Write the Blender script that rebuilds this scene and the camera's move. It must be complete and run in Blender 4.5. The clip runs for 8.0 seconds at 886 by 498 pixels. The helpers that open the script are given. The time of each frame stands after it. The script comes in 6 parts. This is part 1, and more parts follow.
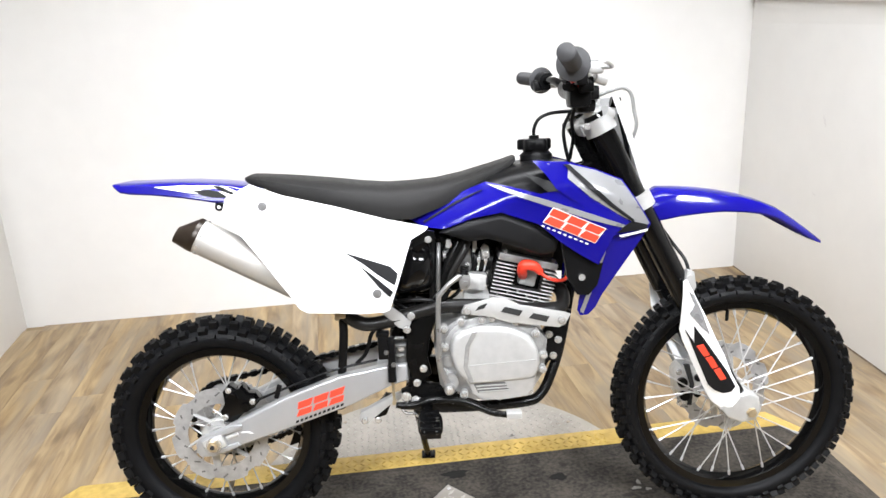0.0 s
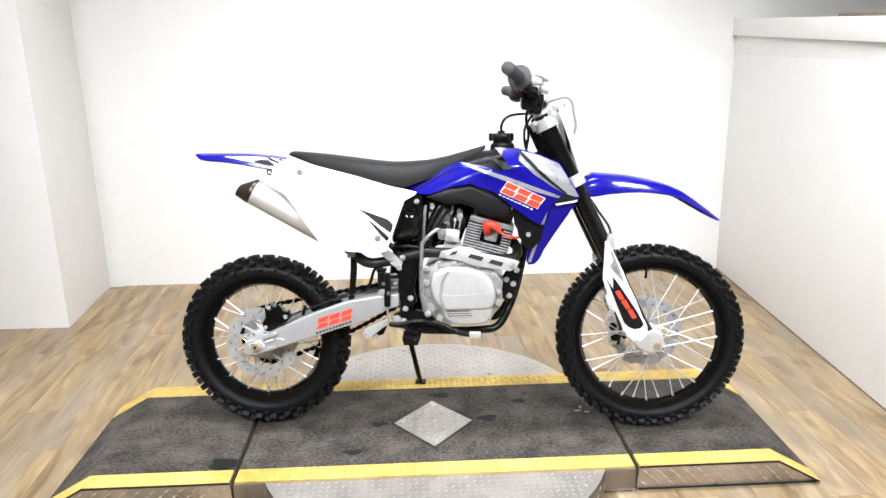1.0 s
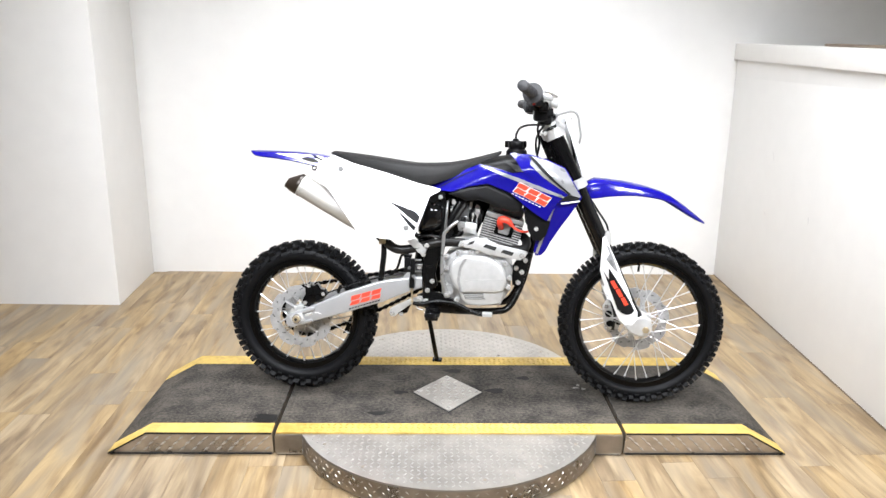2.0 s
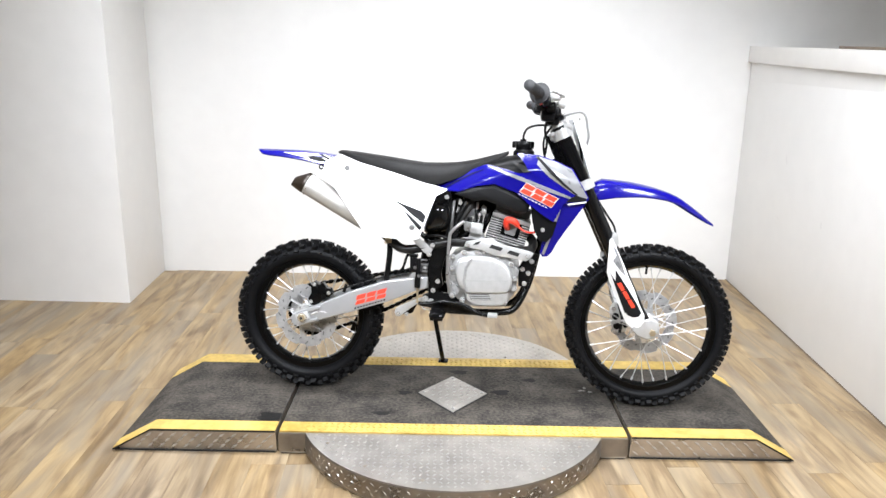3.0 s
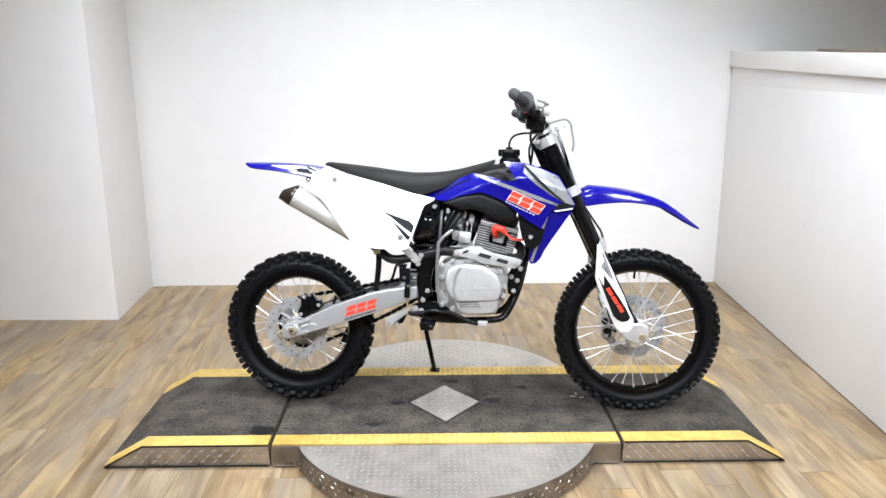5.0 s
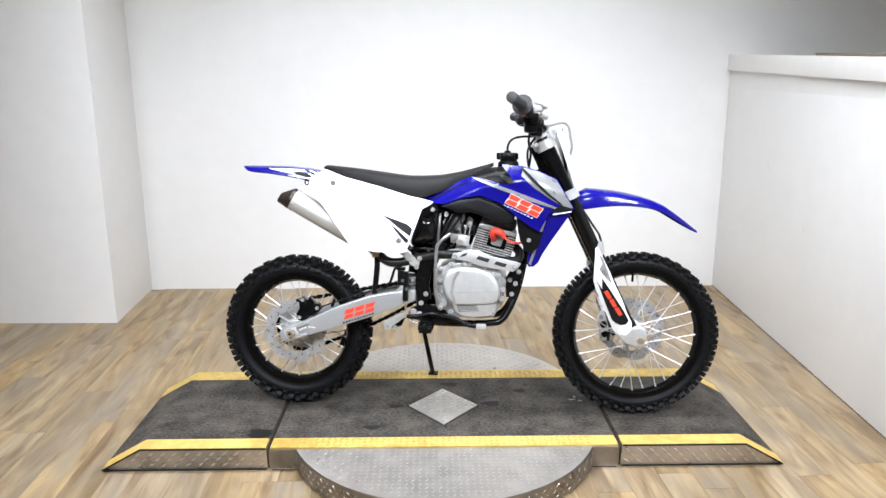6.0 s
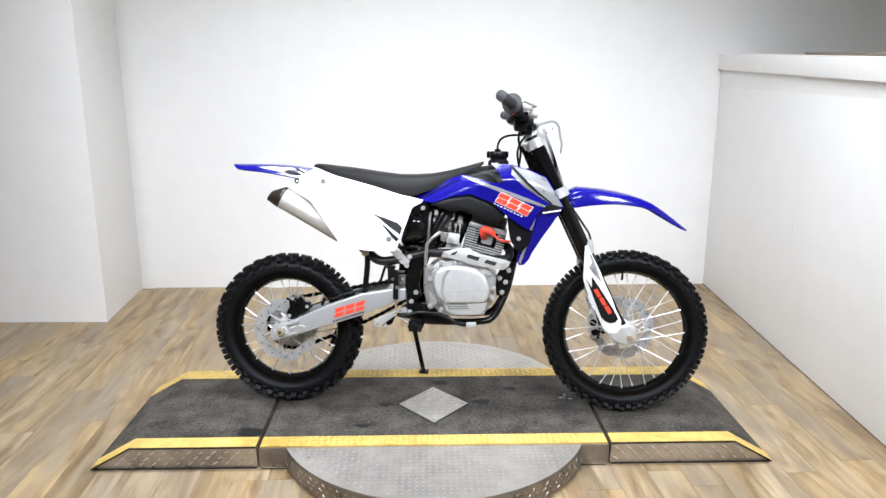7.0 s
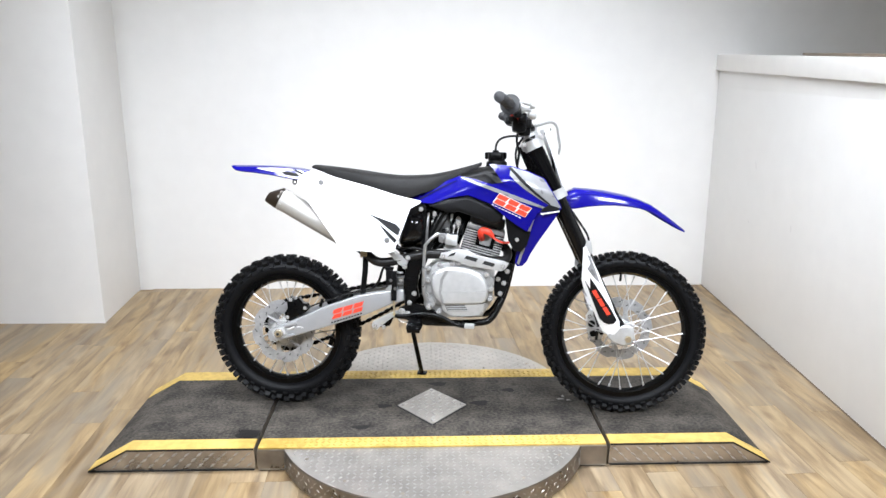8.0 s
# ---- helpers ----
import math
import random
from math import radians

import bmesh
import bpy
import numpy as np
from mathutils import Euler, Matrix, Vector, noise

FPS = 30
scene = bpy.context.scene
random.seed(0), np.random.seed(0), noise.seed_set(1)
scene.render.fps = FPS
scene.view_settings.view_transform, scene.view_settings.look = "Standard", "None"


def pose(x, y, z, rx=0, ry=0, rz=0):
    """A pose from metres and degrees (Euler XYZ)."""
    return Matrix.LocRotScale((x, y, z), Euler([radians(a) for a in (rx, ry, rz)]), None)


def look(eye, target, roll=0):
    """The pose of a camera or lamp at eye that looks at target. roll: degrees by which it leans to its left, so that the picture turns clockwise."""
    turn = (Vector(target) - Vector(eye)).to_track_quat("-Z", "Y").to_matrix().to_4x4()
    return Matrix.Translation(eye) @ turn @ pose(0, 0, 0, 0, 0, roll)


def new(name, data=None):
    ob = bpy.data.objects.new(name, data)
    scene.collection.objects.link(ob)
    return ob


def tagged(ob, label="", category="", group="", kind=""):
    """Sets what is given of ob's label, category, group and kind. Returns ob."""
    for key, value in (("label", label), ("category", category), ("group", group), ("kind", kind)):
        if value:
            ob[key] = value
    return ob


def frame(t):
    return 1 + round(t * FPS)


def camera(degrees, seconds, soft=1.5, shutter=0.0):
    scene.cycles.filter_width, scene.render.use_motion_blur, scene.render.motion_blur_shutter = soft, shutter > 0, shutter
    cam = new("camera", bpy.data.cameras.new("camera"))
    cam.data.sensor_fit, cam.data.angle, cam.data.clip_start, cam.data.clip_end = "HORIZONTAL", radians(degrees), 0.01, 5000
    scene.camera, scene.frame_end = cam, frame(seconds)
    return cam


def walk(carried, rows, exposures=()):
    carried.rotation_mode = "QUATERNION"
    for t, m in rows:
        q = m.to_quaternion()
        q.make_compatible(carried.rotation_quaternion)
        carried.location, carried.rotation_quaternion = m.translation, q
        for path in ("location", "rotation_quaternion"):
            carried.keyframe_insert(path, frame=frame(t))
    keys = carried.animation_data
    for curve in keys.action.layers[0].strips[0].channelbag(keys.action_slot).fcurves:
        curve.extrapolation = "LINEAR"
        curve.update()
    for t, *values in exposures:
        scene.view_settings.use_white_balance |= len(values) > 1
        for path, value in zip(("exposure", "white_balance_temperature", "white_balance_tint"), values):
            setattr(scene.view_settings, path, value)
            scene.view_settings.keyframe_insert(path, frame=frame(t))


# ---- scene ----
# camera and its way
cam = camera(62.1, 8.0)
PATH = [
    (0, (-0.179, -1.598, 1.341), (0.026, 0.233, 0.755), -2.65),
    (0.1, (-0.156, -1.673, 1.352), (0.029, 0.237, 0.787), -2.79),
    (0.2, (-0.139, -1.752, 1.353), (0.038, 0.167, 0.818), -1.79),
    (0.3, (-0.118, -1.826, 1.347), (0.053, 0.1, 0.835), -0.4),
    (0.4, (-0.094, -1.896, 1.344), (0.059, 0.031, 0.831), 0.05),
    (0.5, (-0.076, -1.962, 1.341), (0.074, -0.039, 0.811), 0.0),
    (0.7, (-0.044, -2.082, 1.339), (0.069, -0.158, 0.804), -0.55),
    (0.9, (-0.047, -2.189, 1.338), (0.04, -0.262, 0.811), -1.04),
    (1, (-0.049, -2.252, 1.337), (0.03, -0.328, 0.794), -1.0),
    (1.1, (-0.052, -2.314, 1.334), (0.021, -0.383, 0.815), -1.2),
    (1.2, (-0.063, -2.382, 1.340), (-0.013, -0.45, 0.827), -0.85),
    (1.3, (-0.078, -2.449, 1.339), (-0.064, -0.521, 0.804), -0.35),
    (1.4, (-0.090, -2.506, 1.350), (-0.088, -0.588, 0.786), 0.7),
    (1.5, (-0.092, -2.552, 1.344), (-0.061, -0.629, 0.796), 1.7),
    (1.6, (-0.089, -2.586, 1.354), (-0.036, -0.651, 0.851), 1.14),
    (1.7, (-0.086, -2.609, 1.367), (-0.032, -0.679, 0.845), 0.73),
    (2.8, (-0.054, -2.612, 1.355), (-0.052, -0.676, 0.855), 1.37),
    (2.9, (-0.049, -2.609, 1.353), (-0.049, -0.675, 0.846), 1.2),
    (3, (-0.047, -2.606, 1.35), (-0.047, -0.672, 0.842), 1.0),
    (3.2, (-0.050, -2.606, 1.352), (-0.052, -0.668, 0.858), 0.67),
    (3.5, (-0.049, -2.615, 1.359), (-0.042, -0.67, 0.89), 0.2),
    (4, (-0.044, -2.617, 1.352), (-0.012, -0.676, 0.871), 0.1),
    (4.5, (-0.046, -2.612, 1.352), (-0.016, -0.672, 0.87), -0.2),
    (4.7, (-0.048, -2.613, 1.353), (-0.016, -0.674, 0.869), -0.14),
    (5.8, (-0.047, -2.615, 1.353), (-0.020, -0.674, 0.871), -0.07),
    (6, (-0.043, -2.616, 1.352), (-0.011, -0.673, 0.877), -0.1),
    (6.5, (-0.036, -2.619, 1.353), (0.014, -0.676, 0.88), 0.1),
    (7, (-0.03, -2.619, 1.351), (0.019, -0.677, 0.873), 0.0),
    (7.5, (-0.033, -2.616, 1.348), (0.019, -0.674, 0.874), -0.0),
    (8, (-0.03, -2.615, 1.352), (0.024, -0.674, 0.876), 0.0),
]
walk(cam, [(t, look(eye, target, roll)) for t, eye, target, roll in PATH],
     [(0.0, -0.10, 6600, 10), (0.5, -0.02, 6500, 10), (1.0, 0.02, 6500, 10), (1.7, 0.02, 6500, 10), (2.8, -0.07, 6430, 10), (4.5, -0.19, 6350, 11), (5.8, -0.24, 6270, 10), (6.6, -0.24, 6270, 10), (7.3, -0.23, 6250, 9.5), (8.0, -0.21, 6250, 9.5)])

# ---- light ----
world = bpy.data.worlds.new("room_world")
scene.world = world
world.use_nodes = True
world.node_tree.nodes["Background"].inputs[0].default_value = (0.9, 0.95, 1.0, 1)
world.node_tree.nodes["Background"].inputs[1].default_value = 0.05

CEIL = 3.3
# unseen lamps, added: overhead panels, tilted fill panels further back, and washers that graze the lower back wall:
# pose, width, height, watts, spread
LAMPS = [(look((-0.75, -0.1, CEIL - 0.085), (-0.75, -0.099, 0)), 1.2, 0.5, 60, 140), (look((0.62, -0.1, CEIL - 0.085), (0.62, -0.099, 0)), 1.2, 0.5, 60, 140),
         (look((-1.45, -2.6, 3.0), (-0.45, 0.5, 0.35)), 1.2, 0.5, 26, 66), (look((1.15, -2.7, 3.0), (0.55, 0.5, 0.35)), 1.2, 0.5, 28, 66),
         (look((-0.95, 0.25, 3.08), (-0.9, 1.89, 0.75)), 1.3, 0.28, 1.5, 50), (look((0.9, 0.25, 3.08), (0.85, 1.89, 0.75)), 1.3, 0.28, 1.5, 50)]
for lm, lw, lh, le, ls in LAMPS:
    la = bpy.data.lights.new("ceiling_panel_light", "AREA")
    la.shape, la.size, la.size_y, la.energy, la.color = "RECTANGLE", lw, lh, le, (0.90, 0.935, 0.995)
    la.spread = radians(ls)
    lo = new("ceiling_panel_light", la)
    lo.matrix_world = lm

# ---- materials ----
def nodes_of(name):
    m = bpy.data.materials.new(name)
    m.use_nodes = True
    nt = m.node_tree
    return m, nt, nt.nodes["Principled BSDF"]


def mat(name, col, rough=0.5, metal=0.0, var=0.12, scale=30.0, bump=0.0, bscale=120.0, coat=0.0, rvar=0.1, spec=0.5, tint=None, wear=0.0):
    """Plain surface: two scales of colour variation, uneven roughness and fine relief."""
    m, nt, b = nodes_of(name)
    N, Lk = nt.nodes, nt.links
    tc = N.new("ShaderNodeTexCoord")
    n1 = N.new("ShaderNodeTexNoise")
    n1.inputs["Scale"].default_value, n1.inputs["Detail"].default_value = scale, 6
    n2 = N.new("ShaderNodeTexNoise")
    n2.inputs["Scale"].default_value, n2.inputs["Detail"].default_value = scale * 0.13, 3
    Lk.new(tc.outputs["Object"], n1.inputs["Vector"])
    Lk.new(tc.outputs["Object"], n2.inputs["Vector"])
    add = N.new("ShaderNodeMath")
    add.operation = "ADD"
    Lk.new(n1.outputs["Fac"], add.inputs[0])
    Lk.new(n2.outputs["Fac"], add.inputs[1])
    rp = N.new("ShaderNodeValToRGB")
    rp.color_ramp.elements[0].position, rp.color_ramp.elements[1].position = 0.35, 0.65
    half = N.new("ShaderNodeMath")
    half.operation = "MULTIPLY"
    half.inputs[1].default_value = 0.5
    Lk.new(add.outputs[0], half.inputs[0])
    Lk.new(half.outputs[0], rp.inputs["Fac"])
    t = tint or col
    rp.color_ramp.elements[0].color = tuple(c * (1 - var) for c in col) + (1,)
    rp.color_ramp.elements[1].color = tuple(min(1, c * (1 + var)) for c in t) + (1,)
    Lk.new(rp.outputs["Color"], b.inputs["Base Color"])
    b.inputs["Metallic"].default_value = metal
    b.inputs["Specular IOR Level"].default_value = spec
    mr = N.new("ShaderNodeMapRange")
    mr.inputs["To Min"].default_value, mr.inputs["To Max"].default_value = max(0.02, rough - rvar), min(1, rough + rvar)
    Lk.new(n1.outputs["Fac"], mr.inputs["Value"])
    Lk.new(mr.outputs["Result"], b.inputs["Roughness"])
    if coat:
        b.inputs["Coat Weight"].default_value, b.inputs["Coat Roughness"].default_value = coat, 0.06
    if bump:
        n3 = N.new("ShaderNodeTexNoise")
        n3.inputs["Scale"].default_value, n3.inputs["Detail"].default_value = bscale, 4
        Lk.new(tc.outputs["Object"], n3.inputs["Vector"])
        bp = N.new("ShaderNodeBump")
        bp.inputs["Strength"].default_value, bp.inputs["Distance"].default_value = bump, 0.002
        Lk.new(n3.outputs["Fac"], bp.inputs["Height"])
        Lk.new(bp.outputs["Normal"], b.inputs["Normal"])
    return m


def oak_material():
    """Vinyl oak plank: each plank its own tone, long grain, brown figure, grey patches and dark knots."""
    m, nt, b = nodes_of("oak_vinyl")
    N, Lk = nt.nodes, nt.links
    tc = N.new("ShaderNodeTexCoord")
    oi = N.new("ShaderNodeObjectInfo")
    gi = N.new("ShaderNodeNewGeometry")
    rnd_sum = N.new("ShaderNodeMath")
    rnd_sum.operation = "ADD"
    Lk.new(oi.outputs["Random"], rnd_sum.inputs[0])
    Lk.new(gi.outputs["Random Per Island"], rnd_sum.inputs[1])
    tone = N.new("ShaderNodeMath")
    tone.operation = "FRACT"
    Lk.new(rnd_sum.outputs[0], tone.inputs[0])
    sc = N.new("ShaderNodeMath")
    sc.operation = "MULTIPLY"
    sc.inputs[1].default_value = 37.0
    Lk.new(rnd_sum.outputs[0], sc.inputs[0])
    off = N.new("ShaderNodeVectorMath")
    off.operation = "ADD"
    Lk.new(tc.outputs["Object"], off.inputs[0])
    Lk.new(sc.outputs[0], off.inputs[1])

    def noise(sx, sy, detail, dist, shift=0.0):
        mp = N.new("ShaderNodeMapping")
        mp.inputs["Scale"].default_value = (sx, sy, 1)
        mp.inputs["Location"].default_value = (shift, shift * 1.7, 0)
        Lk.new(off.outputs[0], mp.inputs["Vector"])
        n = N.new("ShaderNodeTexNoise")
        n.inputs["Scale"].default_value, n.inputs["Detail"].default_value, n.inputs["Distortion"].default_value = 1.0, detail, dist
        Lk.new(mp.outputs[0], n.inputs["Vector"])
        return n, mp

    def mixed(a, fac, col, blend="MIX"):
        x = N.new("ShaderNodeMix")
        x.data_type, x.blend_type = "RGBA", blend
        Lk.new(a, x.inputs["A"])
        Lk.new(fac, x.inputs["Factor"])
        x.inputs["B"].default_value = col
        return x.outputs["Result"]

    def ranged(src, f0, f1, t0, t1):
        r = N.new("ShaderNodeMapRange")
        for k, v in (("From Min", f0), ("From Max", f1), ("To Min", t0), ("To Max", t1)):
            r.inputs[k].default_value = v
        Lk.new(src, r.inputs["Value"])
        return r.outputs[0]

    fine, _ = noise(70.0, 5.0, 8, 0.7)
    broad, _ = noise(13.0, 2.2, 4, 1.2, 5.1)
    grey, _ = noise(10.0, 1.7, 3, 0.8, 9.3)
    mx = N.new("ShaderNodeMath")
    mx.operation = "MULTIPLY_ADD"
    mx.inputs[1].default_value = 0.30
    Lk.new(fine.outputs["Fac"], mx.inputs[0])
    Lk.new(ranged(broad.outputs["Fac"], 0.0, 1.0, 0.0, 0.70), mx.inputs[2])
    rp = N.new("ShaderNodeValToRGB")
    e = rp.color_ramp.elements
    e[0].position, e[0].color = 0.34, (0.140, 0.088, 0.041, 1)
    e[1].position, e[1].color = 0.64, (0.385, 0.280, 0.150, 1)
    mid = e.new(0.49)
    mid.color = (0.262, 0.180, 0.090, 1)
    Lk.new(mx.outputs[0], rp.inputs["Fac"])
    col = mixed(rp.outputs["Color"], ranged(grey.outputs["Fac"], 0.46, 0.68, 0.0, 0.75), (0.220, 0.180, 0.130, 1))
    # knots with a soft halo
    kn, mpk = noise(1, 1, 0, 0)
    N.remove(kn)
    mpk.inputs["Scale"].default_value = (9.0, 3.6, 1)
    vo = N.new("ShaderNodeTexVoronoi")
    vo.inputs["Scale"].default_value, vo.inputs["Randomness"].default_value = 1.0, 1.0
    Lk.new(mpk.outputs[0], vo.inputs["Vector"])
    col = mixed(col, ranged(vo.outputs["Distance"], 0.05, 0.22, 0.6, 0.0), (0.120, 0.072, 0.034, 1))
    hsv = N.new("ShaderNodeHueSaturation")
    Lk.new(col, hsv.inputs["Color"])
    Lk.new(ranged(tone.outputs[0], 0.0, 1.0, 0.89, 1.09), hsv.inputs["Value"])
    tone2 = N.new("ShaderNodeMath")
    tone2.operation = "PINGPONG"
    tone2.inputs[1].default_value = 0.31
    Lk.new(tone.outputs[0], tone2.inputs[0])
    Lk.new(ranged(tone2.outputs[0], 0.0, 0.31, 0.80, 1.08), hsv.inputs["Saturation"])
    Lk.new(hsv.outputs["Color"], b.inputs["Base Color"])
    Lk.new(ranged(fine.outputs["Fac"], 0.0, 1.0, 0.38, 0.58), b.inputs["Roughness"])
    bp = N.new("ShaderNodeBump")
    bp.inputs["Strength"].default_value, bp.inputs["Distance"].default_value = 0.25, 0.001
    Lk.new(fine.outputs["Fac"], bp.inputs["Height"])
    Lk.new(bp.outputs["Normal"], b.inputs["Normal"])
    return m


def rubber_mat_material():
    """Worn grey rubber matting with pale dust, speckles and dark damp patches."""
    m, nt, b = nodes_of("worn_rubber_matting")
    N, Lk = nt.nodes, nt.links
    tc = N.new("ShaderNodeTexCoord")
    a = N.new("ShaderNodeTexNoise")
    a.inputs["Scale"].default_value, a.inputs["Detail"].default_value = 90, 5
    c = N.new("ShaderNodeTexNoise")
    c.inputs["Scale"].default_value, c.inputs["Detail"].default_value = 11, 10
    v = N.new("ShaderNodeTexVoronoi")
    v.inputs["Scale"].default_value = 110
    for n in (a, c, v):
        Lk.new(tc.outputs["Object"], n.inputs["Vector"])
    r1 = N.new("ShaderNodeValToRGB")
    r1.color_ramp.elements[0].position, r1.color_ramp.elements[0].color = 0.40, (0.018, 0.016, 0.014, 1)
    r1.color_ramp.elements[1].position, r1.color_ramp.elements[1].color = 0.62, (0.086, 0.075, 0.062, 1)
    sm = N.new("ShaderNodeMath")
    sm.operation = "MULTIPLY_ADD"
    sm.inputs[1].default_value = 0.5
    hl = N.new("ShaderNodeMath")
    hl.operation = "MULTIPLY"
    hl.inputs[1].default_value = 0.5
    Lk.new(a.outputs["Fac"], hl.inputs[0])
    Lk.new(c.outputs["Fac"], sm.inputs[0])
    Lk.new(hl.outputs[0], sm.inputs[2])
    Lk.new(sm.outputs[0], r1.inputs["Fac"])
    r2 = N.new("ShaderNodeValToRGB")
    r2.color_ramp.elements[0].position, r2.color_ramp.elements[0].color = 0.03, (1, 1, 1, 1)
    r2.color_ramp.elements[1].position, r2.color_ramp.elements[1].color = 0.12, (0, 0, 0, 1)
    Lk.new(v.outputs["Distance"], r2.inputs["Fac"])
    mix = N.new("ShaderNodeMix")
    mix.data_type = "RGBA"
    mix.inputs["B"].default_value = (0.20, 0.19, 0.175, 1)
    lim = N.new("ShaderNodeMath")
    lim.operation = "MULTIPLY"
    lim.inputs[1].default_value = 0.75
    Lk.new(r2.outputs["Color"], lim.inputs[0])
    Lk.new(lim.outputs[0], mix.inputs["Factor"])
    Lk.new(r1.outputs["Color"], mix.inputs["A"])
    # oil spots and pale scuffs
    wob = N.new("ShaderNodeVectorMath")
    wob.operation = "MULTIPLY_ADD"
    wob.inputs[1].default_value = (0.10, 0.10, 0.10)
    wn = N.new("ShaderNodeTexNoise")
    wn.inputs["Scale"].default_value, wn.inputs["Detail"].default_value = 14, 3
    Lk.new(tc.outputs["Object"], wn.inputs["Vector"])
    Lk.new(wn.outputs["Color"], wob.inputs[0])
    Lk.new(tc.outputs["Object"], wob.inputs[2])
    layers = mix.outputs["Result"]
    for vs, lo, hi, col, amt in ((7.5, 0.09, 0.15, (0.010, 0.008, 0.007, 1), 1.0), (5.2, 0.03, 0.06, (0.16, 0.15, 0.135, 1), 0.6)):
        vo = N.new("ShaderNodeTexVoronoi")
        vo.inputs["Scale"].default_value = vs
        Lk.new(wob.outputs[0], vo.inputs["Vector"])
        mr = N.new("ShaderNodeMapRange")
        mr.inputs["From Min"].default_value, mr.inputs["From Max"].default_value = lo, hi
        mr.inputs["To Min"].default_value, mr.inputs["To Max"].default_value = amt, 0.0
        Lk.new(vo.outputs["Distance"], mr.inputs["Value"])
        ml = N.new("ShaderNodeMath")
        ml.operation = "MULTIPLY"
        Lk.new(mr.outputs[0], ml.inputs[0])
        Lk.new(a.outputs["Fac"], ml.inputs[1])
        mx = N.new("ShaderNodeMix")
        mx.data_type = "RGBA"
        mx.inputs["B"].default_value = col
        Lk.new(ml.outputs[0], mx.inputs["Factor"])
        Lk.new(layers, mx.inputs["A"])
        layers = mx.outputs["Result"]
    Lk.new(layers, b.inputs["Base Color"])
    b.inputs["Roughness"].default_value = 0.75
    b.inputs["Specular IOR Level"].default_value = 0.25
    bp = N.new("ShaderNodeBump")
    bp.inputs["Strength"].default_value, bp.inputs["Distance"].default_value = 0.9, 0.003
    Lk.new(a.outputs["Fac"], bp.inputs["Height"])
    Lk.new(bp.outputs["Normal"], b.inputs["Normal"])
    return m


M_WALL = mat("white_wall_paint", (0.765, 0.757, 0.74), 0.55, var=0.025, scale=9, bump=0.08, bscale=260)
M_TRIM = mat("white_trim_paint", (0.78, 0.765, 0.74), 0.4, var=0.03, scale=14, bump=0.05)
M_CEIL = mat("ceiling_tile_white", (0.70, 0.67, 0.62), 0.8, var=0.05, scale=40, bump=0.2)
M_OAK = oak_material()
M_UNDER = mat("plank_joint", (0.25, 0.185, 0.105), 0.7)
M_MATT = rubber_mat_material()
M_YEL = mat("yellow_safety_tape", (0.47, 0.31, 0.06), 0.5, var=0.2, scale=40, bump=0.3, bscale=90, tint=(0.55, 0.385, 0.11))
M_YELW = mat("worn_yellow_tape", (0.43, 0.285, 0.06), 0.5, var=0.3, scale=60, bump=0.2, bscale=120)
M_ALU = mat("tread_plate_aluminium", (0.40, 0.375, 0.34), 0.33, 0.7, var=0.18, scale=18, bump=0.08, bscale=300, rvar=0.12)
M_BAR = mat("tread_plate_bar", (0.53, 0.51, 0.48), 0.32, 0.6, var=0.1, scale=60)
# brown in the base colour stands for the oak floor's reflection
M_STEELSIDE = mat("scuffed_plate_side", (0.41, 0.36, 0.30), 0.3, 0.75, var=0.35, scale=12, bump=0.1)
M_DAMP = mat("damp_rubber", (0.012, 0.0115, 0.011), 0.5, var=0.15, scale=40, bump=0.2, bscale=200, spec=0.1)
M_DARK = mat("dark_gap", (0.012, 0.012, 0.012), 0.8)
M_BLUE = mat("royal_blue_plastic", (0.0050, 0.0038, 0.172), 0.14, var=0.06, scale=8, rvar=0.04, spec=0.32)
M_WHITE = mat("white_plastic", (0.83, 0.83, 0.835), 0.32, var=0.015, scale=10, rvar=0.05)
M_SEAT = mat("black_seat_vinyl", (0.0135, 0.0131, 0.0128), 0.5, spec=0.16, var=0.15, scale=60, bump=0.45, bscale=700)
M_BLK = mat("black_plastic", (0.0042, 0.0042, 0.0045), 0.33, spec=0.14, var=0.2, scale=40, bump=0.2, bscale=500)
M_GLOSS = mat("gloss_black", (0.003, 0.003, 0.0032), 0.07, var=0.15, scale=25, rvar=0.04, spec=0.26)
M_FRAME = mat("black_frame_paint", (0.0035, 0.0035, 0.0035), 0.25, var=0.2, scale=40, rvar=0.1, spec=0.16)
M_RUB = mat("black_tyre_rubber", (0.0040, 0.0042, 0.0049), 0.45, spec=0.12, var=0.22, scale=50, bump=0.35, bscale=350)
M_KNOB = mat("tread_block_rubber", (0.0050, 0.0050, 0.0053), 0.5, spec=0.14, var=0.25, scale=60, bump=0.3, bscale=300)
M_RIM = mat("black_anodised_rim", (0.002, 0.002, 0.002), 0.10, 0.0, var=0.2, scale=30, rvar=0.04, spec=0.28)
M_SIL = mat("cast_silver_aluminium", (0.47, 0.47, 0.463), 0.34, 0.4, var=0.09, scale=50, bump=0.18, bscale=600)
M_SWING = mat("painted_silver_swingarm", (0.42, 0.425, 0.435), 0.32, 0.5, var=0.04, scale=30, rvar=0.05)
M_CAST = mat("rough_cast_engine", (0.58, 0.58, 0.57), 0.36, 0.45, var=0.18, scale=70, bump=0.35, bscale=500)
# darker copy of M_CAST; on the clutch flange and ridge it carries shade
M_CASTD = mat("grey_cast_engine", (0.33, 0.33, 0.325), 0.34, 0.5, var=0.2, scale=70, bump=0.35, bscale=500)
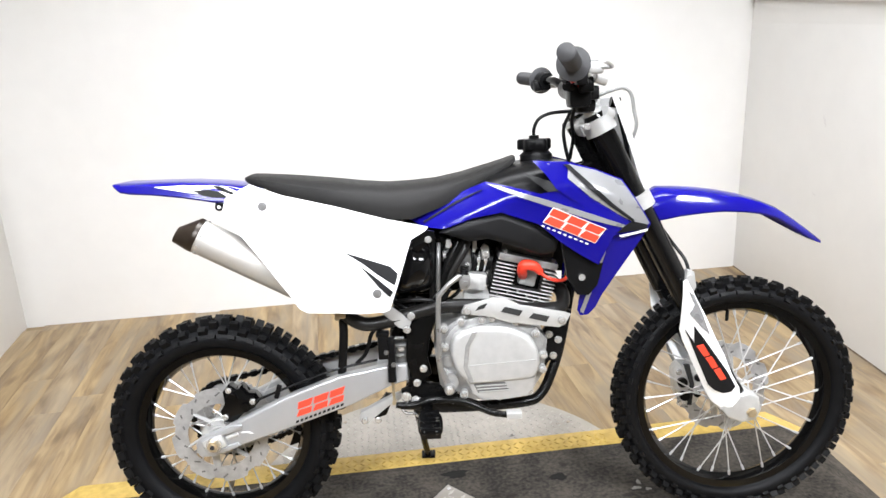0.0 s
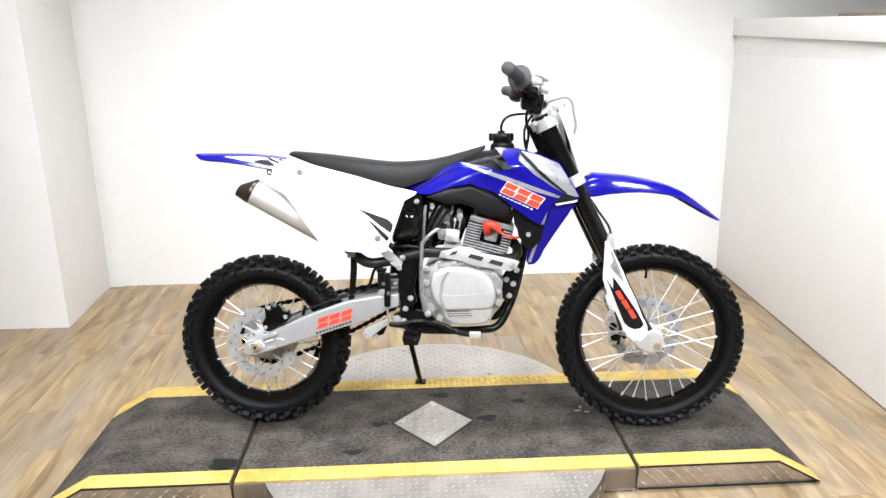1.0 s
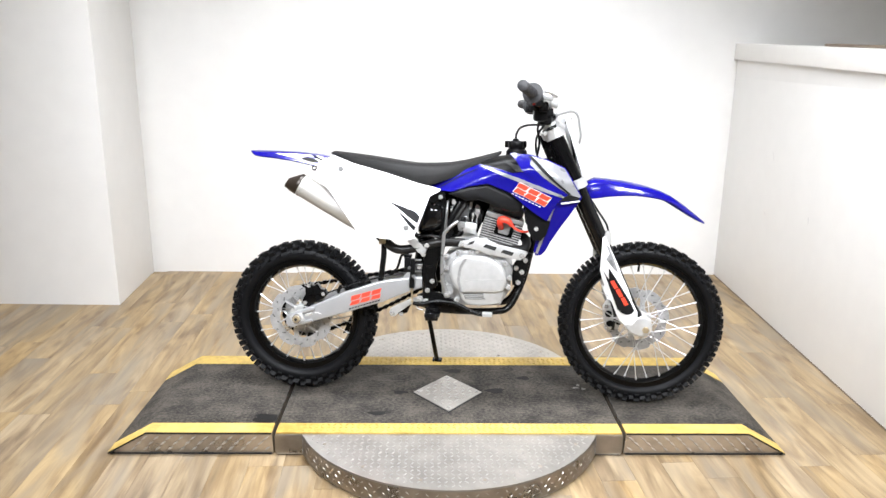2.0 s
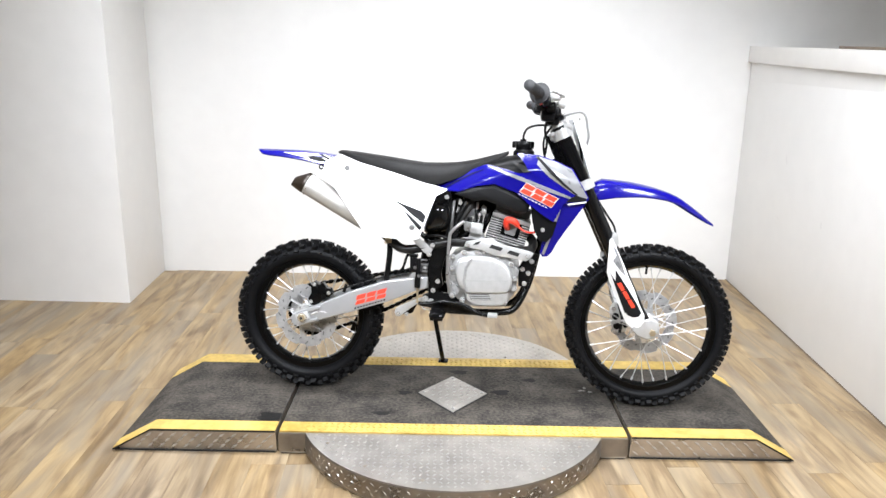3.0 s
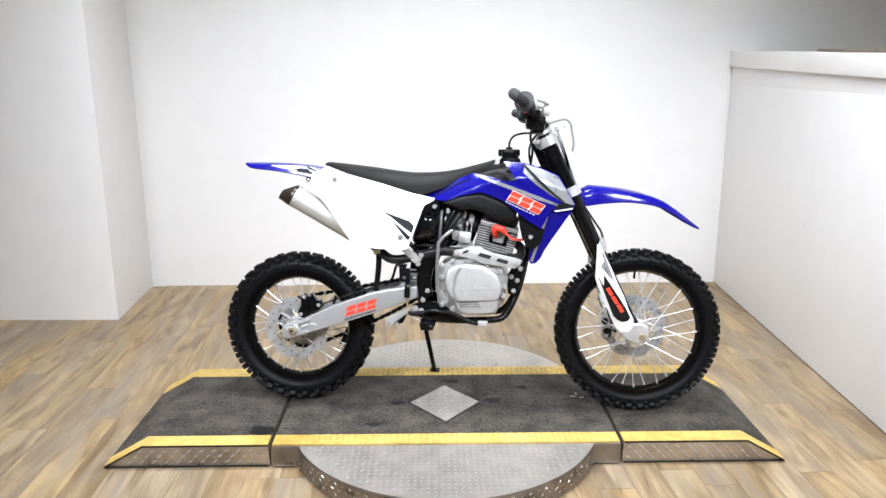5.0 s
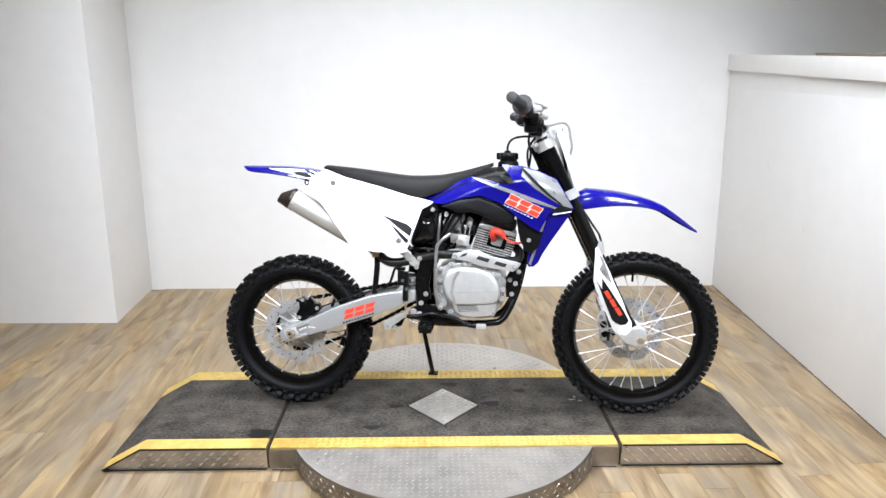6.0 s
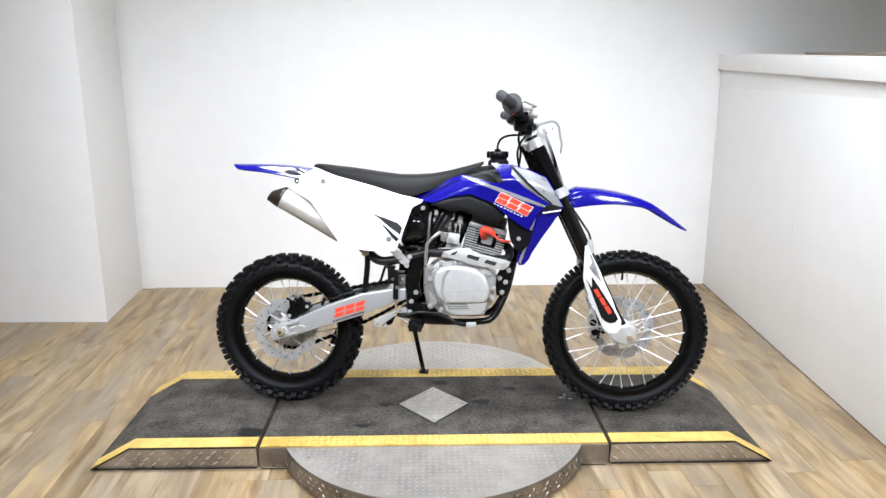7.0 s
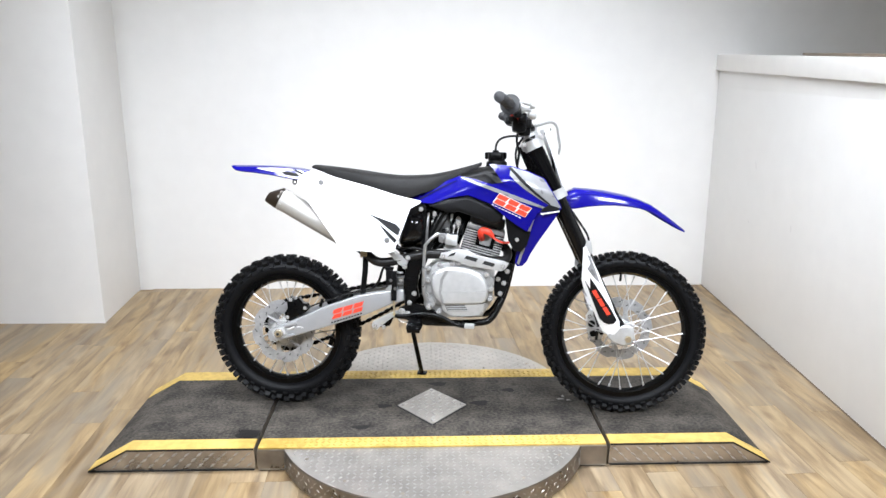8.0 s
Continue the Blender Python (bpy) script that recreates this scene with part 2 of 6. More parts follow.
# fin metal darkened for the shade in the gaps; fin edges keep M_CAST
M_FIN = mat("gap_shade_fin", (0.05, 0.05, 0.049), 0.45, 0.4, var=0.25, scale=80, bump=0.2, bscale=500)
M_LEVER = mat("satin_forged_lever", (0.36, 0.36, 0.355), 0.3, 0.75, var=0.12, scale=60)
M_CARB = mat("dark_cast_carburettor", (0.16, 0.16, 0.158), 0.36, 0.6, var=0.2, scale=80, bump=0.3, bscale=400)
M_CHR = mat("zinc_bolt", (0.68, 0.68, 0.67), 0.24, 0.75, var=0.1, scale=90)
M_BOLTG = mat("grey_button_bolt", (0.33, 0.33, 0.33), 0.35, 0.7, var=0.1, scale=90)
M_SPOKE = mat("bright_steel_spoke", (0.52, 0.52, 0.52), 0.3, 0.45, var=0.05)
M_DISC = mat("steel_brake_disc", (0.41, 0.41, 0.41), 0.32, 0.5, var=0.2, scale=60, rvar=0.1)
M_MUF = mat("brushed_muffler_shell", (0.46, 0.445, 0.42), 0.5, 0.45, var=0.05, scale=40, rvar=0.06)
M_BRN = mat("dark_bronze_tip", (0.024, 0.017, 0.012), 0.34, 0.3, var=0.15, scale=60)
M_GOLD = mat("brass_zinc_plate", (0.55, 0.46, 0.31), 0.32, 0.75, var=0.15, scale=80)
M_PIPE = mat("satin_black_pipe", (0.011, 0.0105, 0.010), 0.36, 0.0, spec=0.22, var=0.2, scale=60)
M_RED = mat("red_vinyl_graphic", (0.78, 0.06, 0.03), 0.35, var=0.05, scale=30)
M_REDR = mat("red_silicone_cap", (0.72, 0.045, 0.02), 0.42, var=0.12, scale=60)
M_GREYV = mat("silver_vinyl_graphic", (0.24, 0.24, 0.245), 0.3, 0.3, var=0.04, scale=30)
M_BLKV = mat("black_vinyl_graphic", (0.009, 0.009, 0.010), 0.45, var=0.1, scale=30, spec=0.12)
M_WHTV = mat("white_vinyl_graphic", (0.80, 0.80, 0.80), 0.35, var=0.02, scale=30)
M_GRIP = mat("dark_grey_grip_rubber", (0.022, 0.022, 0.024), 0.5, var=0.15, scale=60, bump=0.3)
M_HOSEL = mat("pale_grey_brake_hose", (0.20, 0.20, 0.195), 0.4, var=0.1)
M_COVER = mat("satin_black_cover", (0.0045, 0.0045, 0.005), 0.45, spec=0.17, var=0.15, scale=40, bump=0.25, bscale=600)
M_WOOD = mat("brown_ledge_wood", (0.16, 0.12, 0.085), 0.6, var=0.2, scale=30)
M_PALE = mat("pale_rubber_scuff", (0.25, 0.24, 0.22), 0.7, var=0.3, scale=120)
M_SCUFF = mat("grey_scuff", (0.68, 0.67, 0.66), 0.6, var=0.1, scale=60)


def lamp_material():
    m, nt, b = nodes_of("lamp_diffuser")
    b.inputs["Base Color"].default_value = (0.9, 0.9, 0.9, 1)
    b.inputs["Emission Color"].default_value = (0.94, 0.97, 1.0, 1)
    b.inputs["Emission Strength"].default_value = 6.0
    return m


M_LAMP = lamp_material()

# ---- mesh helpers ----
def finish(name, bm, material, smooth=True):
    bmesh.ops.recalc_face_normals(bm, faces=bm.faces)
    me = bpy.data.meshes.new(name)
    bm.to_mesh(me)
    bm.free()
    me.materials.append(material)
    if smooth:
        for p in me.polygons:
            p.use_smooth = True
        me.set_sharp_from_angle(angle=radians(38))
    return new(name, me)


def part(name, bm, material, parent, label=""):
    ob = finish(name, bm, material)
    ob.parent = parent
    return tagged(ob, label) if label else ob


def share(name, src, parent, m):
    """A further piece on the same mesh."""
    ob = new(name, src.data)
    ob.parent = parent
    ob.matrix_basis = m
    return ob


def empty(name, m=None):
    ob = new(name)
    ob.empty_display_size = 0.1
    if m is not None:
        ob.matrix_world = m
    return ob


def smooth_path(pts, n=6, closed=False):
    """Catmull-Rom through the points."""
    P = [Vector(p) for p in pts]
    k = len(P)
    out = []
    last = k if closed else k - 1
    for i in range(last):
        p1, p2 = P[i], P[(i + 1) % k]
        p0 = P[(i - 1) % k] if closed or i > 0 else p1 * 2 - p2
        p3 = P[(i + 2) % k] if closed or i + 2 < k else p2 * 2 - p1
        for j in range(n):
            s = j / n
            out.append(0.5 * ((2 * p1) + (p2 - p0) * s + (2 * p0 - 5 * p1 + 4 * p2 - p3) * s * s + (3 * p1 - p0 - 3 * p2 + p3) * s ** 3))
    if not closed:
        out.append(P[-1])
    return out


def tube(bm, pts, r, seg=10, n=5, smooth=True, flat=1.0):
    """A round (or flattened) bar along a path; r is one radius or one for each end point."""
    path = smooth_path(pts, n) if smooth and len(pts) > 2 else [Vector(p) for p in pts]
    m = len(path)
    rings = []
    up = Vector((0, 0, 1))
    nrm = None
    for i, p in enumerate(path):
        t = (path[min(i + 1, m - 1)] - path[max(i - 1, 0)]).normalized()
        if nrm is None:
            nrm = t.cross(up) if abs(t.dot(up)) < 0.95 else t.cross(Vector((0, 1, 0)))
        nrm = (nrm - t * nrm.dot(t)).normalized()
        bi = t.cross(nrm)
        if isinstance(r, (list, tuple)):
            f = i / max(1, m - 1) * (len(r) - 1)
            k = min(int(f), len(r) - 2)
            rad = r[k] + (r[k + 1] - r[k]) * (f - k)
        else:
            rad = r
        rings.append([bm.verts.new(p + nrm * math.cos(2 * math.pi * j / seg) * rad + bi * math.sin(2 * math.pi * j / seg) * rad * flat) for j in range(seg)])
    skin(bm, rings)
    return bm


def skin(bm, rings, closed=False, caps=True):
    k = len(rings[0])
    last = len(rings) if closed else len(rings) - 1
    for i in range(last):
        a, b = rings[i], rings[(i + 1) % len(rings)]
        for j in range(k):
            bm.faces.new((a[j], a[(j + 1) % k], b[(j + 1) % k], b[j]))
    if caps and not closed:
        bm.faces.new(rings[0][::-1])
        bm.faces.new(rings[-1])


def bevel_all(bm, w, seg=2, angle=30):
    es = [e for e in bm.edges if len(e.link_faces) == 2 and e.calc_face_angle(0) > radians(angle)]
    if es and w > 0:
        bmesh.ops.bevel(bm, geom=es, offset=w, segments=seg, profile=0.6, affect="EDGES", clamp_overlap=True)


def box(bm, c, s, bev=0.0, m=None, seg=2):
    t = bmesh.new()
    bmesh.ops.create_cube(t, size=1, matrix=Matrix.Diagonal((*s, 1)))
    bevel_all(t, bev, seg)
    mm = Matrix.Translation(c) @ (m or Matrix())
    bmesh.ops.transform(t, matrix=mm, verts=t.verts)
    merge(bm, t)
    return bm


def merge(bm, t):
    me = bpy.data.meshes.new("scratch")
    t.to_mesh(me)
    t.free()
    bm.from_mesh(me)
    bpy.data.meshes.remove(me)


def slab(bm, outline, y0, y1, bev=0.004, seg=2, round_n=0):
    """An (x, z) outline extruded from y0 to y1, with its edges rounded."""
    t = bmesh.new()
    pts = [(p[0], p[1]) for p in outline]
    if round_n:
        pts = [(p.x, p.z) for p in smooth_path([(x, 0, z) for x, z in pts], round_n, True)]
    f = t.faces.new([t.verts.new((x, y0, z)) for x, z in pts])
    ret = bmesh.ops.extrude_face_region(t, geom=[f])
    bmesh.ops.translate(t, vec=(0, y1 - y0, 0), verts=[v for v in ret["geom"] if isinstance(v, bmesh.types.BMVert)])
    bmesh.ops.recalc_face_normals(t, faces=t.faces)
    if bev:
        ring = [e for e in t.edges if abs(e.verts[0].co.y - e.verts[1].co.y) < 1e-6]
        bmesh.ops.bevel(t, geom=ring, offset=bev, segments=seg, profile=0.6, affect="EDGES", clamp_overlap=True)
    merge(bm, t)
    return bm


def panel(bm, outline, yf, thick=0.004, step=0.03, round_n=0):
    """A curved sheet: an (x, z) outline laid on the surface y = yf(x, z) and given a thickness."""
    t = bmesh.new()
    pts = [(p[0], p[1]) for p in outline]
    if round_n:
        pts = [(p.x, p.z) for p in smooth_path([(x, 0, z) for x, z in pts], round_n, True)]
    vs = [t.verts.new((x, 0, z)) for x, z in pts]
    t.faces.new(vs)
    xs, zs = [p[0] for p in pts], [p[1] for p in pts]
    for a, lo, hi, nv in ((0, min(xs), max(xs), (1, 0, 0)), (2, min(zs), max(zs), (0, 0, 1))):
        q = lo + step
        while q < hi - 0.2 * step:
            co = (q, 0, 0) if a == 0 else (0, 0, q)
            bmesh.ops.bisect_plane(t, geom=t.verts[:] + t.edges[:] + t.faces[:], dist=1e-5, plane_co=co, plane_no=nv)
            q += step
    bmesh.ops.triangulate(t, faces=[f for f in t.faces if len(f.verts) > 4])
    sgn = 1 if yf(sum(xs) / len(xs), sum(zs) / len(zs)) > 0 else -1
    front = t.faces[:]
    edges = [e for e in t.edges if len(e.link_faces) == 1]
    dup = bmesh.ops.duplicate(t, geom=t.verts[:] + t.edges[:] + front)
    vmap = dup["vert_map"]
    loops = [(e.verts[0], e.verts[1]) for e in edges]
    pairs = [(a, b, vmap[a], vmap[b]) for a, b in loops]
    for a, b, a2, b2 in pairs:
        t.faces.new((a, b, b2, a2))
    backs = set(vmap[v] for f in front for v in f.verts)
    for v in t.verts:
        y = yf(v.co.x, v.co.z)
        v.co.y = y - sgn * thick if v in backs else y
    merge(bm, t)
    return bm


def loft(bm, outline, levels, round_n=3):
    """An (x, z) outline raised in steps of (y, scale about its middle): a cast cover with rounded shoulders."""
    pts = smooth_path([(x, 0, z) for x, z in outline], round_n, True) if round_n else [Vector((x, 0, z)) for x, z in outline]
    c = sum(pts, Vector()) / len(pts)
    skin(bm, [[bm.verts.new((c.x + (p.x - c.x) * k, y, c.z + (p.z - c.z) * k)) for p in pts] for y, k in levels])
    return bm


def lathe(bm, prof, c=(0, 0, 0), axis="y", seg=48):
    """A profile of (radius, along) turned about an axis through c; closed profile if first equals last."""
    closed = prof[0] == prof[-1]
    pr = prof[:-1] if closed else prof
    rings = []
    for j in range(seg):
        a = 2 * math.pi * j / seg
        ca, sa = math.cos(a), math.sin(a)
        ring = []
        for r, h in pr:
            v = (r * ca, h, r * sa) if axis == "y" else ((r * ca, r * sa, h) if axis == "z" else (h, r * ca, r * sa))
            ring.append(bm.verts.new((v[0] + c[0], v[1] + c[1], v[2] + c[2])))
        rings.append(ring)
    k = len(pr)
    for j in range(seg):
        a, b = rings[j], rings[(j + 1) % seg]
        for i in range(k if closed else k - 1):
            bm.faces.new((a[i], a[(i + 1) % k], b[(i + 1) % k], b[i]))
    bmesh.ops.remove_doubles(bm, verts=bm.verts, dist=1e-6)
    return bm


def rod(bm, a, b, r, seg=12, bev=0.0):
    t = bmesh.new()
    tube(t, [a, b], r, seg, smooth=False)
    bevel_all(t, bev, 2, 50)
    merge(bm, t)
    return bm


def hexbolt(bm, x, z, y, r=0.0075, out=-1, h=0.007):
    """A flanged bolt head on a side face."""
    rod(bm, (x, y, z), (x, y + out * h * 0.3, z), r * 1.35, 12)
    rod(bm, (x, y + out * h * 0.3, z), (x, y + out * h, z), r, 6, 0.0008)


def bolts(name, spots, y, r, parent, out=-1, label="", material=None):
    """One bolt mesh shared by a bolt at each (x, z) on a side face."""
    first = None
    for x, z in spots:
        m = Matrix.Translation((x, y, z)) @ Matrix.Rotation(random.Random(int(1e4 * (x + 2 * z))).uniform(0, 1), 4, "Y")
        if first is None:
            bm = bmesh.new()
            hexbolt(bm, 0, 0, 0, r, out)
            first = part(name, bm, material or M_CHR, parent, label)
            first.matrix_basis = m
        else:
            share(name, first, parent, m)


# ---- the room ----
def wall(name, pts, z0, z1, label, material=M_WALL):
    """A wall whose plan is a closed polygon."""
    bm = bmesh.new()
    f = bm.faces.new([bm.verts.new((x, y, z0)) for x, y in pts])
    ret = bmesh.ops.extrude_face_region(bm, geom=[f])
    bmesh.ops.translate(bm, vec=(0, 0, z1 - z0), verts=[v for v in ret["geom"] if isinstance(v, bmesh.types.BMVert)])
    bmesh.ops.recalc_face_normals(bm, faces=bm.faces)
    bevel_all(bm, 0.004, 2, 60)
    ob = finish(name, bm, material)
    return tagged(ob, label, "wall", kind="structure")


YB = 1.89
wall("wall_north", [(-1.90, YB), (5.0, YB), (5.0, YB + 0.15), (-1.90, YB + 0.15)], -0.02, CEIL, "smooth white painted back wall")
wall("wall_west", [(-1.77, 1.245), (-1.826, YB + 0.15), (-5.0, YB + 0.15), (-5.0, 1.29)], -0.02, CEIL, "white painted wall block projecting into the room")
wall("wall_east", [(1.757, YB), (1.635, -0.6), (1.535, -5.0), (1.655, -5.0), (1.755, -0.6), (1.877, YB)], -0.02, 1.24, "white painted half-height partition wall with scuffs")
wall("wall_south", [(-5.0, -5.0), (5.0, -5.0), (5.0, -5.15), (-5.0, -5.15)], -0.02, CEIL, "plain white wall behind the camera")
wall("wall_far_west", [(-5.0, -5.0), (-5.0, 1.29), (-5.15, 1.29), (-5.15, -5.0)], -0.02, CEIL, "plain white side wall")
wall("wall_far_east", [(5.0, -5.0), (5.0, YB + 0.15), (5.15, YB + 0.15), (5.15, -5.0)], -0.02, CEIL, "plain white side wall beyond the partition")

bm = bmesh.new()
box(bm, (0, -1.55, CEIL + 0.06), (10.4, 7.3, 0.12))
tagged(finish("ceiling", bm, M_CEIL, False), "plain white ceiling above the display bay", "ceiling", kind="structure")

bm = bmesh.new()
f = bm.faces.new([bm.verts.new((x, y, 1.35)) for x, y in ((1.737, YB - 0.002), (1.615, -0.6), (1.515, -4.98), (1.675, -4.98), (1.775, -0.6), (1.90, YB - 0.002))])
ret = bmesh.ops.extrude_face_region(bm, geom=[f])
bmesh.ops.translate(bm, vec=(0, 0, 0.092), verts=[v for v in ret["geom"] if isinstance(v, bmesh.types.BMVert)])
for v in bm.verts:
    v.co.z -= 0.008 + 0.024 * max(0.0, YB - v.co.y)
bmesh.ops.recalc_face_normals(bm, faces=bm.faces)
bevel_all(bm, 0.004, 2, 50)
tagged(finish("trim_ledge", bm, M_TRIM), "white painted cap board along the partition top", "trim", kind="structure")

bm = bmesh.new()
f = bm.faces.new([bm.verts.new((x, y, 1.20)) for x, y in ((1.7575, YB - 0.003), (1.6355, -0.6), (1.5355, -4.97), (1.655, -4.97), (1.755, -0.6), (1.877, YB - 0.003))])
ret = bmesh.ops.extrude_face_region(bm, geom=[f])
bmesh.ops.translate(bm, vec=(0, 0, 0.15), verts=[v for v in ret["geom"] if isinstance(v, bmesh.types.BMVert)])
for v in bm.verts:
    if v.co.z > 1.3:
        v.co.z -= 0.010 + 0.024 * max(0.0, YB - v.co.y)
bmesh.ops.recalc_face_normals(bm, faces=bm.faces)
tagged(finish("wall_east_top", bm, M_WALL, False), "top course of the white partition under its ledge", "wall", kind="structure")

bm = bmesh.new()
f = bm.faces.new([bm.verts.new((x, y, 0.001)) for x, y in ((1.7535, YB - 0.004), (1.6315, -0.6), (1.5315, -4.97), (1.5365, -4.97), (1.6365, -0.6), (1.7585, YB - 0.004))])
ret = bmesh.ops.extrude_face_region(bm, geom=[f])
bmesh.ops.translate(bm, vec=(0, 0, 0.005), verts=[v for v in ret["geom"] if isinstance(v, bmesh.types.BMVert)])
tagged(finish("trim_base_joint", bm, M_WOOD, False), "thin dark joint between floor and partition", "trim", kind="structure")

# housings with glowing diffusers for the added lamps, all out of view
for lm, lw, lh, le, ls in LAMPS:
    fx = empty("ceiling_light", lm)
    tagged(fx, "added light panel out of view, white frame and frosted diffuser", "ceiling light", "ceiling lights")
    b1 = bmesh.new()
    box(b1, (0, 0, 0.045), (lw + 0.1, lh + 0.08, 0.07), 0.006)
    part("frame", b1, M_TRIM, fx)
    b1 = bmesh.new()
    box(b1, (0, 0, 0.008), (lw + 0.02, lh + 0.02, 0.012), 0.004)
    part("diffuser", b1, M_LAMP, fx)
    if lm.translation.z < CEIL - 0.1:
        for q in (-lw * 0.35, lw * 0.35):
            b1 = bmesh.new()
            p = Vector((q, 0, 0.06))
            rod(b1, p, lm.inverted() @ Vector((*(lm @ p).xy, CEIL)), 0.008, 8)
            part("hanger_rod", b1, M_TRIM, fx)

# ---- turntable platform ----
H = 0.087
XG, XF, XE = 0.603, 1.047, 1.186
Y0, Y1 = -0.312, 0.345
S0, S1 = -0.245, 0.262
RD, YA, YB = 0.556, -0.093, 0.134  # the bulged front and back of the table: radius and centres


def tread_bars(bm, spots, size=0.021, wide=0.0055, high=0.0022, m=None):
    """Raised lozenge bars of tread plate at (x, y, turn)."""
    for x, y, a in spots:
        c, s = math.cos(a), math.sin(a)
        q = lambda u, v, h: bm.verts.new(((m or Matrix()) @ Vector((x + u * c - v * s, y + u * s + v * c, h))))
        lo = [q(-size / 2, 0, 0), q(0, -wide / 2, 0), q(size / 2, 0, 0), q(0, wide / 2, 0)]
        hi = [q(-size * 0.28, 0, high), q(0, -wide * 0.2, high), q(size * 0.28, 0, high), q(0, wide * 0.2, high)]
        for i in range(4):
            bm.faces.new((lo[i], lo[(i + 1) % 4], hi[(i + 1) % 4], hi[i]))
        bm.faces.new(hi)
    return bm


def spots_in(x0, x1, y0, y1, inside, pitch=0.026):
    out = []
    nx, ny = int((x1 - x0) / pitch), int((y1 - y0) / pitch)
    for i in range(nx + 1):
        for j in range(ny + 1):
            x, y = x0 + i * pitch, y0 + j * pitch
            if inside(x, y):
                out.append((x, y, radians(45 if (i + j) % 2 else -45)))
    return out


def deck():
    d = empty("turntable_deck", pose(0, 0, 0))
    tagged(d, "round aluminium tread-plate turntable with rubber matting and yellow stripes", "turntable")
    # plan: round table joined with the straight deck
    b = bmesh.new()
    plan = []
    xa = math.sqrt(RD ** 2 - (Y0 - YA) ** 2)
    xb = math.sqrt(RD ** 2 - (Y1 - YB) ** 2)
    plan += [(-XG, Y1), (-XG, Y0), (-xa, Y0)]
    t0, t1 = math.atan2(Y0 - YA, -xa), math.atan2(Y0 - YA, xa)
    for k in range(1, 64):
        t = t0 + (t1 - t0) * k / 64
        plan.append((RD * math.cos(t), YA + RD * math.sin(t)))
    plan += [(xa, Y0), (XG, Y0), (XG, Y1), (xb, Y1)]
    t0, t1 = math.atan2(Y1 - YB, xb), math.atan2(Y1 - YB, -xb)
    for k in range(1, 64):
        t = t0 + (t1 - t0) * k / 64
        plan.append((RD * math.cos(t), YB + RD * math.sin(t)))
    plan.append((-xb, Y1))
    f = b.faces.new([b.verts.new((x, y, 0.006)) for x, y in plan])
    ret = bmesh.ops.extrude_face_region(b, geom=[f])
    bmesh.ops.translate(b, vec=(0, 0, H - 0.004 - 0.006), verts=[v for v in ret["geom"] if isinstance(v, bmesh.types.BMVert)])
    part("table", b, M_ALU, d, "round aluminium tread plate table")
    # side skirt just proud of the edge
    b = bmesh.new()
    lo, hi = [], []
    n = len(plan)
    for i, (x, y) in enumerate(plan):
        px, py = plan[i - 1]
        nx, ny = plan[(i + 1) % n]
        t = Vector((nx - px, ny - py)).normalized()
        o = Vector((t.y, -t.x)) * 0.003
        lo.append(b.verts.new((x + o.x, y + o.y, 0.012)))
        hi.append(b.verts.new((x + o.x, y + o.y, H - 0.009)))
    for i in range(n):
        b.faces.new((lo[i], lo[(i + 1) % n], hi[(i + 1) % n], hi[i]))
    bmesh.ops.solidify(b, geom=b.faces[:], thickness=0.002)
    part("skirt", b, M_STEELSIDE, d, "scuffed grey metal skirt")
    # raised bars on the curved skirt
    b = bmesh.new()
    ta = math.asin((Y0 - YA) / RD)
    for row, z in enumerate((0.026, 0.045, 0.064)):
        n_bar = 42
        for k in range(n_bar):
            t = -math.pi - ta + (math.pi + 2 * ta) * (k + 0.5 + 0.5 * (row % 2)) / n_bar
            rr = RD + 0.0027
            mm = Matrix.Translation((rr * math.cos(t), YA + rr * math.sin(t), z)) @ Matrix(((-math.sin(t), 0, math.cos(t), 0), (math.cos(t), 0, math.sin(t), 0), (0, 1, 0, 0), (0, 0, 0, 1)))
            tread_bars(b, [(0, 0, radians(38 if (k + row) % 2 else -38))], 0.016, 0.0042, 0.0014, m=mm)
    bmesh.ops.recalc_face_normals(b, faces=b.faces)
    tagged(part("tread_pattern", b, M_BAR, d, "raised bars of the tread plate"), kind="stuff")
    b = bmesh.new()
    f = b.faces.new([b.verts.new((x * 0.992, y * 0.985, 0.0)) for x, y in plan])
    ret = bmesh.ops.extrude_face_region(b, geom=[f])
    bmesh.ops.translate(b, vec=(0, 0, 0.0055), verts=[v for v in ret["geom"] if isinstance(v, bmesh.types.BMVert)])
    part("base", b, M_DARK, d, "black rubber base edge")
    b = bmesh.new()
    ins = lambda x, y: (y < Y0 - 0.005 and x * x + (y - YA) ** 2 < (RD - 0.02) ** 2) or (y > Y1 + 0.005 and x * x + (y - YB) ** 2 < (RD - 0.02) ** 2)
    tread_bars(b, spots_in(-RD, RD, YA - RD, YB + RD, ins, 0.0215), 0.0175, 0.0048, 0.0018, m=Matrix.Translation((0, 0, H - 0.004)))
    tagged(part("tread_pattern", b, M_BAR, d, "raised bars of the tread plate"), kind="stuff")
    b = bmesh.new()
    for k in range(16):
        t = 2 * math.pi * k / 16 + 0.2
        x, y = (RD - 0.045) * math.cos(t), (YA if math.sin(t) < 0 else YB) + (RD - 0.045) * math.sin(t)
        if y < Y0 or y > Y1:
            rod(b, (x, y, H - 0.006), (x, y, H - 0.0025), 0.0065, 10)
    tagged(part("screw_heads", b, M_STEELSIDE, d, "grey screw heads"), kind="stuff")
    b = bmesh.new()
    box(b, (0, (S0 + S1) / 2, H - 0.001), (2 * XG - 0.004, S1 - S0, 0.006), 0.001)
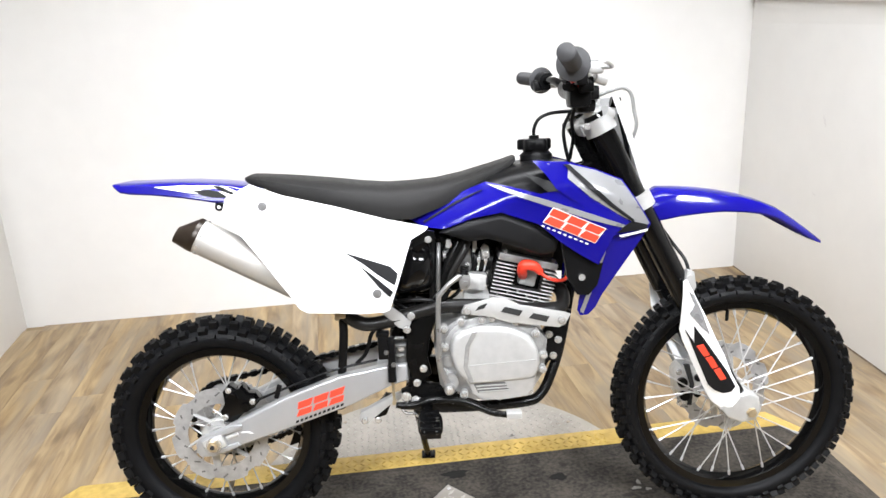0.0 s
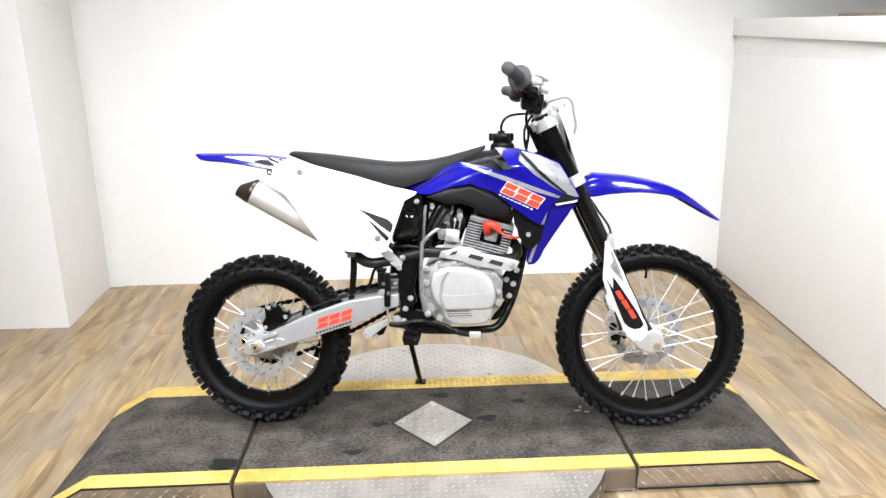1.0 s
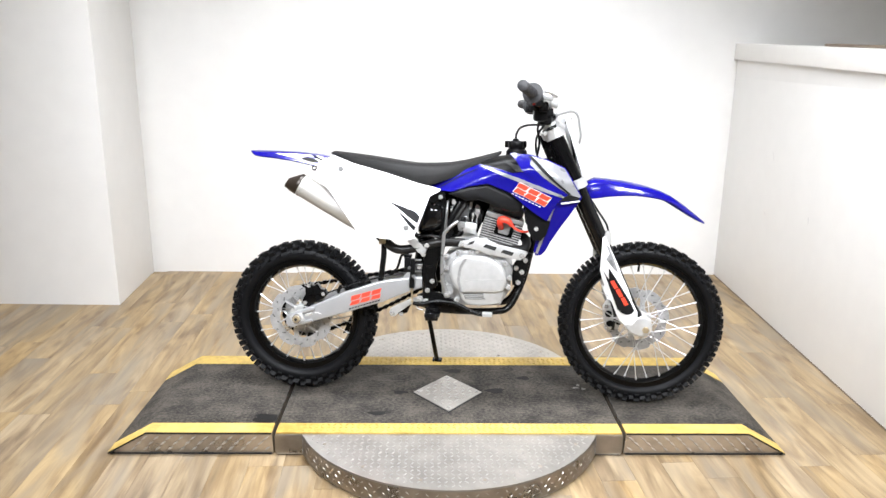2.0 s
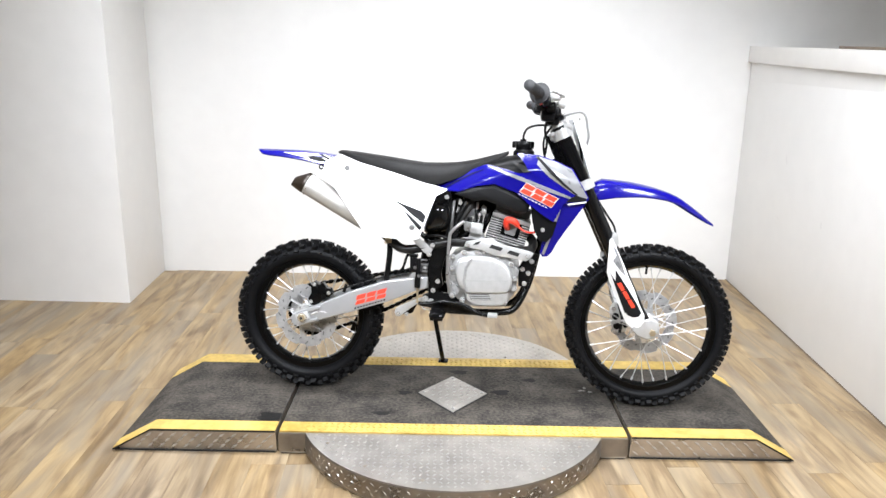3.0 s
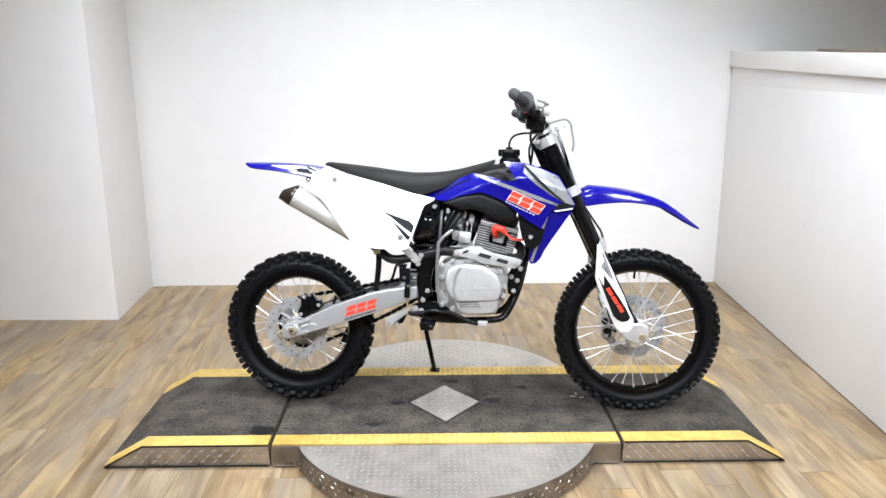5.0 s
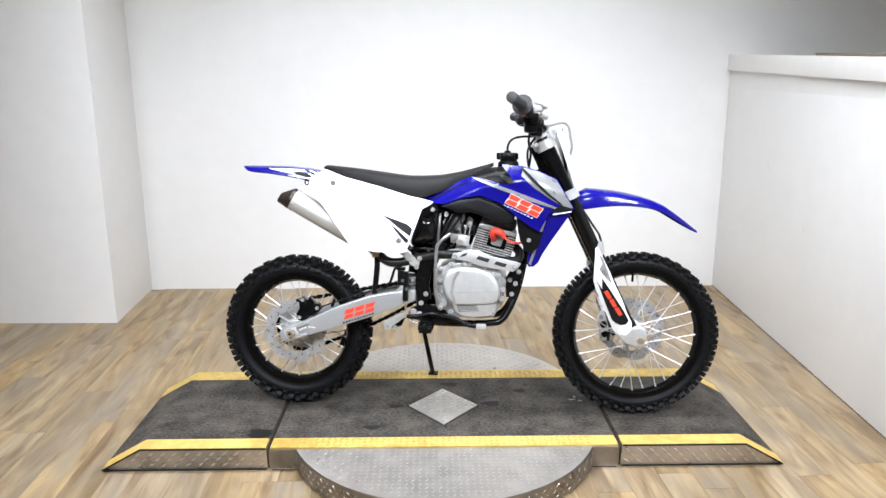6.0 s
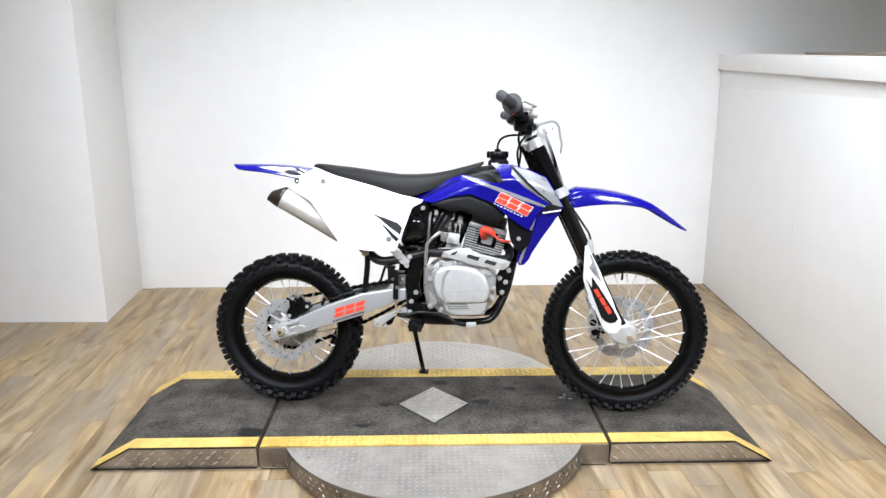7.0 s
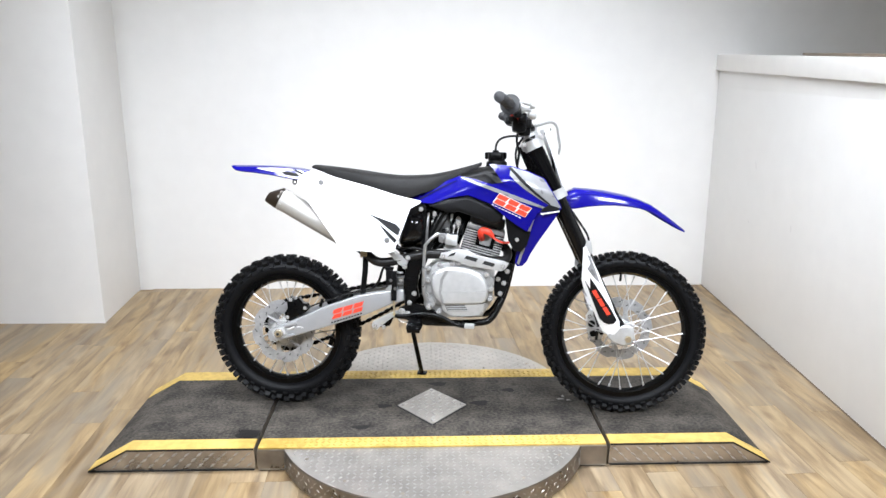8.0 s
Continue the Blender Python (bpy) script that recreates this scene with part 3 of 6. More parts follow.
    part("rubber_mat", b, M_MATT, d, "worn dark grey rubber matting")
    for y0, y1, lab in ((Y0, S0, "yellow safety tape stripe"), (S1, Y1, "yellow safety tape stripe")):
        b = bmesh.new()
        box(b, (0, (y0 + y1) / 2, H - 0.0005), (2 * XG - 0.004, y1 - y0 - 0.001, 0.0066), 0.001)
        part("stripe", b, M_YEL, d, lab)
    b = bmesh.new()
    for y0, y1 in ((Y0, S0), (S1, Y1)):
        tread_bars(b, spots_in(-0.55, 0.55, y0 + 0.012, y1 - 0.008, lambda x, y: abs(x) < 0.52, 0.021), 0.020, 0.006, 0.0022, m=Matrix.Translation((0, 0, H + 0.0027)))
    tagged(part("tape_relief", b, M_YELW, d, "tread pattern showing through the yellow tape"), kind="stuff")
    # diamond inspection plate in its dark gap
    b = bmesh.new()
    f = b.faces.new([b.verts.new(p) for p in ((-0.139, 0, H), (0, -0.166, H), (0.139, 0, H), (0, 0.159, H))])
    ret = bmesh.ops.extrude_face_region(b, geom=[f])
    bmesh.ops.translate(b, vec=(0, 0, 0.003), verts=[v for v in ret["geom"] if isinstance(v, bmesh.types.BMVert)])
    bmesh.ops.recalc_face_normals(b, faces=b.faces)
    part("plate_gap", b, M_DARK, d, "dark dirty gap round the diamond plate")
    b = bmesh.new()
    f = b.faces.new([b.verts.new(p) for p in ((-0.132, 0, H), (0, -0.158, H), (0.132, 0, H), (0, 0.151, H))])
    ret = bmesh.ops.extrude_face_region(b, geom=[f])
    bmesh.ops.translate(b, vec=(0, 0, 0.0055), verts=[v for v in ret["geom"] if isinstance(v, bmesh.types.BMVert)])
    bmesh.ops.recalc_face_normals(b, faces=b.faces)
    pl = part("diamond_plate", b, M_ALU, d, "diamond-shaped aluminium tread plate")
    b = bmesh.new()
    spots = [(x, y, a) for x, y, a in spots_in(-0.13, 0.13, -0.156, 0.15, lambda x, y: abs(x) / 0.116 + abs(y) / 0.136 < 1, 0.027)]
    tread_bars(b, spots, 0.031, 0.0095, 0.0028, m=Matrix.Translation((0, 0, H + 0.0055)))
    tagged(part("tread_pattern", b, M_BAR, pl), kind="stuff")
    b = bmesh.new()
    for x, y in ((-0.112, 0), (0.112, 0), (0, -0.132), (0, 0.128)):
        rod(b, (x, y, H + 0.005), (x, y, H + 0.008), 0.0055, 10)
    tagged(part("screw_heads", b, M_CHR, pl), kind="stuff")
    return d


def end_ramp(side, label):
    """One end: a flat stretch and then a slope down to the floor."""
    r = empty("end_ramp", pose(0, 0, 0))
    tagged(r, label, "ramp", "end ramps")
    x0 = XG + 0.012
    sx = side
    prof = [(x0, 0.004), (x0, H - 0.004), (XF, H - 0.004), (XE, 0.006), (XE, 0.004)]
    b = bmesh.new()
    rings = [[b.verts.new((sx * x, y * (1 if z > 0.03 else 0.962), z)) for x, z in prof] for y in (Y0, Y1)]
    skin(b, rings)
    part("body", b, M_STEELSIDE, r, "scuffed aluminium tread-plate ramp body")
    for y in (Y0, Y1):
        b = bmesh.new()
        box(b, (sx * (x0 + XE) / 2, y * 0.955, 0.0025), (XE - x0 - 0.01, 0.012, 0.005))
        part("base", b, M_DARK, r, "black rubber base edge")

    def strip(name, y0, y1, up, material, lab, taper=0.0):
        bb = bmesh.new()
        top = [(x0 + 0.001, H - 0.004), (XF, H - 0.004), (XE - 0.002, 0.006)]
        ring_list = []
        for y in (y0, y1):
            ring_list.append([bb.verts.new((sx * x, y, z - 0.001)) for x, z in top] + [bb.verts.new((sx * x, y, z + up)) for x, z in reversed(top)])
        skin(bb, ring_list)
        part(name, bb, material, r, lab)

    strip("edge_seam", Y0 - 0.0016, Y0 - 0.0002, 0.0052, M_DARK, "dark seam under the stripe")
    strip("rubber_mat", S0, S1, 0.006, M_MATT, "worn dark grey rubber matting")
    strip("stripe", Y0, S0 - 0.001, 0.0066, M_YEL, "yellow safety tape stripe")
    strip("stripe", S1 + 0.001, Y1, 0.0066, M_YEL, "yellow safety tape stripe")
    for ys, face in ((Y0, -1), (Y1, 1)):
        b = bmesh.new()
        sp = []
        k = 0
        for row, z in enumerate((0.022, 0.045, 0.066)):
            x = x0 + 0.02 + (0.021 if row % 2 else 0)
            while x < XE - 0.02:
                zmax = H - 0.018 if x < XF else (H - 0.004) * (XE - x) / (XE - XF) - 0.012
                if z < zmax:
                    sp.append((x, z, radians(-38 * sx)))
                x += 0.042
        mm = Matrix(((1, 0, 0, 0), (0, 0.152 * -face * -1, face, ys * 0.962 + face * 0.0), (0, 1, 0, 0), (0, 0, 0, 1)))
        tread_bars(b, [(sx * x, z, a) for x, z, a in sp], 0.031, 0.0095, 0.0032, m=mm)
        tagged(part("tread_pattern", b, M_BAR, r, "raised bars of the tread plate"), kind="stuff")
    return r


deck()


def stain(x, y, rx, ry, seed, right=9.0, name="damp_patch", material=M_DAMP, label="dark damp patch on the rubber matting"):
    """A thin damp patch with an uneven outline."""
    b1 = bmesh.new()
    rd = random.Random(seed)
    n, ph = 26, rd.uniform(0, 6)
    ring1 = []
    for k1 in range(n):
        a1 = 2 * math.pi * k1 / n
        q1 = 1 + 0.16 * math.sin(3 * a1 + ph) + 0.1 * math.sin(5 * a1 + 2 * ph) + rd.uniform(-0.06, 0.06)
        ring1.append((min(x + rx * q1 * math.cos(a1), right), y + ry * q1 * math.sin(a1)))
    f1 = b1.faces.new([b1.verts.new((px, py, H + 0.0018)) for px, py in ring1])
    r1 = bmesh.ops.extrude_face_region(b1, geom=[f1])
    bmesh.ops.translate(b1, vec=(0, 0, 0.0008), verts=[v for v in r1["geom"] if isinstance(v, bmesh.types.BMVert)])
    bmesh.ops.recalc_face_normals(b1, faces=b1.faces)
    tagged(finish(name, b1, material), label, "stain", "stains on the matting")


stain(-0.648, -0.210, 0.056, 0.031, 4, -0.617)
for q, (x, y, rx, ry) in enumerate(((0.186, 0.017, 0.034, 0.022), (-0.185, 0.001, 0.026, 0.016), (0.029, 0.200, 0.034, 0.018), (-0.261, -0.17, 0.03, 0.016), (0.312, 0.133, 0.024, 0.016))):
    stain(x, y, rx, ry, 20 + q)
for q, (x, y, rx, ry) in enumerate(((0.505, 0.045, 0.014, 0.006), (0.535, 0.035, 0.009, 0.005), (0.52, 0.07, 0.006, 0.010))):
    stain(x, y, rx, ry, 40 + q, name="scuff_mark", material=M_PALE, label="pale scuff mark on the rubber matting")
end_ramp(-1, "rubber-topped aluminium end ramp with yellow edge stripes")
end_ramp(1, "rubber-topped aluminium end ramp with yellow edge stripes")

# ---- the dirt bike: x ahead from the rear axle, y to its left, z up from the tyres' foot ----
PSI, LEANB = -5.7, 7.3
BIKE = Matrix.Translation((-0.5632, 0.0643, H + 0.002)) @ pose(0, 0, 0, 0, 0, PSI) @ pose(0, 0, 0, -LEANB, 0, 0)
bike = empty("dirt_bike", BIKE)
tagged(bike, "blue and white dirt bike on its kickstand on the turntable", "motorcycle")

RR, RF = 0.288, 0.3055
XR, ZR, XW, ZW = 0.003, RR + 0.001, 1.281, RF + 0.0005


def knob(bm, M, L, W, h):
    """One tread block: base L by W on the carcass, narrower top."""
    lo = [bm.verts.new(M @ Vector((sx * L / 2, sy * W / 2, -0.004))) for sx, sy in ((-1, -1), (1, -1), (1, 1), (-1, 1))]
    hi = [bm.verts.new(M @ Vector((sx * L * 0.40, sy * W * 0.41, h))) for sx, sy in ((-1, -1), (1, -1), (1, 1), (-1, 1))]
    for i in range(4):
        bm.faces.new((lo[i], lo[(i + 1) % 4], hi[(i + 1) % 4], hi[i]))
    bm.faces.new(hi)


def wheel(name, cx, cz, R, rim_r, half_w, pitches, kh, label, disc_side, disc_r):
    """Spoked wheel; the rim carries tyre, hub, spokes and brake disc."""
    C = (cx, 0, cz)
    rw = half_w * 0.62
    b = bmesh.new()
    ro = rim_r + 0.012
    lathe(b, [(ro, -rw), (ro + 0.002, -rw + 0.003), (rim_r + 0.004, -rw + 0.006), (rim_r - 0.006, -rw * 0.35), (rim_r - 0.006, rw * 0.35),
              (rim_r + 0.004, rw - 0.006), (ro + 0.002, rw - 0.003), (ro, rw), (rim_r - 0.010, rw - 0.001), (rim_r - 0.017, rw * 0.45),
              (rim_r - 0.021, 0), (rim_r - 0.017, -rw * 0.45), (rim_r - 0.010, -rw + 0.001), (ro, -rw)], C, "y", 72)
    w = part(name, b, M_RIM, bike, label)
    # tyre carcass
    b = bmesh.new()
    Rc = R - kh
    zc = (Rc + rim_r) / 2
    hh = (Rc - rim_r) / 2
    prof = [(rim_r + 0.006, -rw * 0.9)]
    for k in range(15):
        a = -math.pi / 2 - 1.1 + (math.pi + 2.2) * k / 14
        yy = half_w * math.sin(a)
        rr = zc + hh * math.cos(a)
        if k in (0, 14):
            continue
        prof.append((rr, yy))
    prof += [(rim_r + 0.006, rw * 0.9), (rim_r + 0.006, -rw * 0.9)]
    lathe(b, prof, C, "y", 72)
    part("tyre", b, M_RUB, w, "black off-road tyre carcass")
    b = bmesh.new()
    rnd = random.Random(7)
    for i in range(pitches):
        th = 2 * math.pi * i / pitches
        for rows, dth in (((-0.2, 0.2), 0.0), ((-0.56, 0.56), 0.5), ((-0.92, 0.92), 0.0), ((-1.3, 1.3), 0.5)):
            for q in rows:
                a = th + dth * 2 * math.pi / pitches
                rr = zc + hh * math.cos(q)
                yy = half_w * math.sin(q)
                nrm = Vector((math.cos(q) / hh, math.sin(q) / half_w)).normalized()
                radial = Vector((math.cos(a), 0, math.sin(a)))
                n = radial * nrm.x + Vector((0, 1, 0)) * nrm.y
                tang = Vector((-math.sin(a), 0, math.cos(a)))
                wv = n.cross(tang)
                p = Vector(C) + radial * rr + Vector((0, yy, 0))
                M = Matrix((tang, wv, n)).transposed().to_4x4()
                M.translation = p
                pit = 2 * math.pi * R / pitches
                Lk = pit * (0.42 if abs(q) < 0.8 else 0.44 if abs(q) < 1.1 else 0.36)
                Wk = half_w * (0.31 if abs(q) < 1.1 else 0.24)
                knob(b, M, Lk * rnd.uniform(0.94, 1.05), Wk, kh * (1.0 if abs(q) < 0.8 else 0.85 if abs(q) < 1.1 else 0.42))
    tagged(part("tread", b, M_KNOB, w, "black rubber tread blocks"), kind="stuff")
    # hub
    b = bmesh.new()
    lathe(b, [(0.0, -0.062), (0.016, -0.062), (0.018, -0.045), (0.038, -0.042), (0.040, -0.034), (0.022, -0.026), (0.020, 0.026), (0.040, 0.034), (0.038, 0.042), (0.018, 0.045), (0.016, 0.062), (0.0, 0.062)], C, "y", 32)
    part("hub", b, M_SIL, w, "silver aluminium hub")
    # spokes
    n = 32
    proto = None
    for i in range(n):
        a = 2 * math.pi * i / n
        side = 1 if i % 2 else -1
        lean = (1 if (i // 2) % 2 else -1) * radians(62)
        a_h = a + lean
        p0 = Vector((cx + 0.036 * math.cos(a_h), side * 0.038, cz + 0.036 * math.sin(a_h)))
        p1 = Vector((cx + (rim_r - 0.012) * math.cos(a), side * 0.006, cz + (rim_r - 0.012) * math.sin(a)))
        d = p1 - p0
        if proto is None:
            L0 = d.length
            bb = bmesh.new()
            tube(bb, [(0, 0, 0), (0, 0, L0 * 0.9), (0, 0, L0)], [0.0018, 0.0018, 0.0018], 6, smooth=False)
            tube(bb, [(0, 0, L0 * 0.91), (0, 0, L0 + 0.003)], 0.0034, 6, smooth=False)
            proto = part("spoke", bb, M_SPOKE, w)
            ob = proto
        else:
            ob = new("spoke", proto.data)
            ob.parent = w
        q = d.to_track_quat("Z", "Y")
        ob.matrix_basis = Matrix.LocRotScale(p0, q, (1, 1, d.length / L0))
    # brake disc with slots and a wavy rim
    b = bmesh.new()
    yd = disc_side * 0.056
    seg = 96
    rings = []
    for j in range(seg):
        a = 2 * math.pi * j / seg
        wav = disc_r * (1 + 0.035 * (1 if (j % 12) < 8 else -1))
        rings.append([b.verts.new((cx + r * math.cos(a), yd + s, cz + r * math.sin(a))) for r, s in ((disc_r * 0.7, -0.002), (wav, -0.002), (wav, 0.002), (disc_r * 0.7, 0.002))])
    for j in range(seg):
        A, B = rings[j], rings[(j + 1) % seg]
        for k in range(4):
            b.faces.new((A[k], A[(k + 1) % 4], B[(k + 1) % 4], B[k]))
    part("brake_disc", b, M_DISC, w, "wavy perforated steel brake disc")
    for k in range(6):
        b = bmesh.new()
        a = 2 * math.pi * k / 6 + 0.3
        p0 = (cx + 0.03 * math.cos(a - 0.5), yd, cz + 0.03 * math.sin(a - 0.5))
        p1 = (cx + disc_r * 0.73 * math.cos(a), yd, cz + disc_r * 0.73 * math.sin(a))
        tube(b, [p0, p1], [0.012, 0.008], 6, smooth=False, flat=0.35)
        part("carrier_arm", b, M_SIL, w)
    b = bmesh.new()
    lathe(b, [(0.022, yd - 0.004), (0.048, yd - 0.003), (0.048, yd + 0.003), (0.022, yd + 0.004), (0.022, yd - 0.004)], (cx, 0, cz), "y", 32)
    part("carrier", b, M_SIL, w)
    for r0, r1, y0, y1, mt in ((0.030, 0.044, 0.060, 0.066, M_CAST), (0.020, 0.029, 0.064, 0.074, M_SIL), (0.014, 0.019, 0.066, 0.082, M_CARB)):
        b = bmesh.new()
        lathe(b, [(r0, disc_side * y0), (r1, disc_side * y0), (r1, disc_side * (y1 - 0.001)), (r1 - 0.001, disc_side * y1), (r0, disc_side * y1), (r0, disc_side * y0)], (cx, 0, cz), "y", 36)
        part("hub_ring", b, mt, w)
    b = bmesh.new()
    for k in range(6):
        a = 2 * math.pi * k / 6 + 0.1
        p = Vector((cx + 0.040 * math.cos(a), disc_side * 0.064, cz + 0.040 * math.sin(a)))
        rod(b, p, p + Vector((0, disc_side * 0.005, 0)), 0.005, 6)
    tagged(part("disc_bolt", b, M_CHR, w), kind="stuff")
    b = bmesh.new()
    for k in range(24):
        a = 2 * math.pi * k / 24
        r = disc_r * (0.79 if k % 2 else 0.91)
        t = Matrix.Translation((cx + r * math.cos(a), yd, cz + r * math.sin(a))) @ Matrix.Rotation(-a + 0.9, 4, "Y")
        tt = bmesh.new()
        bmesh.ops.create_cube(tt, size=1, matrix=Matrix.Diagonal((0.015 if k % 3 == 0 else 0.009, 0.0046, 0.0042, 1)))
        bmesh.ops.transform(tt, matrix=t, verts=tt.verts)
        merge(b, tt)
    tagged(part("slot_ring", b, M_CARB, w), kind="stuff")
    return w


rear = wheel("rear_wheel", XR, ZR, RR, 0.205, 0.047, 34, 0.017, "black spoked rear wheel rim", -1, 0.117)
front = wheel("front_wheel", XW, ZW, RF, 0.238, 0.039, 42, 0.0145, "black spoked front wheel rim", 1, 0.118)

# rear sprocket and chain on the left side
b = bmesh.new()
rs = 0.098
rings = []
for j in range(96):
    a = 2 * math.pi * j / 96
    r1 = rs + (0.004 if j % 2 else -0.003)
    rings.append([b.verts.new((r * math.cos(a), 0.062 + s, ZR + r * math.sin(a))) for r, s in ((0.055, -0.003), (r1, -0.002), (r1, 0.002), (0.055, 0.003))])
skin(b, rings, True)
for k in range(6):
    a = k * math.pi / 3
    rod(b, (0.03 * math.cos(a), 0.062, ZR + 0.03 * math.sin(a)), (0.062 * math.cos(a), 0.062, ZR + 0.062 * math.sin(a)), 0.008, 8)
part("sprocket", b, M_DISC, rear, "steel rear sprocket")


def chain_links():
    bm = bmesh.new()
    cf, rf = Vector((0.495, 0.455)), 0.032
    cr, r2 = Vector((0.0, ZR)), rs + 0.002
    pts = []
    ax = (cf - cr).normalized()
    nn = Vector((-ax.y, ax.x))
    top0, top1 = cr + nn * r2, cf + nn * rf
    for k in range(40):
        pts.append(top0.lerp(top1, k / 40))
    base = math.atan2(nn.y, nn.x)
    for k in range(9):
        a = base - math.pi * k / 9
        pts.append(cf + Vector((math.cos(a), math.sin(a))) * rf)
    b0, b1 = cf - nn * rf, cr - nn * r2
    for k in range(40):
        q = b0.lerp(b1, k / 40)
        q.y -= 0.016 * math.sin(math.pi * k / 40)
        pts.append(q)
    for k in range(24):
        a = base + math.pi - math.pi * k / 24
        a = base - math.pi - math.pi * k / 24
        pts.append(cr + Vector((math.cos(a), math.sin(a))) * r2)
    n = len(pts)
    for i in range(n):
        p, q = pts[i], pts[(i + 1) % n]
        mid = (p + q) / 2
        ang = math.atan2(q.y - p.y, q.x - p.x)
        w = 0.0075 if i % 2 else 0.0055
        box(bm, (mid.x, 0.062, mid.y), ((q - p).length * 1.1, 2 * w, 0.015 if i % 2 else 0.010), 0.0, Matrix.Rotation(-ang, 4, "Y"))
    return bm


part("chain", chain_links(), M_FRAME, bike, "dark steel drive chain")

# swingarm
b = bmesh.new()
arm = [(0.034, 0.280), (0.026, 0.326), (0.046, 0.339), (0.192, 0.405), (0.31, 0.446), (0.426, 0.466), (0.47, 0.468), (0.47, 0.428), (0.435, 0.418), (0.327, 0.371), (0.192, 0.326), (0.073, 0.288)]
slab(b, arm, -0.118, -0.088, 0.006, 3)
sw = part("swingarm", b, M_SWING, bike, "silver painted box-section swingarm")
b = bmesh.new()
slab(b, arm, 0.088, 0.118, 0.006, 2)
part("left_beam", b, M_SWING, sw)
b = bmesh.new()
box(b, (0.42, 0, 0.44), (0.05, 0.19, 0.05), 0.01)
part("cross_brace", b, M_SWING, sw)
b = bmesh.new()
slab(b, [(-0.036, 0.277), (-0.038, 0.297), (-0.030, 0.309), (0.05, 0.340), (0.073, 0.340), (0.071, 0.331), (0.0, 0.308), (-0.018, 0.302), (-0.018, 0.286), (0.005, 0.281), (0.06, 0.297), (0.066, 0.289), (0.0, 0.267), (-0.028, 0.266)], -0.126, -0.100, 0.003)
part("axle_fork", b, M_SWING, sw, "machined silver axle slot end")
b = bmesh.new()
box(b, (0.006, -0.118, 0.298), (0.05, 0.02, 0.032), 0.003, Matrix.Rotation(radians(-20), 4, "Y"))
rod(b, (0.035, -0.118, 0.308), (0.062, -0.118, 0.318), 0.005, 8)
part("axle_block", b, M_CAST, sw, "cast chain adjuster block")
b = bmesh.new()
AZ = ZR + 0.008
rod(b, (0.006, -0.145, AZ), (0.006, 0.15, AZ), 0.0085, 16)
rod(b, (0.006, -0.131, AZ), (0.006, -0.143, AZ), 0.0135, 6, 0.001)
part("axle_nut", b, M_GOLD, sw, "pale brass-plated axle nut")
b = bmesh.new()
rod(b, (0.006, -0.126, AZ), (0.006, -0.132, AZ), 0.018, 20, 0.001)
part("axle_washer", b, M_CHR, sw, "bright axle washer")
b = bmesh.new()
rod(b, (0.006, -0.143, AZ), (0.006, -0.1463, AZ), 0.0055, 14)
part("axle_bore", b, M_DARK, sw)
b = bmesh.new()
tube(b, [(0.105, -0.1, 0.39), (0.2, -0.1, 0.425), (0.3, -0.1, 0.457), (0.4, -0.1, 0.476)], 0.003, 8)
rod(b, (0.155, -0.1, 0.395), (0.165, -0.1, 0.425), 0.006, 8)
part("brake_line", b, M_BLK, sw)
# rear caliper
b = bmesh.new()
slab(b, [(0.025, 0.34), (0.018, 0.365), (0.03, 0.385), (0.028, 0.415), (0.04, 0.428), (0.055, 0.415), (0.07, 0.424), (0.085, 0.405), (0.10, 0.402), (0.112, 0.385), (0.10, 0.37), (0.075, 0.36), (0.05, 0.335)], -0.098, -0.052, 0.005, 2)
for cx, cz in ((0.05, 0.40), (0.08, 0.375)):
    rod(b, (cx, -0.104, cz), (cx, -0.04, cz), 0.011, 14, 0.002)
part("rear_caliper", b, M_GLOSS, bike, "black rear brake caliper")
bolts("caliper_bolt", ((0.030, 0.352), (0.043, 0.418), (0.098, 0.388)), -0.098, 0.0055, bike, -1, "bright caliper bolt")
# black guard behind disc on the left
b = bmesh.new()
slab(b, [(0.14, 0.20), (0.24, 0.23), (0.25, 0.27), (0.17, 0.27)], 0.05, 0.08, 0.006)
part("chain_guide", b, M_BLK, bike, "black plastic chain guide")

# engine
b = bmesh.new()
slab(b, [(0.545, 0.41), (0.535, 0.50), (0.55, 0.545), (0.60, 0.575), (0.665, 0.59), (0.77, 0.545), (0.80, 0.51), (0.79, 0.43), (0.755, 0.375), (0.60, 0.368)], -0.118, 0.12, 0.008, 2)
eng = part("engine", b, M_CASTD, bike, "single-cylinder engine with cast silver cases")
b = bmesh.new()
cov = [(0.572, 0.500), (0.583, 0.540), (0.624, 0.557), (0.665, 0.558), (0.705, 0.554), (0.740, 0.540), (0.766, 0.514), (0.777, 0.475), (0.772, 0.444), (0.757, 0.429), (0.700, 0.426), (0.624, 0.423), (0.604, 0.432), (0.583, 0.458)]
loft(b, cov, [(-0.115, 1.0), (-0.139, 1.0), (-0.146, 0.988), (-0.1505, 0.962), (-0.153, 0.92), (-0.154, 0.80), (-0.1545, 0.4)], 2)
part("clutch_cover", b, M_SIL, eng, "smooth silver clutch cover")
# ridge and cover line: facet shade put in as darker grey
b = bmesh.new()
slab(b, [(0.624, 0.549), (0.636, 0.549), (0.616, 0.514), (0.610, 0.466), (0.624, 0.426), (0.612, 0.428), (0.600, 0.466), (0.606, 0.514)], -0.1562, -0.146, 0.0012, 1)
part("cover_ridge", b, M_CASTD, eng)
b = bmesh.new()
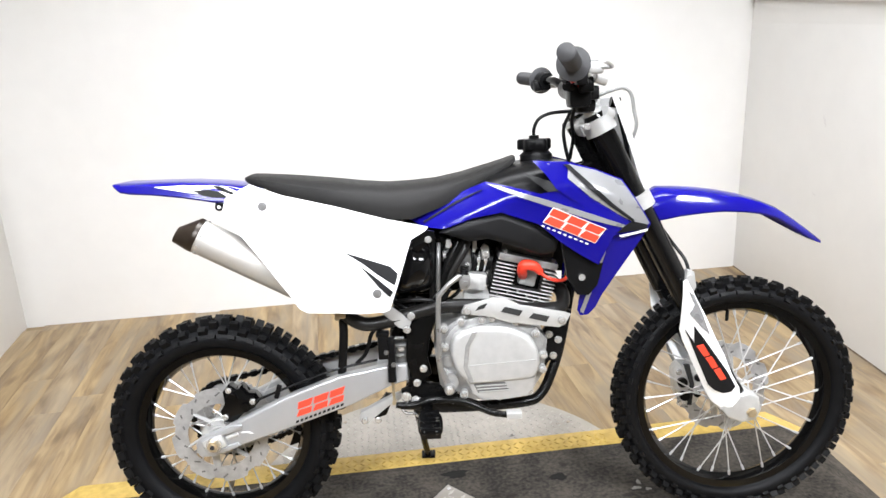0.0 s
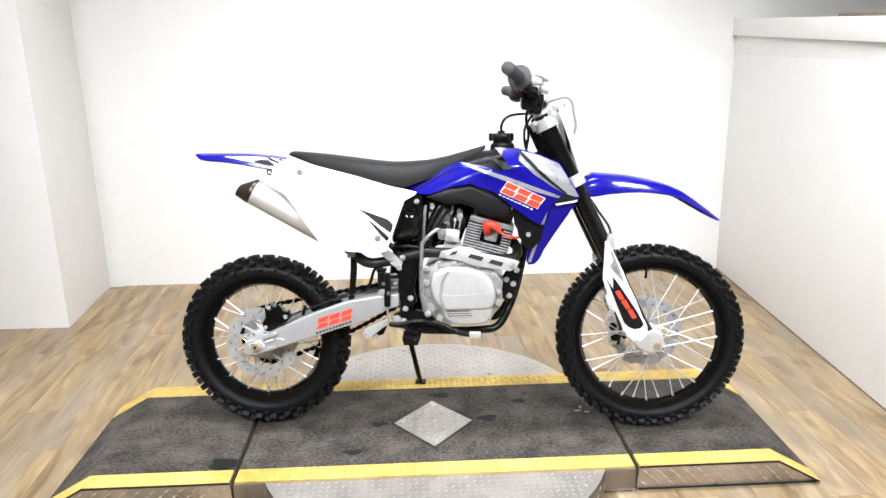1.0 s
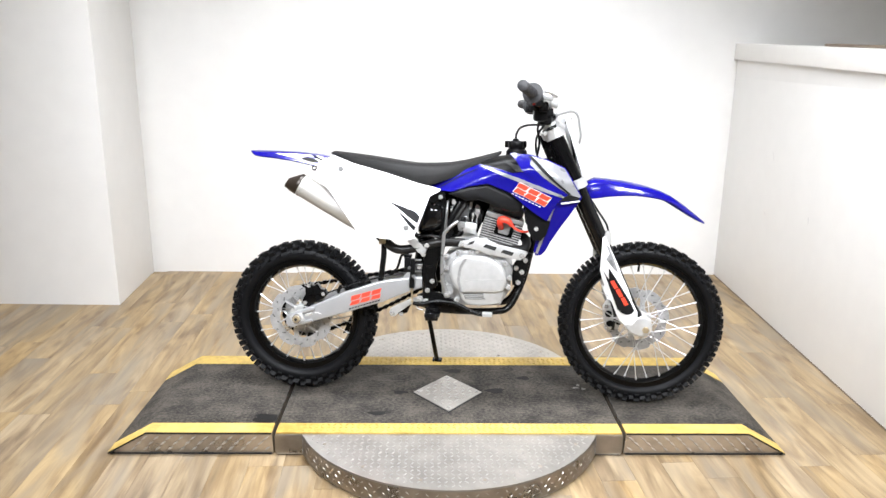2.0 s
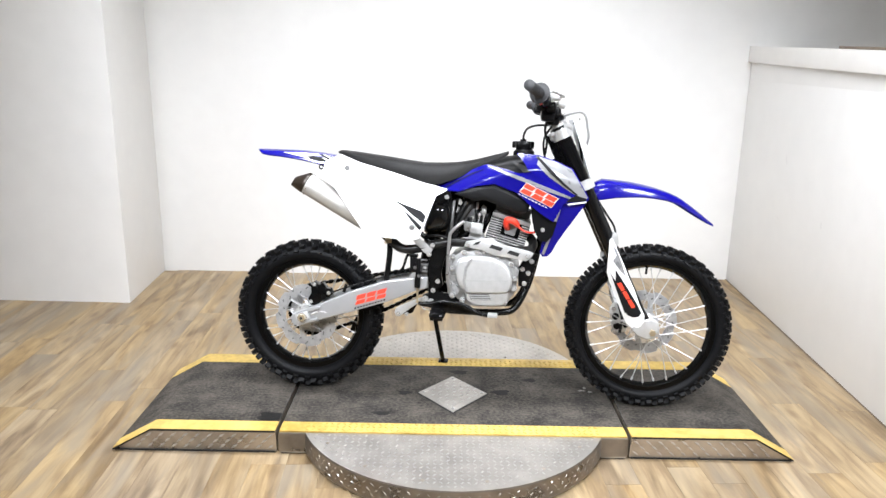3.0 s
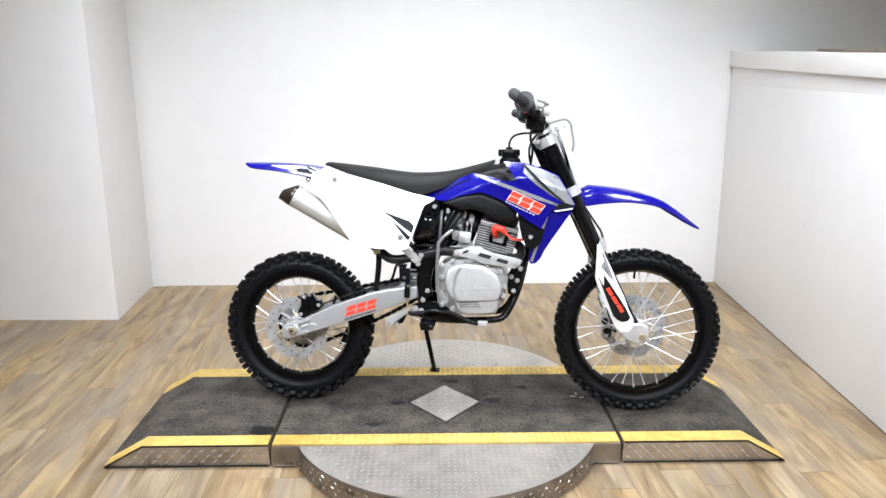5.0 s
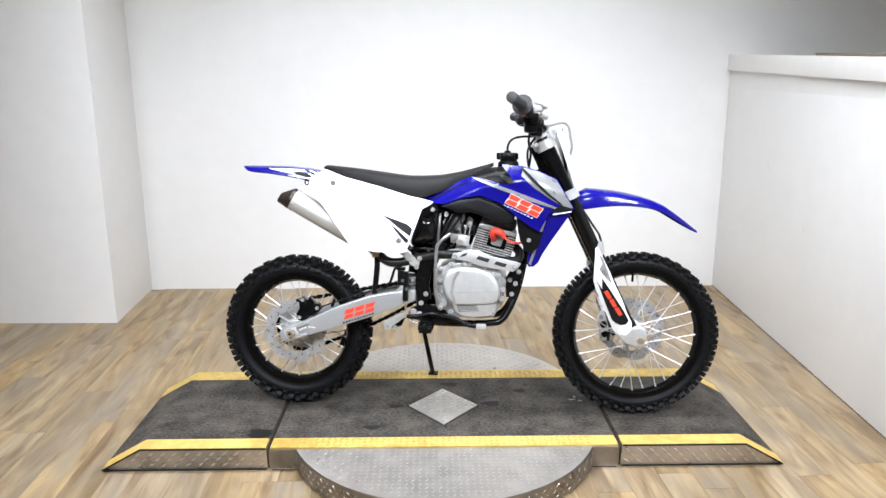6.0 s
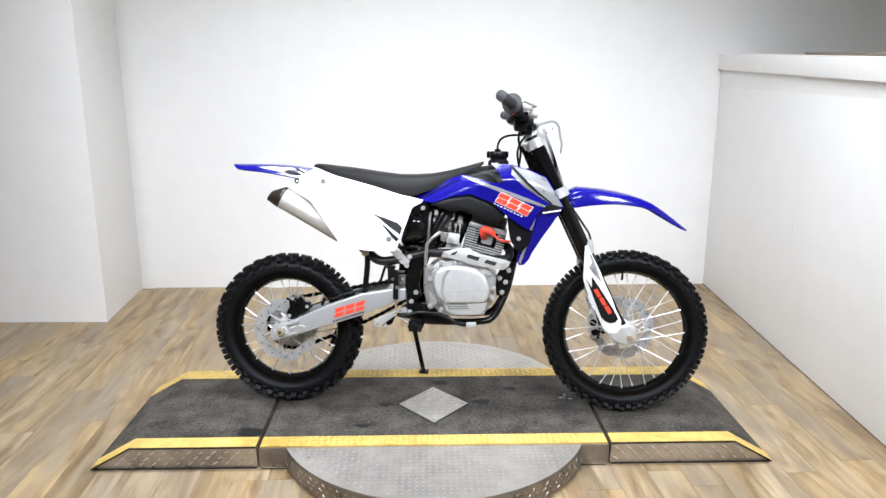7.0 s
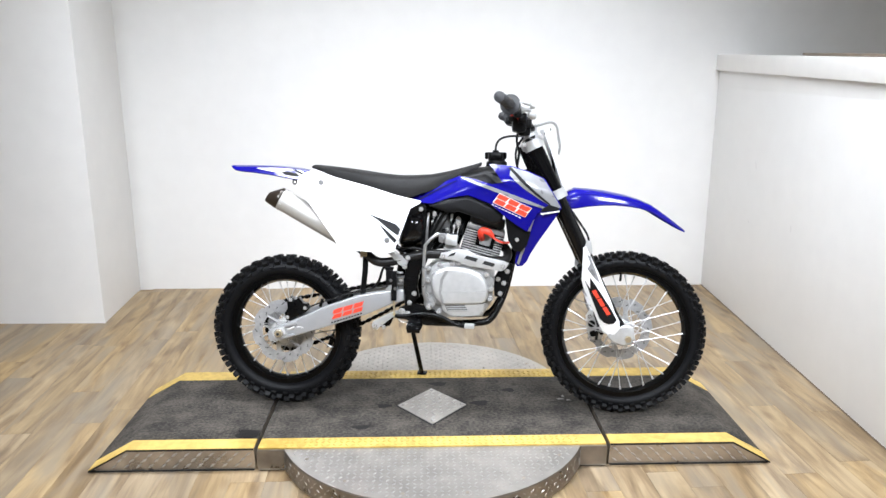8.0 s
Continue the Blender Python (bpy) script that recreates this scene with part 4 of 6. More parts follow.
loft(b, [(0.606, 0.428), (0.768, 0.431), (0.764, 0.405), (0.748, 0.384), (0.700, 0.378), (0.640, 0.378), (0.618, 0.396)], [(-0.112, 1.0), (-0.134, 1.0), (-0.140, 0.97), (-0.1425, 0.90)], 0)
part("lower_case", b, M_SIL, eng, "stepped lower part of the clutch case")
# dark sheet laid on the case paints the shade behind the ribs
b = bmesh.new()
slab(b, [(0.622, 0.420), (0.694, 0.422), (0.706, 0.399), (0.632, 0.397)], -0.1432, -0.138, 0.0008, 1)
part("case_recess", b, M_CARB, eng, "dark sheet for the shade in the ribbed recess")
for k in range(3):
    b = bmesh.new()
    slab(b, [(0.626 + 0.004 * k, 0.4155 - 0.007 * k), (0.696 + 0.004 * k, 0.4172 - 0.007 * k), (0.697 + 0.004 * k, 0.4142 - 0.007 * k), (0.627 + 0.004 * k, 0.4125 - 0.007 * k)], -0.1462, -0.140, 0.0006, 1)
    part("lower_rib", b, M_SIL, eng)
b = bmesh.new()
slab(b, [(0.612, 0.468), (0.766, 0.474), (0.766, 0.4755), (0.612, 0.4695)], -0.1552, -0.150, 0.0004, 1)
part("cover_line", b, M_CASTD, eng)
COVER_BOLTS = ((0.559, 0.550), (0.600, 0.566), (0.647, 0.569), (0.671, 0.572), (0.725, 0.560), (0.771, 0.530), (0.787, 0.478), (0.784, 0.443), (0.752, 0.392), (0.682, 0.383), (0.560, 0.507), (0.555, 0.452), (0.60, 0.392))
bolts("cover_bolt", COVER_BOLTS, -0.134, 0.0056, eng, -1, "bright flange bolt")
b = bmesh.new()
for x, z in COVER_BOLTS:
    rod(b, (x, -0.134, z), (x, -0.11, z), 0.010, 14, 0.002)
tagged(part("bolt_bosses", b, M_SIL, eng), kind="stuff")
# flange darker than the cover, for the shaded gap round it
b = bmesh.new()
slab(b, [(0.556, 0.446), (0.562, 0.530), (0.62, 0.571), (0.702, 0.576), (0.76, 0.552), (0.786, 0.509), (0.780, 0.45), (0.72, 0.416), (0.612, 0.414)], -0.128, -0.115, 0.003, 2, 4)
part("cover_flange", b, M_CASTD, eng, "cast cover flange, darkened for the gap shade")
b = bmesh.new()
for (x, z, r, y) in ((0.568, 0.429, 0.02, -0.148), (0.565, 0.475, 0.014, -0.135)):
    rod(b, (x, y + 0.03, z), (x, y, z), r, 20, 0.003)
part("shaft_boss", b, M_CASTD, eng)
# cylinder with cooling fins, leaning ahead
CYL = Matrix.Translation((0.757, 0, 0.655)) @ Matrix.Rotation(radians(14.5), 4, "Y")


def on_cylinder(name, fill, material, label="", m=None):
    tt = bmesh.new()
    fill(tt)
    ob = part(name, tt, material, eng, label)
    ob.matrix_basis = CYL @ (m or Matrix())
    return ob


# black barrel and dark fin bodies paint the shade between the bright edges
on_cylinder("cylinder", lambda q: box(q, (0, 0.005, -0.015), (0.09, 0.10, 0.12), 0.012), M_BLK, "cylinder barrel, black as the shade between the fins")


def fin_full(q):
    box(q, (0, 0, 0), (0.146, 0.160, 0.0026), 0.0008, None, 1)


def fin_split(q):
    box(q, (-0.049, 0, 0), (0.048, 0.160, 0.0026), 0.0008, None, 1)
    box(q, (0.0575, 0, 0), (0.031, 0.160, 0.0026), 0.0008, None, 1)
    box(q, (0.008, 0.03, 0), (0.07, 0.09, 0.0026), 0.0008, None, 1)


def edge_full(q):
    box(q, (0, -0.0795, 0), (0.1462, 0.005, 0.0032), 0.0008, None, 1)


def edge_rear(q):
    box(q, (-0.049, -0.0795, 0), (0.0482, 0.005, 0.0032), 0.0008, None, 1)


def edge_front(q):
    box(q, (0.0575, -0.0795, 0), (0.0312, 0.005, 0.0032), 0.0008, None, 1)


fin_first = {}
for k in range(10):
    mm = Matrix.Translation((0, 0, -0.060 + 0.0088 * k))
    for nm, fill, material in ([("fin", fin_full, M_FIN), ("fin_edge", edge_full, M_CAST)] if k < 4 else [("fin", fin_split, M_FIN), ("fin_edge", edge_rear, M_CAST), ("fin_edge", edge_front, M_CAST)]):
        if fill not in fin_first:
            fin_first[fill] = on_cylinder(nm, fill, material, "" if nm == "fin" else "fin edge, the lit copy of the cast metal", mm)
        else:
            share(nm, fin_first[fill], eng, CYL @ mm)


def head_fill(q):
    box(q, (0, -0.005, 0.0345), (0.142, 0.145, 0.018), 0.004)
    box(q, (0.008, -0.052, 0.002), (0.040, 0.045, 0.050), 0.006)
    for fx, fz in ((-0.032, -0.0465), (0.014, -0.0465), (0.046, -0.0465), (-0.055, -0.0554), (0.032, -0.0554), (-0.010, -0.0378)):
        box(q, (fx, -0.076, fz), (0.004, 0.008, 0.0088), 0.0008, None, 1)
    for fx in (-0.058, 0.058):
        rod(q, (fx, -0.066, 0.042), (fx, -0.066, 0.050), 0.007, 6)


on_cylinder("cylinder_head", head_fill, M_CASTD, "grey cast cylinder head")
on_cylinder("head_cover", lambda q: (box(q, (-0.002, 0.012, 0.062), (0.13, 0.10, 0.04), 0.01), box(q, (0, 0.012, 0.092), (0.085, 0.09, 0.03), 0.008)), M_CARB, "dark cast rocker cover")
b = bmesh.new()
tube(b, [(0.752, -0.07, 0.655), (0.748, -0.095, 0.672), (0.752, -0.105, 0.687), (0.775, -0.106, 0.683), (0.79, -0.103, 0.667)], [0.011, 0.012, 0.013, 0.012, 0.008], 12)
tube(b, [(0.788, -0.103, 0.668), (0.805, -0.103, 0.654), (0.83, -0.098, 0.645), (0.855, -0.08, 0.65), (0.87, -0.05, 0.70)], 0.0042, 8)
part("spark_plug_cap", b, M_REDR, eng, "red spark plug cap and lead")
b = bmesh.new()
rod(b, (0.682, -0.05, 0.69), (0.635, -0.046, 0.70), 0.024, 18, 0.003)
for q in (0.674, 0.658, 0.644):
    rod(b, (q, -0.05, 0.692), (q - 0.006, -0.05, 0.6933), 0.029, 18, 0.002)
part("intake_boot", b, M_BLK, eng, "black rubber intake bellows")
b = bmesh.new()
for q in (0.667, 0.651):
    rod(b, (q, -0.05, 0.6925), (q - 0.004, -0.05, 0.6932), 0.0295, 18, 0.001)
    box(b, (q - 0.002, -0.079, 0.70), (0.008, 0.008, 0.012), 0.001)
part("hose_clamp", b, M_CHR, eng, "bright hose clamps")
b = bmesh.new()
box(b, (0.612, -0.045, 0.700), (0.044, 0.055, 0.06), 0.010)
rod(b, (0.608, -0.045, 0.725), (0.603, -0.045, 0.772), 0.019, 16, 0.003)
rod(b, (0.603, -0.045, 0.765), (0.602, -0.045, 0.79), 0.013, 12, 0.002)
box(b, (0.610, -0.045, 0.660), (0.036, 0.042, 0.03), 0.008)
rod(b, (0.590, -0.04, 0.705), (0.572, -0.035, 0.706), 0.026, 18, 0.003)
carb = part("carburettor", b, M_CARB, bike, "small cast carburettor")
b = bmesh.new()
hexbolt(b, 0.604, 0.712, -0.073, 0.005)
hexbolt(b, 0.622, 0.688, -0.073, 0.005)
rod(b, (0.583, -0.066, 0.705), (0.578, -0.066, 0.7055), 0.012, 14, 0.001)
part("carb_screw", b, M_CHR, carb)
b = bmesh.new()
box(b, (0.640, -0.085, 0.652), (0.046, 0.034, 0.038), 0.005, Matrix.Rotation(radians(8), 4, "Y"))
part("starter_motor", b, M_CAST, bike, "pale silver starter solenoid box")
b = bmesh.new()
rod(b, (0.640, -0.08, 0.612), (0.640, -0.04, 0.612), 0.030, 24, 0.004)
part("starter_housing", b, M_CAST, eng, "cast starter housing")
b = bmesh.new()
slab(b, [(0.656, 0.700), (0.655, 0.730), (0.662, 0.738), (0.674, 0.730), (0.674, 0.704)], -0.085, -0.074, 0.003, 2)
mb = part("head_bracket", b, M_CASTD, eng, "cast head steady bracket")
b = bmesh.new()
hexbolt(b, 0.665, 0.713, -0.085, 0.006)
part("bracket_bolt", b, M_CHR, mb)
# kick starter
b = bmesh.new()
tube(b, [(0.562, -0.15, 0.420), (0.548, -0.158, 0.47), (0.546, -0.162, 0.53), (0.549, -0.162, 0.61), (0.552, -0.162, 0.640)], [0.0075, 0.0055, 0.005, 0.005, 0.0055], 10, flat=1.2)
tube(b, [(0.550, -0.162, 0.636), (0.573, -0.164, 0.662), (0.600, -0.160, 0.681)], [0.0058, 0.0055, 0.0065], 10)
rod(b, (0.566, -0.165, 0.416), (0.566, -0.135, 0.416), 0.012, 16, 0.003)
kl = part("kick_lever", b, M_LEVER, bike, "satin grey folding kick-start lever")
b = bmesh.new()
hexbolt(b, 0.566, 0.416, -0.165, 0.007)
part("lever_bolt", b, M_CHR, kl, "bright lever clamp bolt")
b = bmesh.new()
slab(b, [(0.598, 0.682), (0.624, 0.679), (0.624, 0.660), (0.614, 0.646), (0.600, 0.650)], -0.160, -0.144, 0.003, 2)
rod(b, (0.612, -0.166, 0.664), (0.612, -0.142, 0.664), 0.006, 12, 0.001)
part("lever_knuckle", b, M_LEVER, kl, "cast kick lever knuckle")
b = bmesh.new()
tube(b, [(0.611 + 0.004 * q / 60 + 0.009 * math.sin(q * 0.7), -0.100 + 0.009 * math.cos(q * 0.7), 0.655 + 0.036 * q / 60) for q in range(61)], 0.0022, 6, n=1)
part("coil_spring", b, M_BLK, bike, "dark coil spring")
b = bmesh.new()
tube(b, [(0.624, -0.090, 0.745), (0.612, -0.098, 0.721), (0.588, -0.101, 0.684), (0.559, -0.101, 0.635)], 0.0095, 12)
part("drain_tube", b, M_PIPE, bike, "satin black slanted tube")
b = bmesh.new()
tube(b, [(0.557, -0.10, 0.748), (0.555, -0.112, 0.71), (0.552, -0.114, 0.66), (0.551, -0.108, 0.622)], 0.0055, 10)
part("vent_tube", b, M_CARB, bike, "dark grey vent tube")
b = bmesh.new()
rod(b, (0.566, -0.06, 0.703), (0.578, -0.06, 0.703), 0.032, 20, 0.001)
rod(b, (0.571, -0.094, 0.690), (0.571, -0.094, 0.716), 0.004, 8)
part("tube_clamp", b, M_CHR, bike, "bright intake clamp")
b = bmesh.new()
slab(b, [(0.572, 0.738), (0.574, 0.757), (0.584, 0.757), (0.588, 0.744), (0.582, 0.736)], -0.112, -0.108, 0.001, 1)
part("cable_tab", b, M_CHR, bike, "bright cable tab")
b = bmesh.new()
slab(b, [(0.634, 0.720), (0.636, 0.745), (0.645, 0.746), (0.646, 0.730), (0.640, 0.718)], -0.086, -0.081, 0.001, 1)
part("cable_tab", b, M_CASTD, bike, "grey cable tab")

# exhaust
b = bmesh.new()
tube(b, [(0.825, -0.03, 0.63), (0.846, -0.06, 0.605), (0.832, -0.095, 0.580), (0.76, -0.108, 0.582), (0.66, -0.110, 0.596), (0.56, -0.110, 0.600), (0.50, -0.111, 0.590), (0.44, -0.112, 0.574), (0.39, -0.113, 0.567), (0.36, -0.114, 0.575), (0.33, -0.116, 0.60), (0.27, -0.12, 0.65)], 0.0165, 14)
exh = part("exhaust_pipe", b, M_PIPE, bike, "satin black exhaust header pipe")
b = bmesh.new()
slab(b, [(0.600, 0.590), (0.608, 0.609), (0.640, 0.616), (0.672, 0.624), (0.702, 0.622), (0.734, 0.604), (0.836, 0.582), (0.850, 0.576), (0.838, 0.556), (0.822, 0.547), (0.760, 0.556), (0.707, 0.564), (0.659, 0.581)], -0.148, -0.138, 0.003, 2)
part("heat_shield", b, M_SIL, exh, "slotted silver heat shield")
for (x0, z0, x1, z1) in ((0.632, 0.601, 0.653, 0.607), (0.690, 0.596, 0.732, 0.585), (0.754, 0.578, 0.793, 0.568)):
    b = bmesh.new()
    slab(b, [(x0, z0 - 0.005), (x0 + 0.01, z0 + 0.006), (x1 + 0.008, z1 + 0.006), (x1, z1 - 0.006)], -0.1495, -0.139, 0.0, 1)
    part("shield_slot", b, M_DARK, exh, "dark slot in the shield")
bolts("shield_bolt", ((0.614, 0.597), (0.828, 0.565)), -0.148, 0.0065, exh, -1, "bright shield bolt")


def muffler():
    """Oval can rising to the rear, with a dark tapered end."""
    ax = (Vector((0.268, -0.094, 0.648)), Vector((0.012, -0.122, 0.799)))
    d = (ax[1] - ax[0]).normalized()
    side = Vector((0, 1, 0))
    nrm = d.cross(side).normalized()
    sd = nrm.cross(d)

    def ring(bm, p, a, c, k=28):
        return [bm.verts.new(p + nrm * a * math.cos(2 * math.pi * j / k) + sd * c * math.sin(2 * math.pi * j / k)) for j in range(k)]

    b1 = bmesh.new()
    L = (ax[1] - ax[0]).length
    st = [(0.0, 0.030), (0.02, 0.038), (0.06, 0.0393), (L * 0.98, 0.0393), (L, 0.0385)]
    skin(b1, [ring(b1, ax[0] + d * s, r, r) for s, r in st])
    part("muffler", b1, M_MUF, exh, "tapered brushed silver muffler can")
    b1 = bmesh.new()
    p = ax[1]
    droop = Vector((-0.041, -0.004, 0.003))
    st = [(-0.2, 0.0405), (0.0, 0.0405), (0.04, 0.0398), (0.95, 0.0195), (1.0, 0.0178), (0.98, 0.0125), (0.85, 0.0115), (0.3, 0.011)]
    skin(b1, [ring(b1, p + (d * 0.05 if s < 0 else droop) * s, r, r) for s, r in st])
    part("muffler_tip", b1, M_BRN, exh, "dark bronze muffler end cap")
    b1 = bmesh.new()
    for k in range(10):
        a = 2 * math.pi * k / 10
        q = p - d * 0.018 + nrm * 0.040 * math.cos(a) + sd * 0.040 * math.sin(a)
        o = (nrm * math.cos(a) + sd * math.sin(a)) * 0.002
        rod(b1, q - o, q + o, 0.003, 8)
    part("rivet_ring", b1, M_CHR, exh)


muffler()
b = bmesh.new()
box(b, (0.325, -0.122, 0.60), (0.024, 0.03, 0.02), 0.003)
rod(b, (0.318, -0.14, 0.592), (0.318, -0.11, 0.592), 0.006, 8)
part("pipe_clamp", b, M_GOLD, exh, "brass-coloured pipe clamp")
b = bmesh.new()
tube(b, [(0.326, -0.10, 0.59), (0.325, -0.10, 0.54), (0.318, -0.095, 0.48), (0.312, -0.09, 0.43)], 0.0105, 10)
part("drain_hose", b, M_BLK, bike, "black rubber drain hose")

# frame
b = bmesh.new()
for s in (-1, 1):
    tube(b, [(0.935, s * 0.012, 0.86), (0.91, s * 0.015, 0.74), (0.878, s * 0.02, 0.63), (0.846, s * 0.03, 0.48), (0.82, s * 0.05, 0.41), (0.787, s * 0.07, 0.358), (0.74, s * 0.082, 0.345), (0.60, s * 0.085, 0.342), (0.52, s * 0.088, 0.352), (0.485, s * 0.09, 0.41)], 0.0125, 12)
    tube(b, [(0.485, s * 0.095, 0.41), (0.50, s * 0.098, 0.50), (0.535, s * 0.10, 0.59), (0.60, s * 0.09, 0.735), (0.68, s * 0.06, 0.82), (0.93, s * 0.02, 0.90)], 0.0155, 12)
    tube(b, [(0.60, s * 0.085, 0.74), (0.45, s * 0.085, 0.79), (0.25, s * 0.08, 0.85), (0.10, s * 0.07, 0.868)], 0.010, 10)
    tube(b, [(0.515, s * 0.095, 0.56), (0.40, s * 0.09, 0.66), (0.22, s * 0.08, 0.84)], 0.009, 10)
rod(b, (0.905, 0, 1.0), (0.985, 0, 0.83), 0.032, 20, 0.003)
fr = part("frame", b, M_FRAME, bike, "black painted tubular steel frame")
for s in (-1, 1):
    b = bmesh.new()
    slab(b, [(0.470, 0.509), (0.475, 0.551), (0.492, 0.577), (0.519, 0.602), (0.55, 0.643), (0.584, 0.642), (0.546, 0.576), (0.526, 0.527), (0.518, 0.479), (0.526, 0.44), (0.503, 0.416), (0.480, 0.430), (0.468, 0.474)], s * 0.085, s * 0.118, 0.006, 3)
    part("pivot_plate", b, M_FRAME, fr, "black cast swingarm pivot plate")
    b = bmesh.new()
    slab(b, [(0.452, 0.40), (0.493, 0.419), (0.547, 0.409), (0.609, 0.364), (0.592, 0.343), (0.502, 0.345), (0.458, 0.362)], s * 0.09, s * 0.115, 0.005, 2)
    part("peg_bracket", b, M_FRAME, fr, "black foot peg bracket")
    b = bmesh.new()
    slab(b, [(0.442, 0.515), (0.472, 0.515), (0.474, 0.425), (0.447, 0.428)], s * 0.07, s * 0.104, 0.004, 2)
    part("pivot_lug", b, M_CARB, fr, "dark cast pivot lug")
b = bmesh.new()
for x, z in ((0.486, 0.587), (0.475, 0.555)):
    rod(b, (x, -0.131, z), (x, -0.10, z), 0.0085, 14, 0.001)
tagged(part("bolt_bosses", b, M_FRAME, fr), kind="stuff")
bolts("pivot_bolt", ((0.486, 0.587), (0.475, 0.555)), -0.131, 0.0068, fr, -1, "bright hexagon bolt")
bolts("frame_bolt", ((0.508, 0.455), (0.491, 0.421)), -0.118, 0.0068, fr, -1, "bright hexagon bolt")
bolts("lug_bolt", ((0.458, 0.503), (0.458, 0.46)), -0.105, 0.006, fr, -1, "bright hexagon bolt")
bolts("mount_bolt", ((0.845, 0.535), (0.834, 0.491), (0.821, 0.452), (0.812, 0.505)), -0.062, 0.0070, fr, -1, "bright hexagon bolt")
b = bmesh.new()
slab(b, [(0.795, 0.505), (0.835, 0.575), (0.868, 0.56), (0.855, 0.50), (0.835, 0.435), (0.80, 0.44)], -0.062, -0.04, 0.004, 2)
part("engine_mount", b, M_BLK, fr, "black engine mounting plate")
b = bmesh.new()
slab(b, [(0.398, 0.618), (0.43, 0.618), (0.487, 0.575), (0.478, 0.55), (0.455, 0.56)], -0.128, -0.118, 0.003, 2)
part("plate_bracket", b, M_SIL, fr, "silver side bracket")
# linkage under the swingarm
b = bmesh.new()
slab(b, [(0.346, 0.325), (0.350, 0.34), (0.362, 0.347), (0.425, 0.378), (0.453, 0.387), (0.457, 0.374), (0.422, 0.356), (0.379, 0.323), (0.366, 0.310), (0.352, 0.311)], -0.09, -0.065, 0.005, 2)
rod(b, (0.365, -0.08, 0.405), (0.365, -0.04, 0.405), 0.016, 16, 0.003)
part("shock_link", b, M_SIL, bike, "silver suspension link arm")
b = bmesh.new()
slab(b, [(0.365, 0.315), (0.41, 0.37), (0.43, 0.365), (0.41, 0.32), (0.385, 0.312)], -0.06, -0.03, 0.004, 2)
rod(b, (0.44, 0.0, 0.42), (0.50, 0.0, 0.80), 0.028, 18, 0.003)
part("rear_shock", b, M_FRAME, bike, "black rear shock absorber")
bolts("link_bolt", ((0.360, 0.323), (0.392, 0.322)), -0.092, 0.006, bike, -1, "bright link bolt")
# rear master cylinder
b = bmesh.new()
box(b, (0.418, -0.125, 0.515), (0.024, 0.028, 0.055), 0.004)
box(b, (0.436, -0.125, 0.50), (0.018, 0.024, 0.075), 0.004)
rod(b, (0.434, -0.125, 0.47), (0.434, -0.125, 0.43), 0.010, 12, 0.002)
box(b, (0.418, -0.125, 0.547), (0.03, 0.032, 0.01), 0.003)
mc = part("master_cylinder", b, M_BLK, bike, "black rear brake master cylinder")
b = bmesh.new()
rod(b, (0.434, -0.125, 0.43), (0.436, -0.125, 0.372), 0.0035, 8)
rod(b, (0.436, -0.13, 0.378), (0.436, -0.118, 0.378), 0.006, 8)
part("push_rod", b, M_GOLD, mc)
# brake pedal, foot pegs, stand
b = bmesh.new()
tube(b, [(0.44, -0.13, 0.373), (0.48, -0.135, 0.372), (0.53, -0.14, 0.385), (0.60, -0.145, 0.378), (0.66, -0.15, 0.352), (0.70, -0.155, 0.345)], [0.007, 0.010, 0.009, 0.008, 0.008, 0.007], 10)
slab(b, [(0.505, 0.37), (0.52, 0.405), (0.575, 0.405), (0.64, 0.36), (0.63, 0.348), (0.54, 0.355)], -0.118, -0.108, 0.003, 2)
bp_ = part("brake_pedal", b, M_FRAME, bike, "black rear brake pedal")
b = bmesh.new()
box(b, (0.712, -0.158, 0.348), (0.035, 0.03, 0.014), 0.003)
part("pedal_tip", b, M_SIL, bp_, "silver pedal tip")
for s in (-1, 1):
    b = bmesh.new()
    rod(b, (0.512, s * 0.10, 0.362), (0.512, s * 0.16, 0.360), 0.013, 14, 0.002)
    for q in (-0.018, 0.018):
        tube(b, [(0.515, s * 0.15, 0.358), (0.517 + q, s * 0.17, 0.356), (0.519 + q, s * 0.235, 0.352), (0.519 + q * 0.5, s * 0.243, 0.352)], 0.0095, 10, 4)
        for k in range(5):
            box(b, (0.5175 + q, s * (0.172 + 0.014 * k), 0.366), (0.008, 0.007, 0.012), 0.0)
    for k in range(3):
        box(b, (0.518, s * (0.182 + 0.022 * k), 0.354), (0.034, 0.008, 0.014), 0.001)
    box(b, (0.519, s * 0.243, 0.35), (0.046, 0.012, 0.026), 0.004)
    part("foot_peg", b, M_GLOSS, bike, "black toothed steel foot peg")
b = bmesh.new()
tube(b, [(0.47, 0.085, 0.335), (0.475, 0.12, 0.27), (0.497, 0.285, 0.048)], 0.0095, 10, smooth=False)
box(b, (0.499, 0.293, 0.041), (0.04, 0.035, 0.007), 0.002, Matrix.Rotation(radians(LEANB), 4, "X"))
rod(b, (0.47, 0.06, 0.345), (0.47, 0.11, 0.345), 0.015, 12, 0.002)
part("kickstand", b, M_FRAME, bike, "black steel kickstand lowered to the deck")

# air box and side covers
b = bmesh.new()
rings = []
dome = [(0.448, 0.632), (0.456, 0.70), (0.474, 0.748), (0.500, 0.762), (0.532, 0.752), (0.550, 0.733), (0.554, 0.70), (0.549, 0.658), (0.53, 0.636), (0.49, 0.626)]
loop_pts = smooth_path([(x, 0, z) for x, z in dome], 4, True)
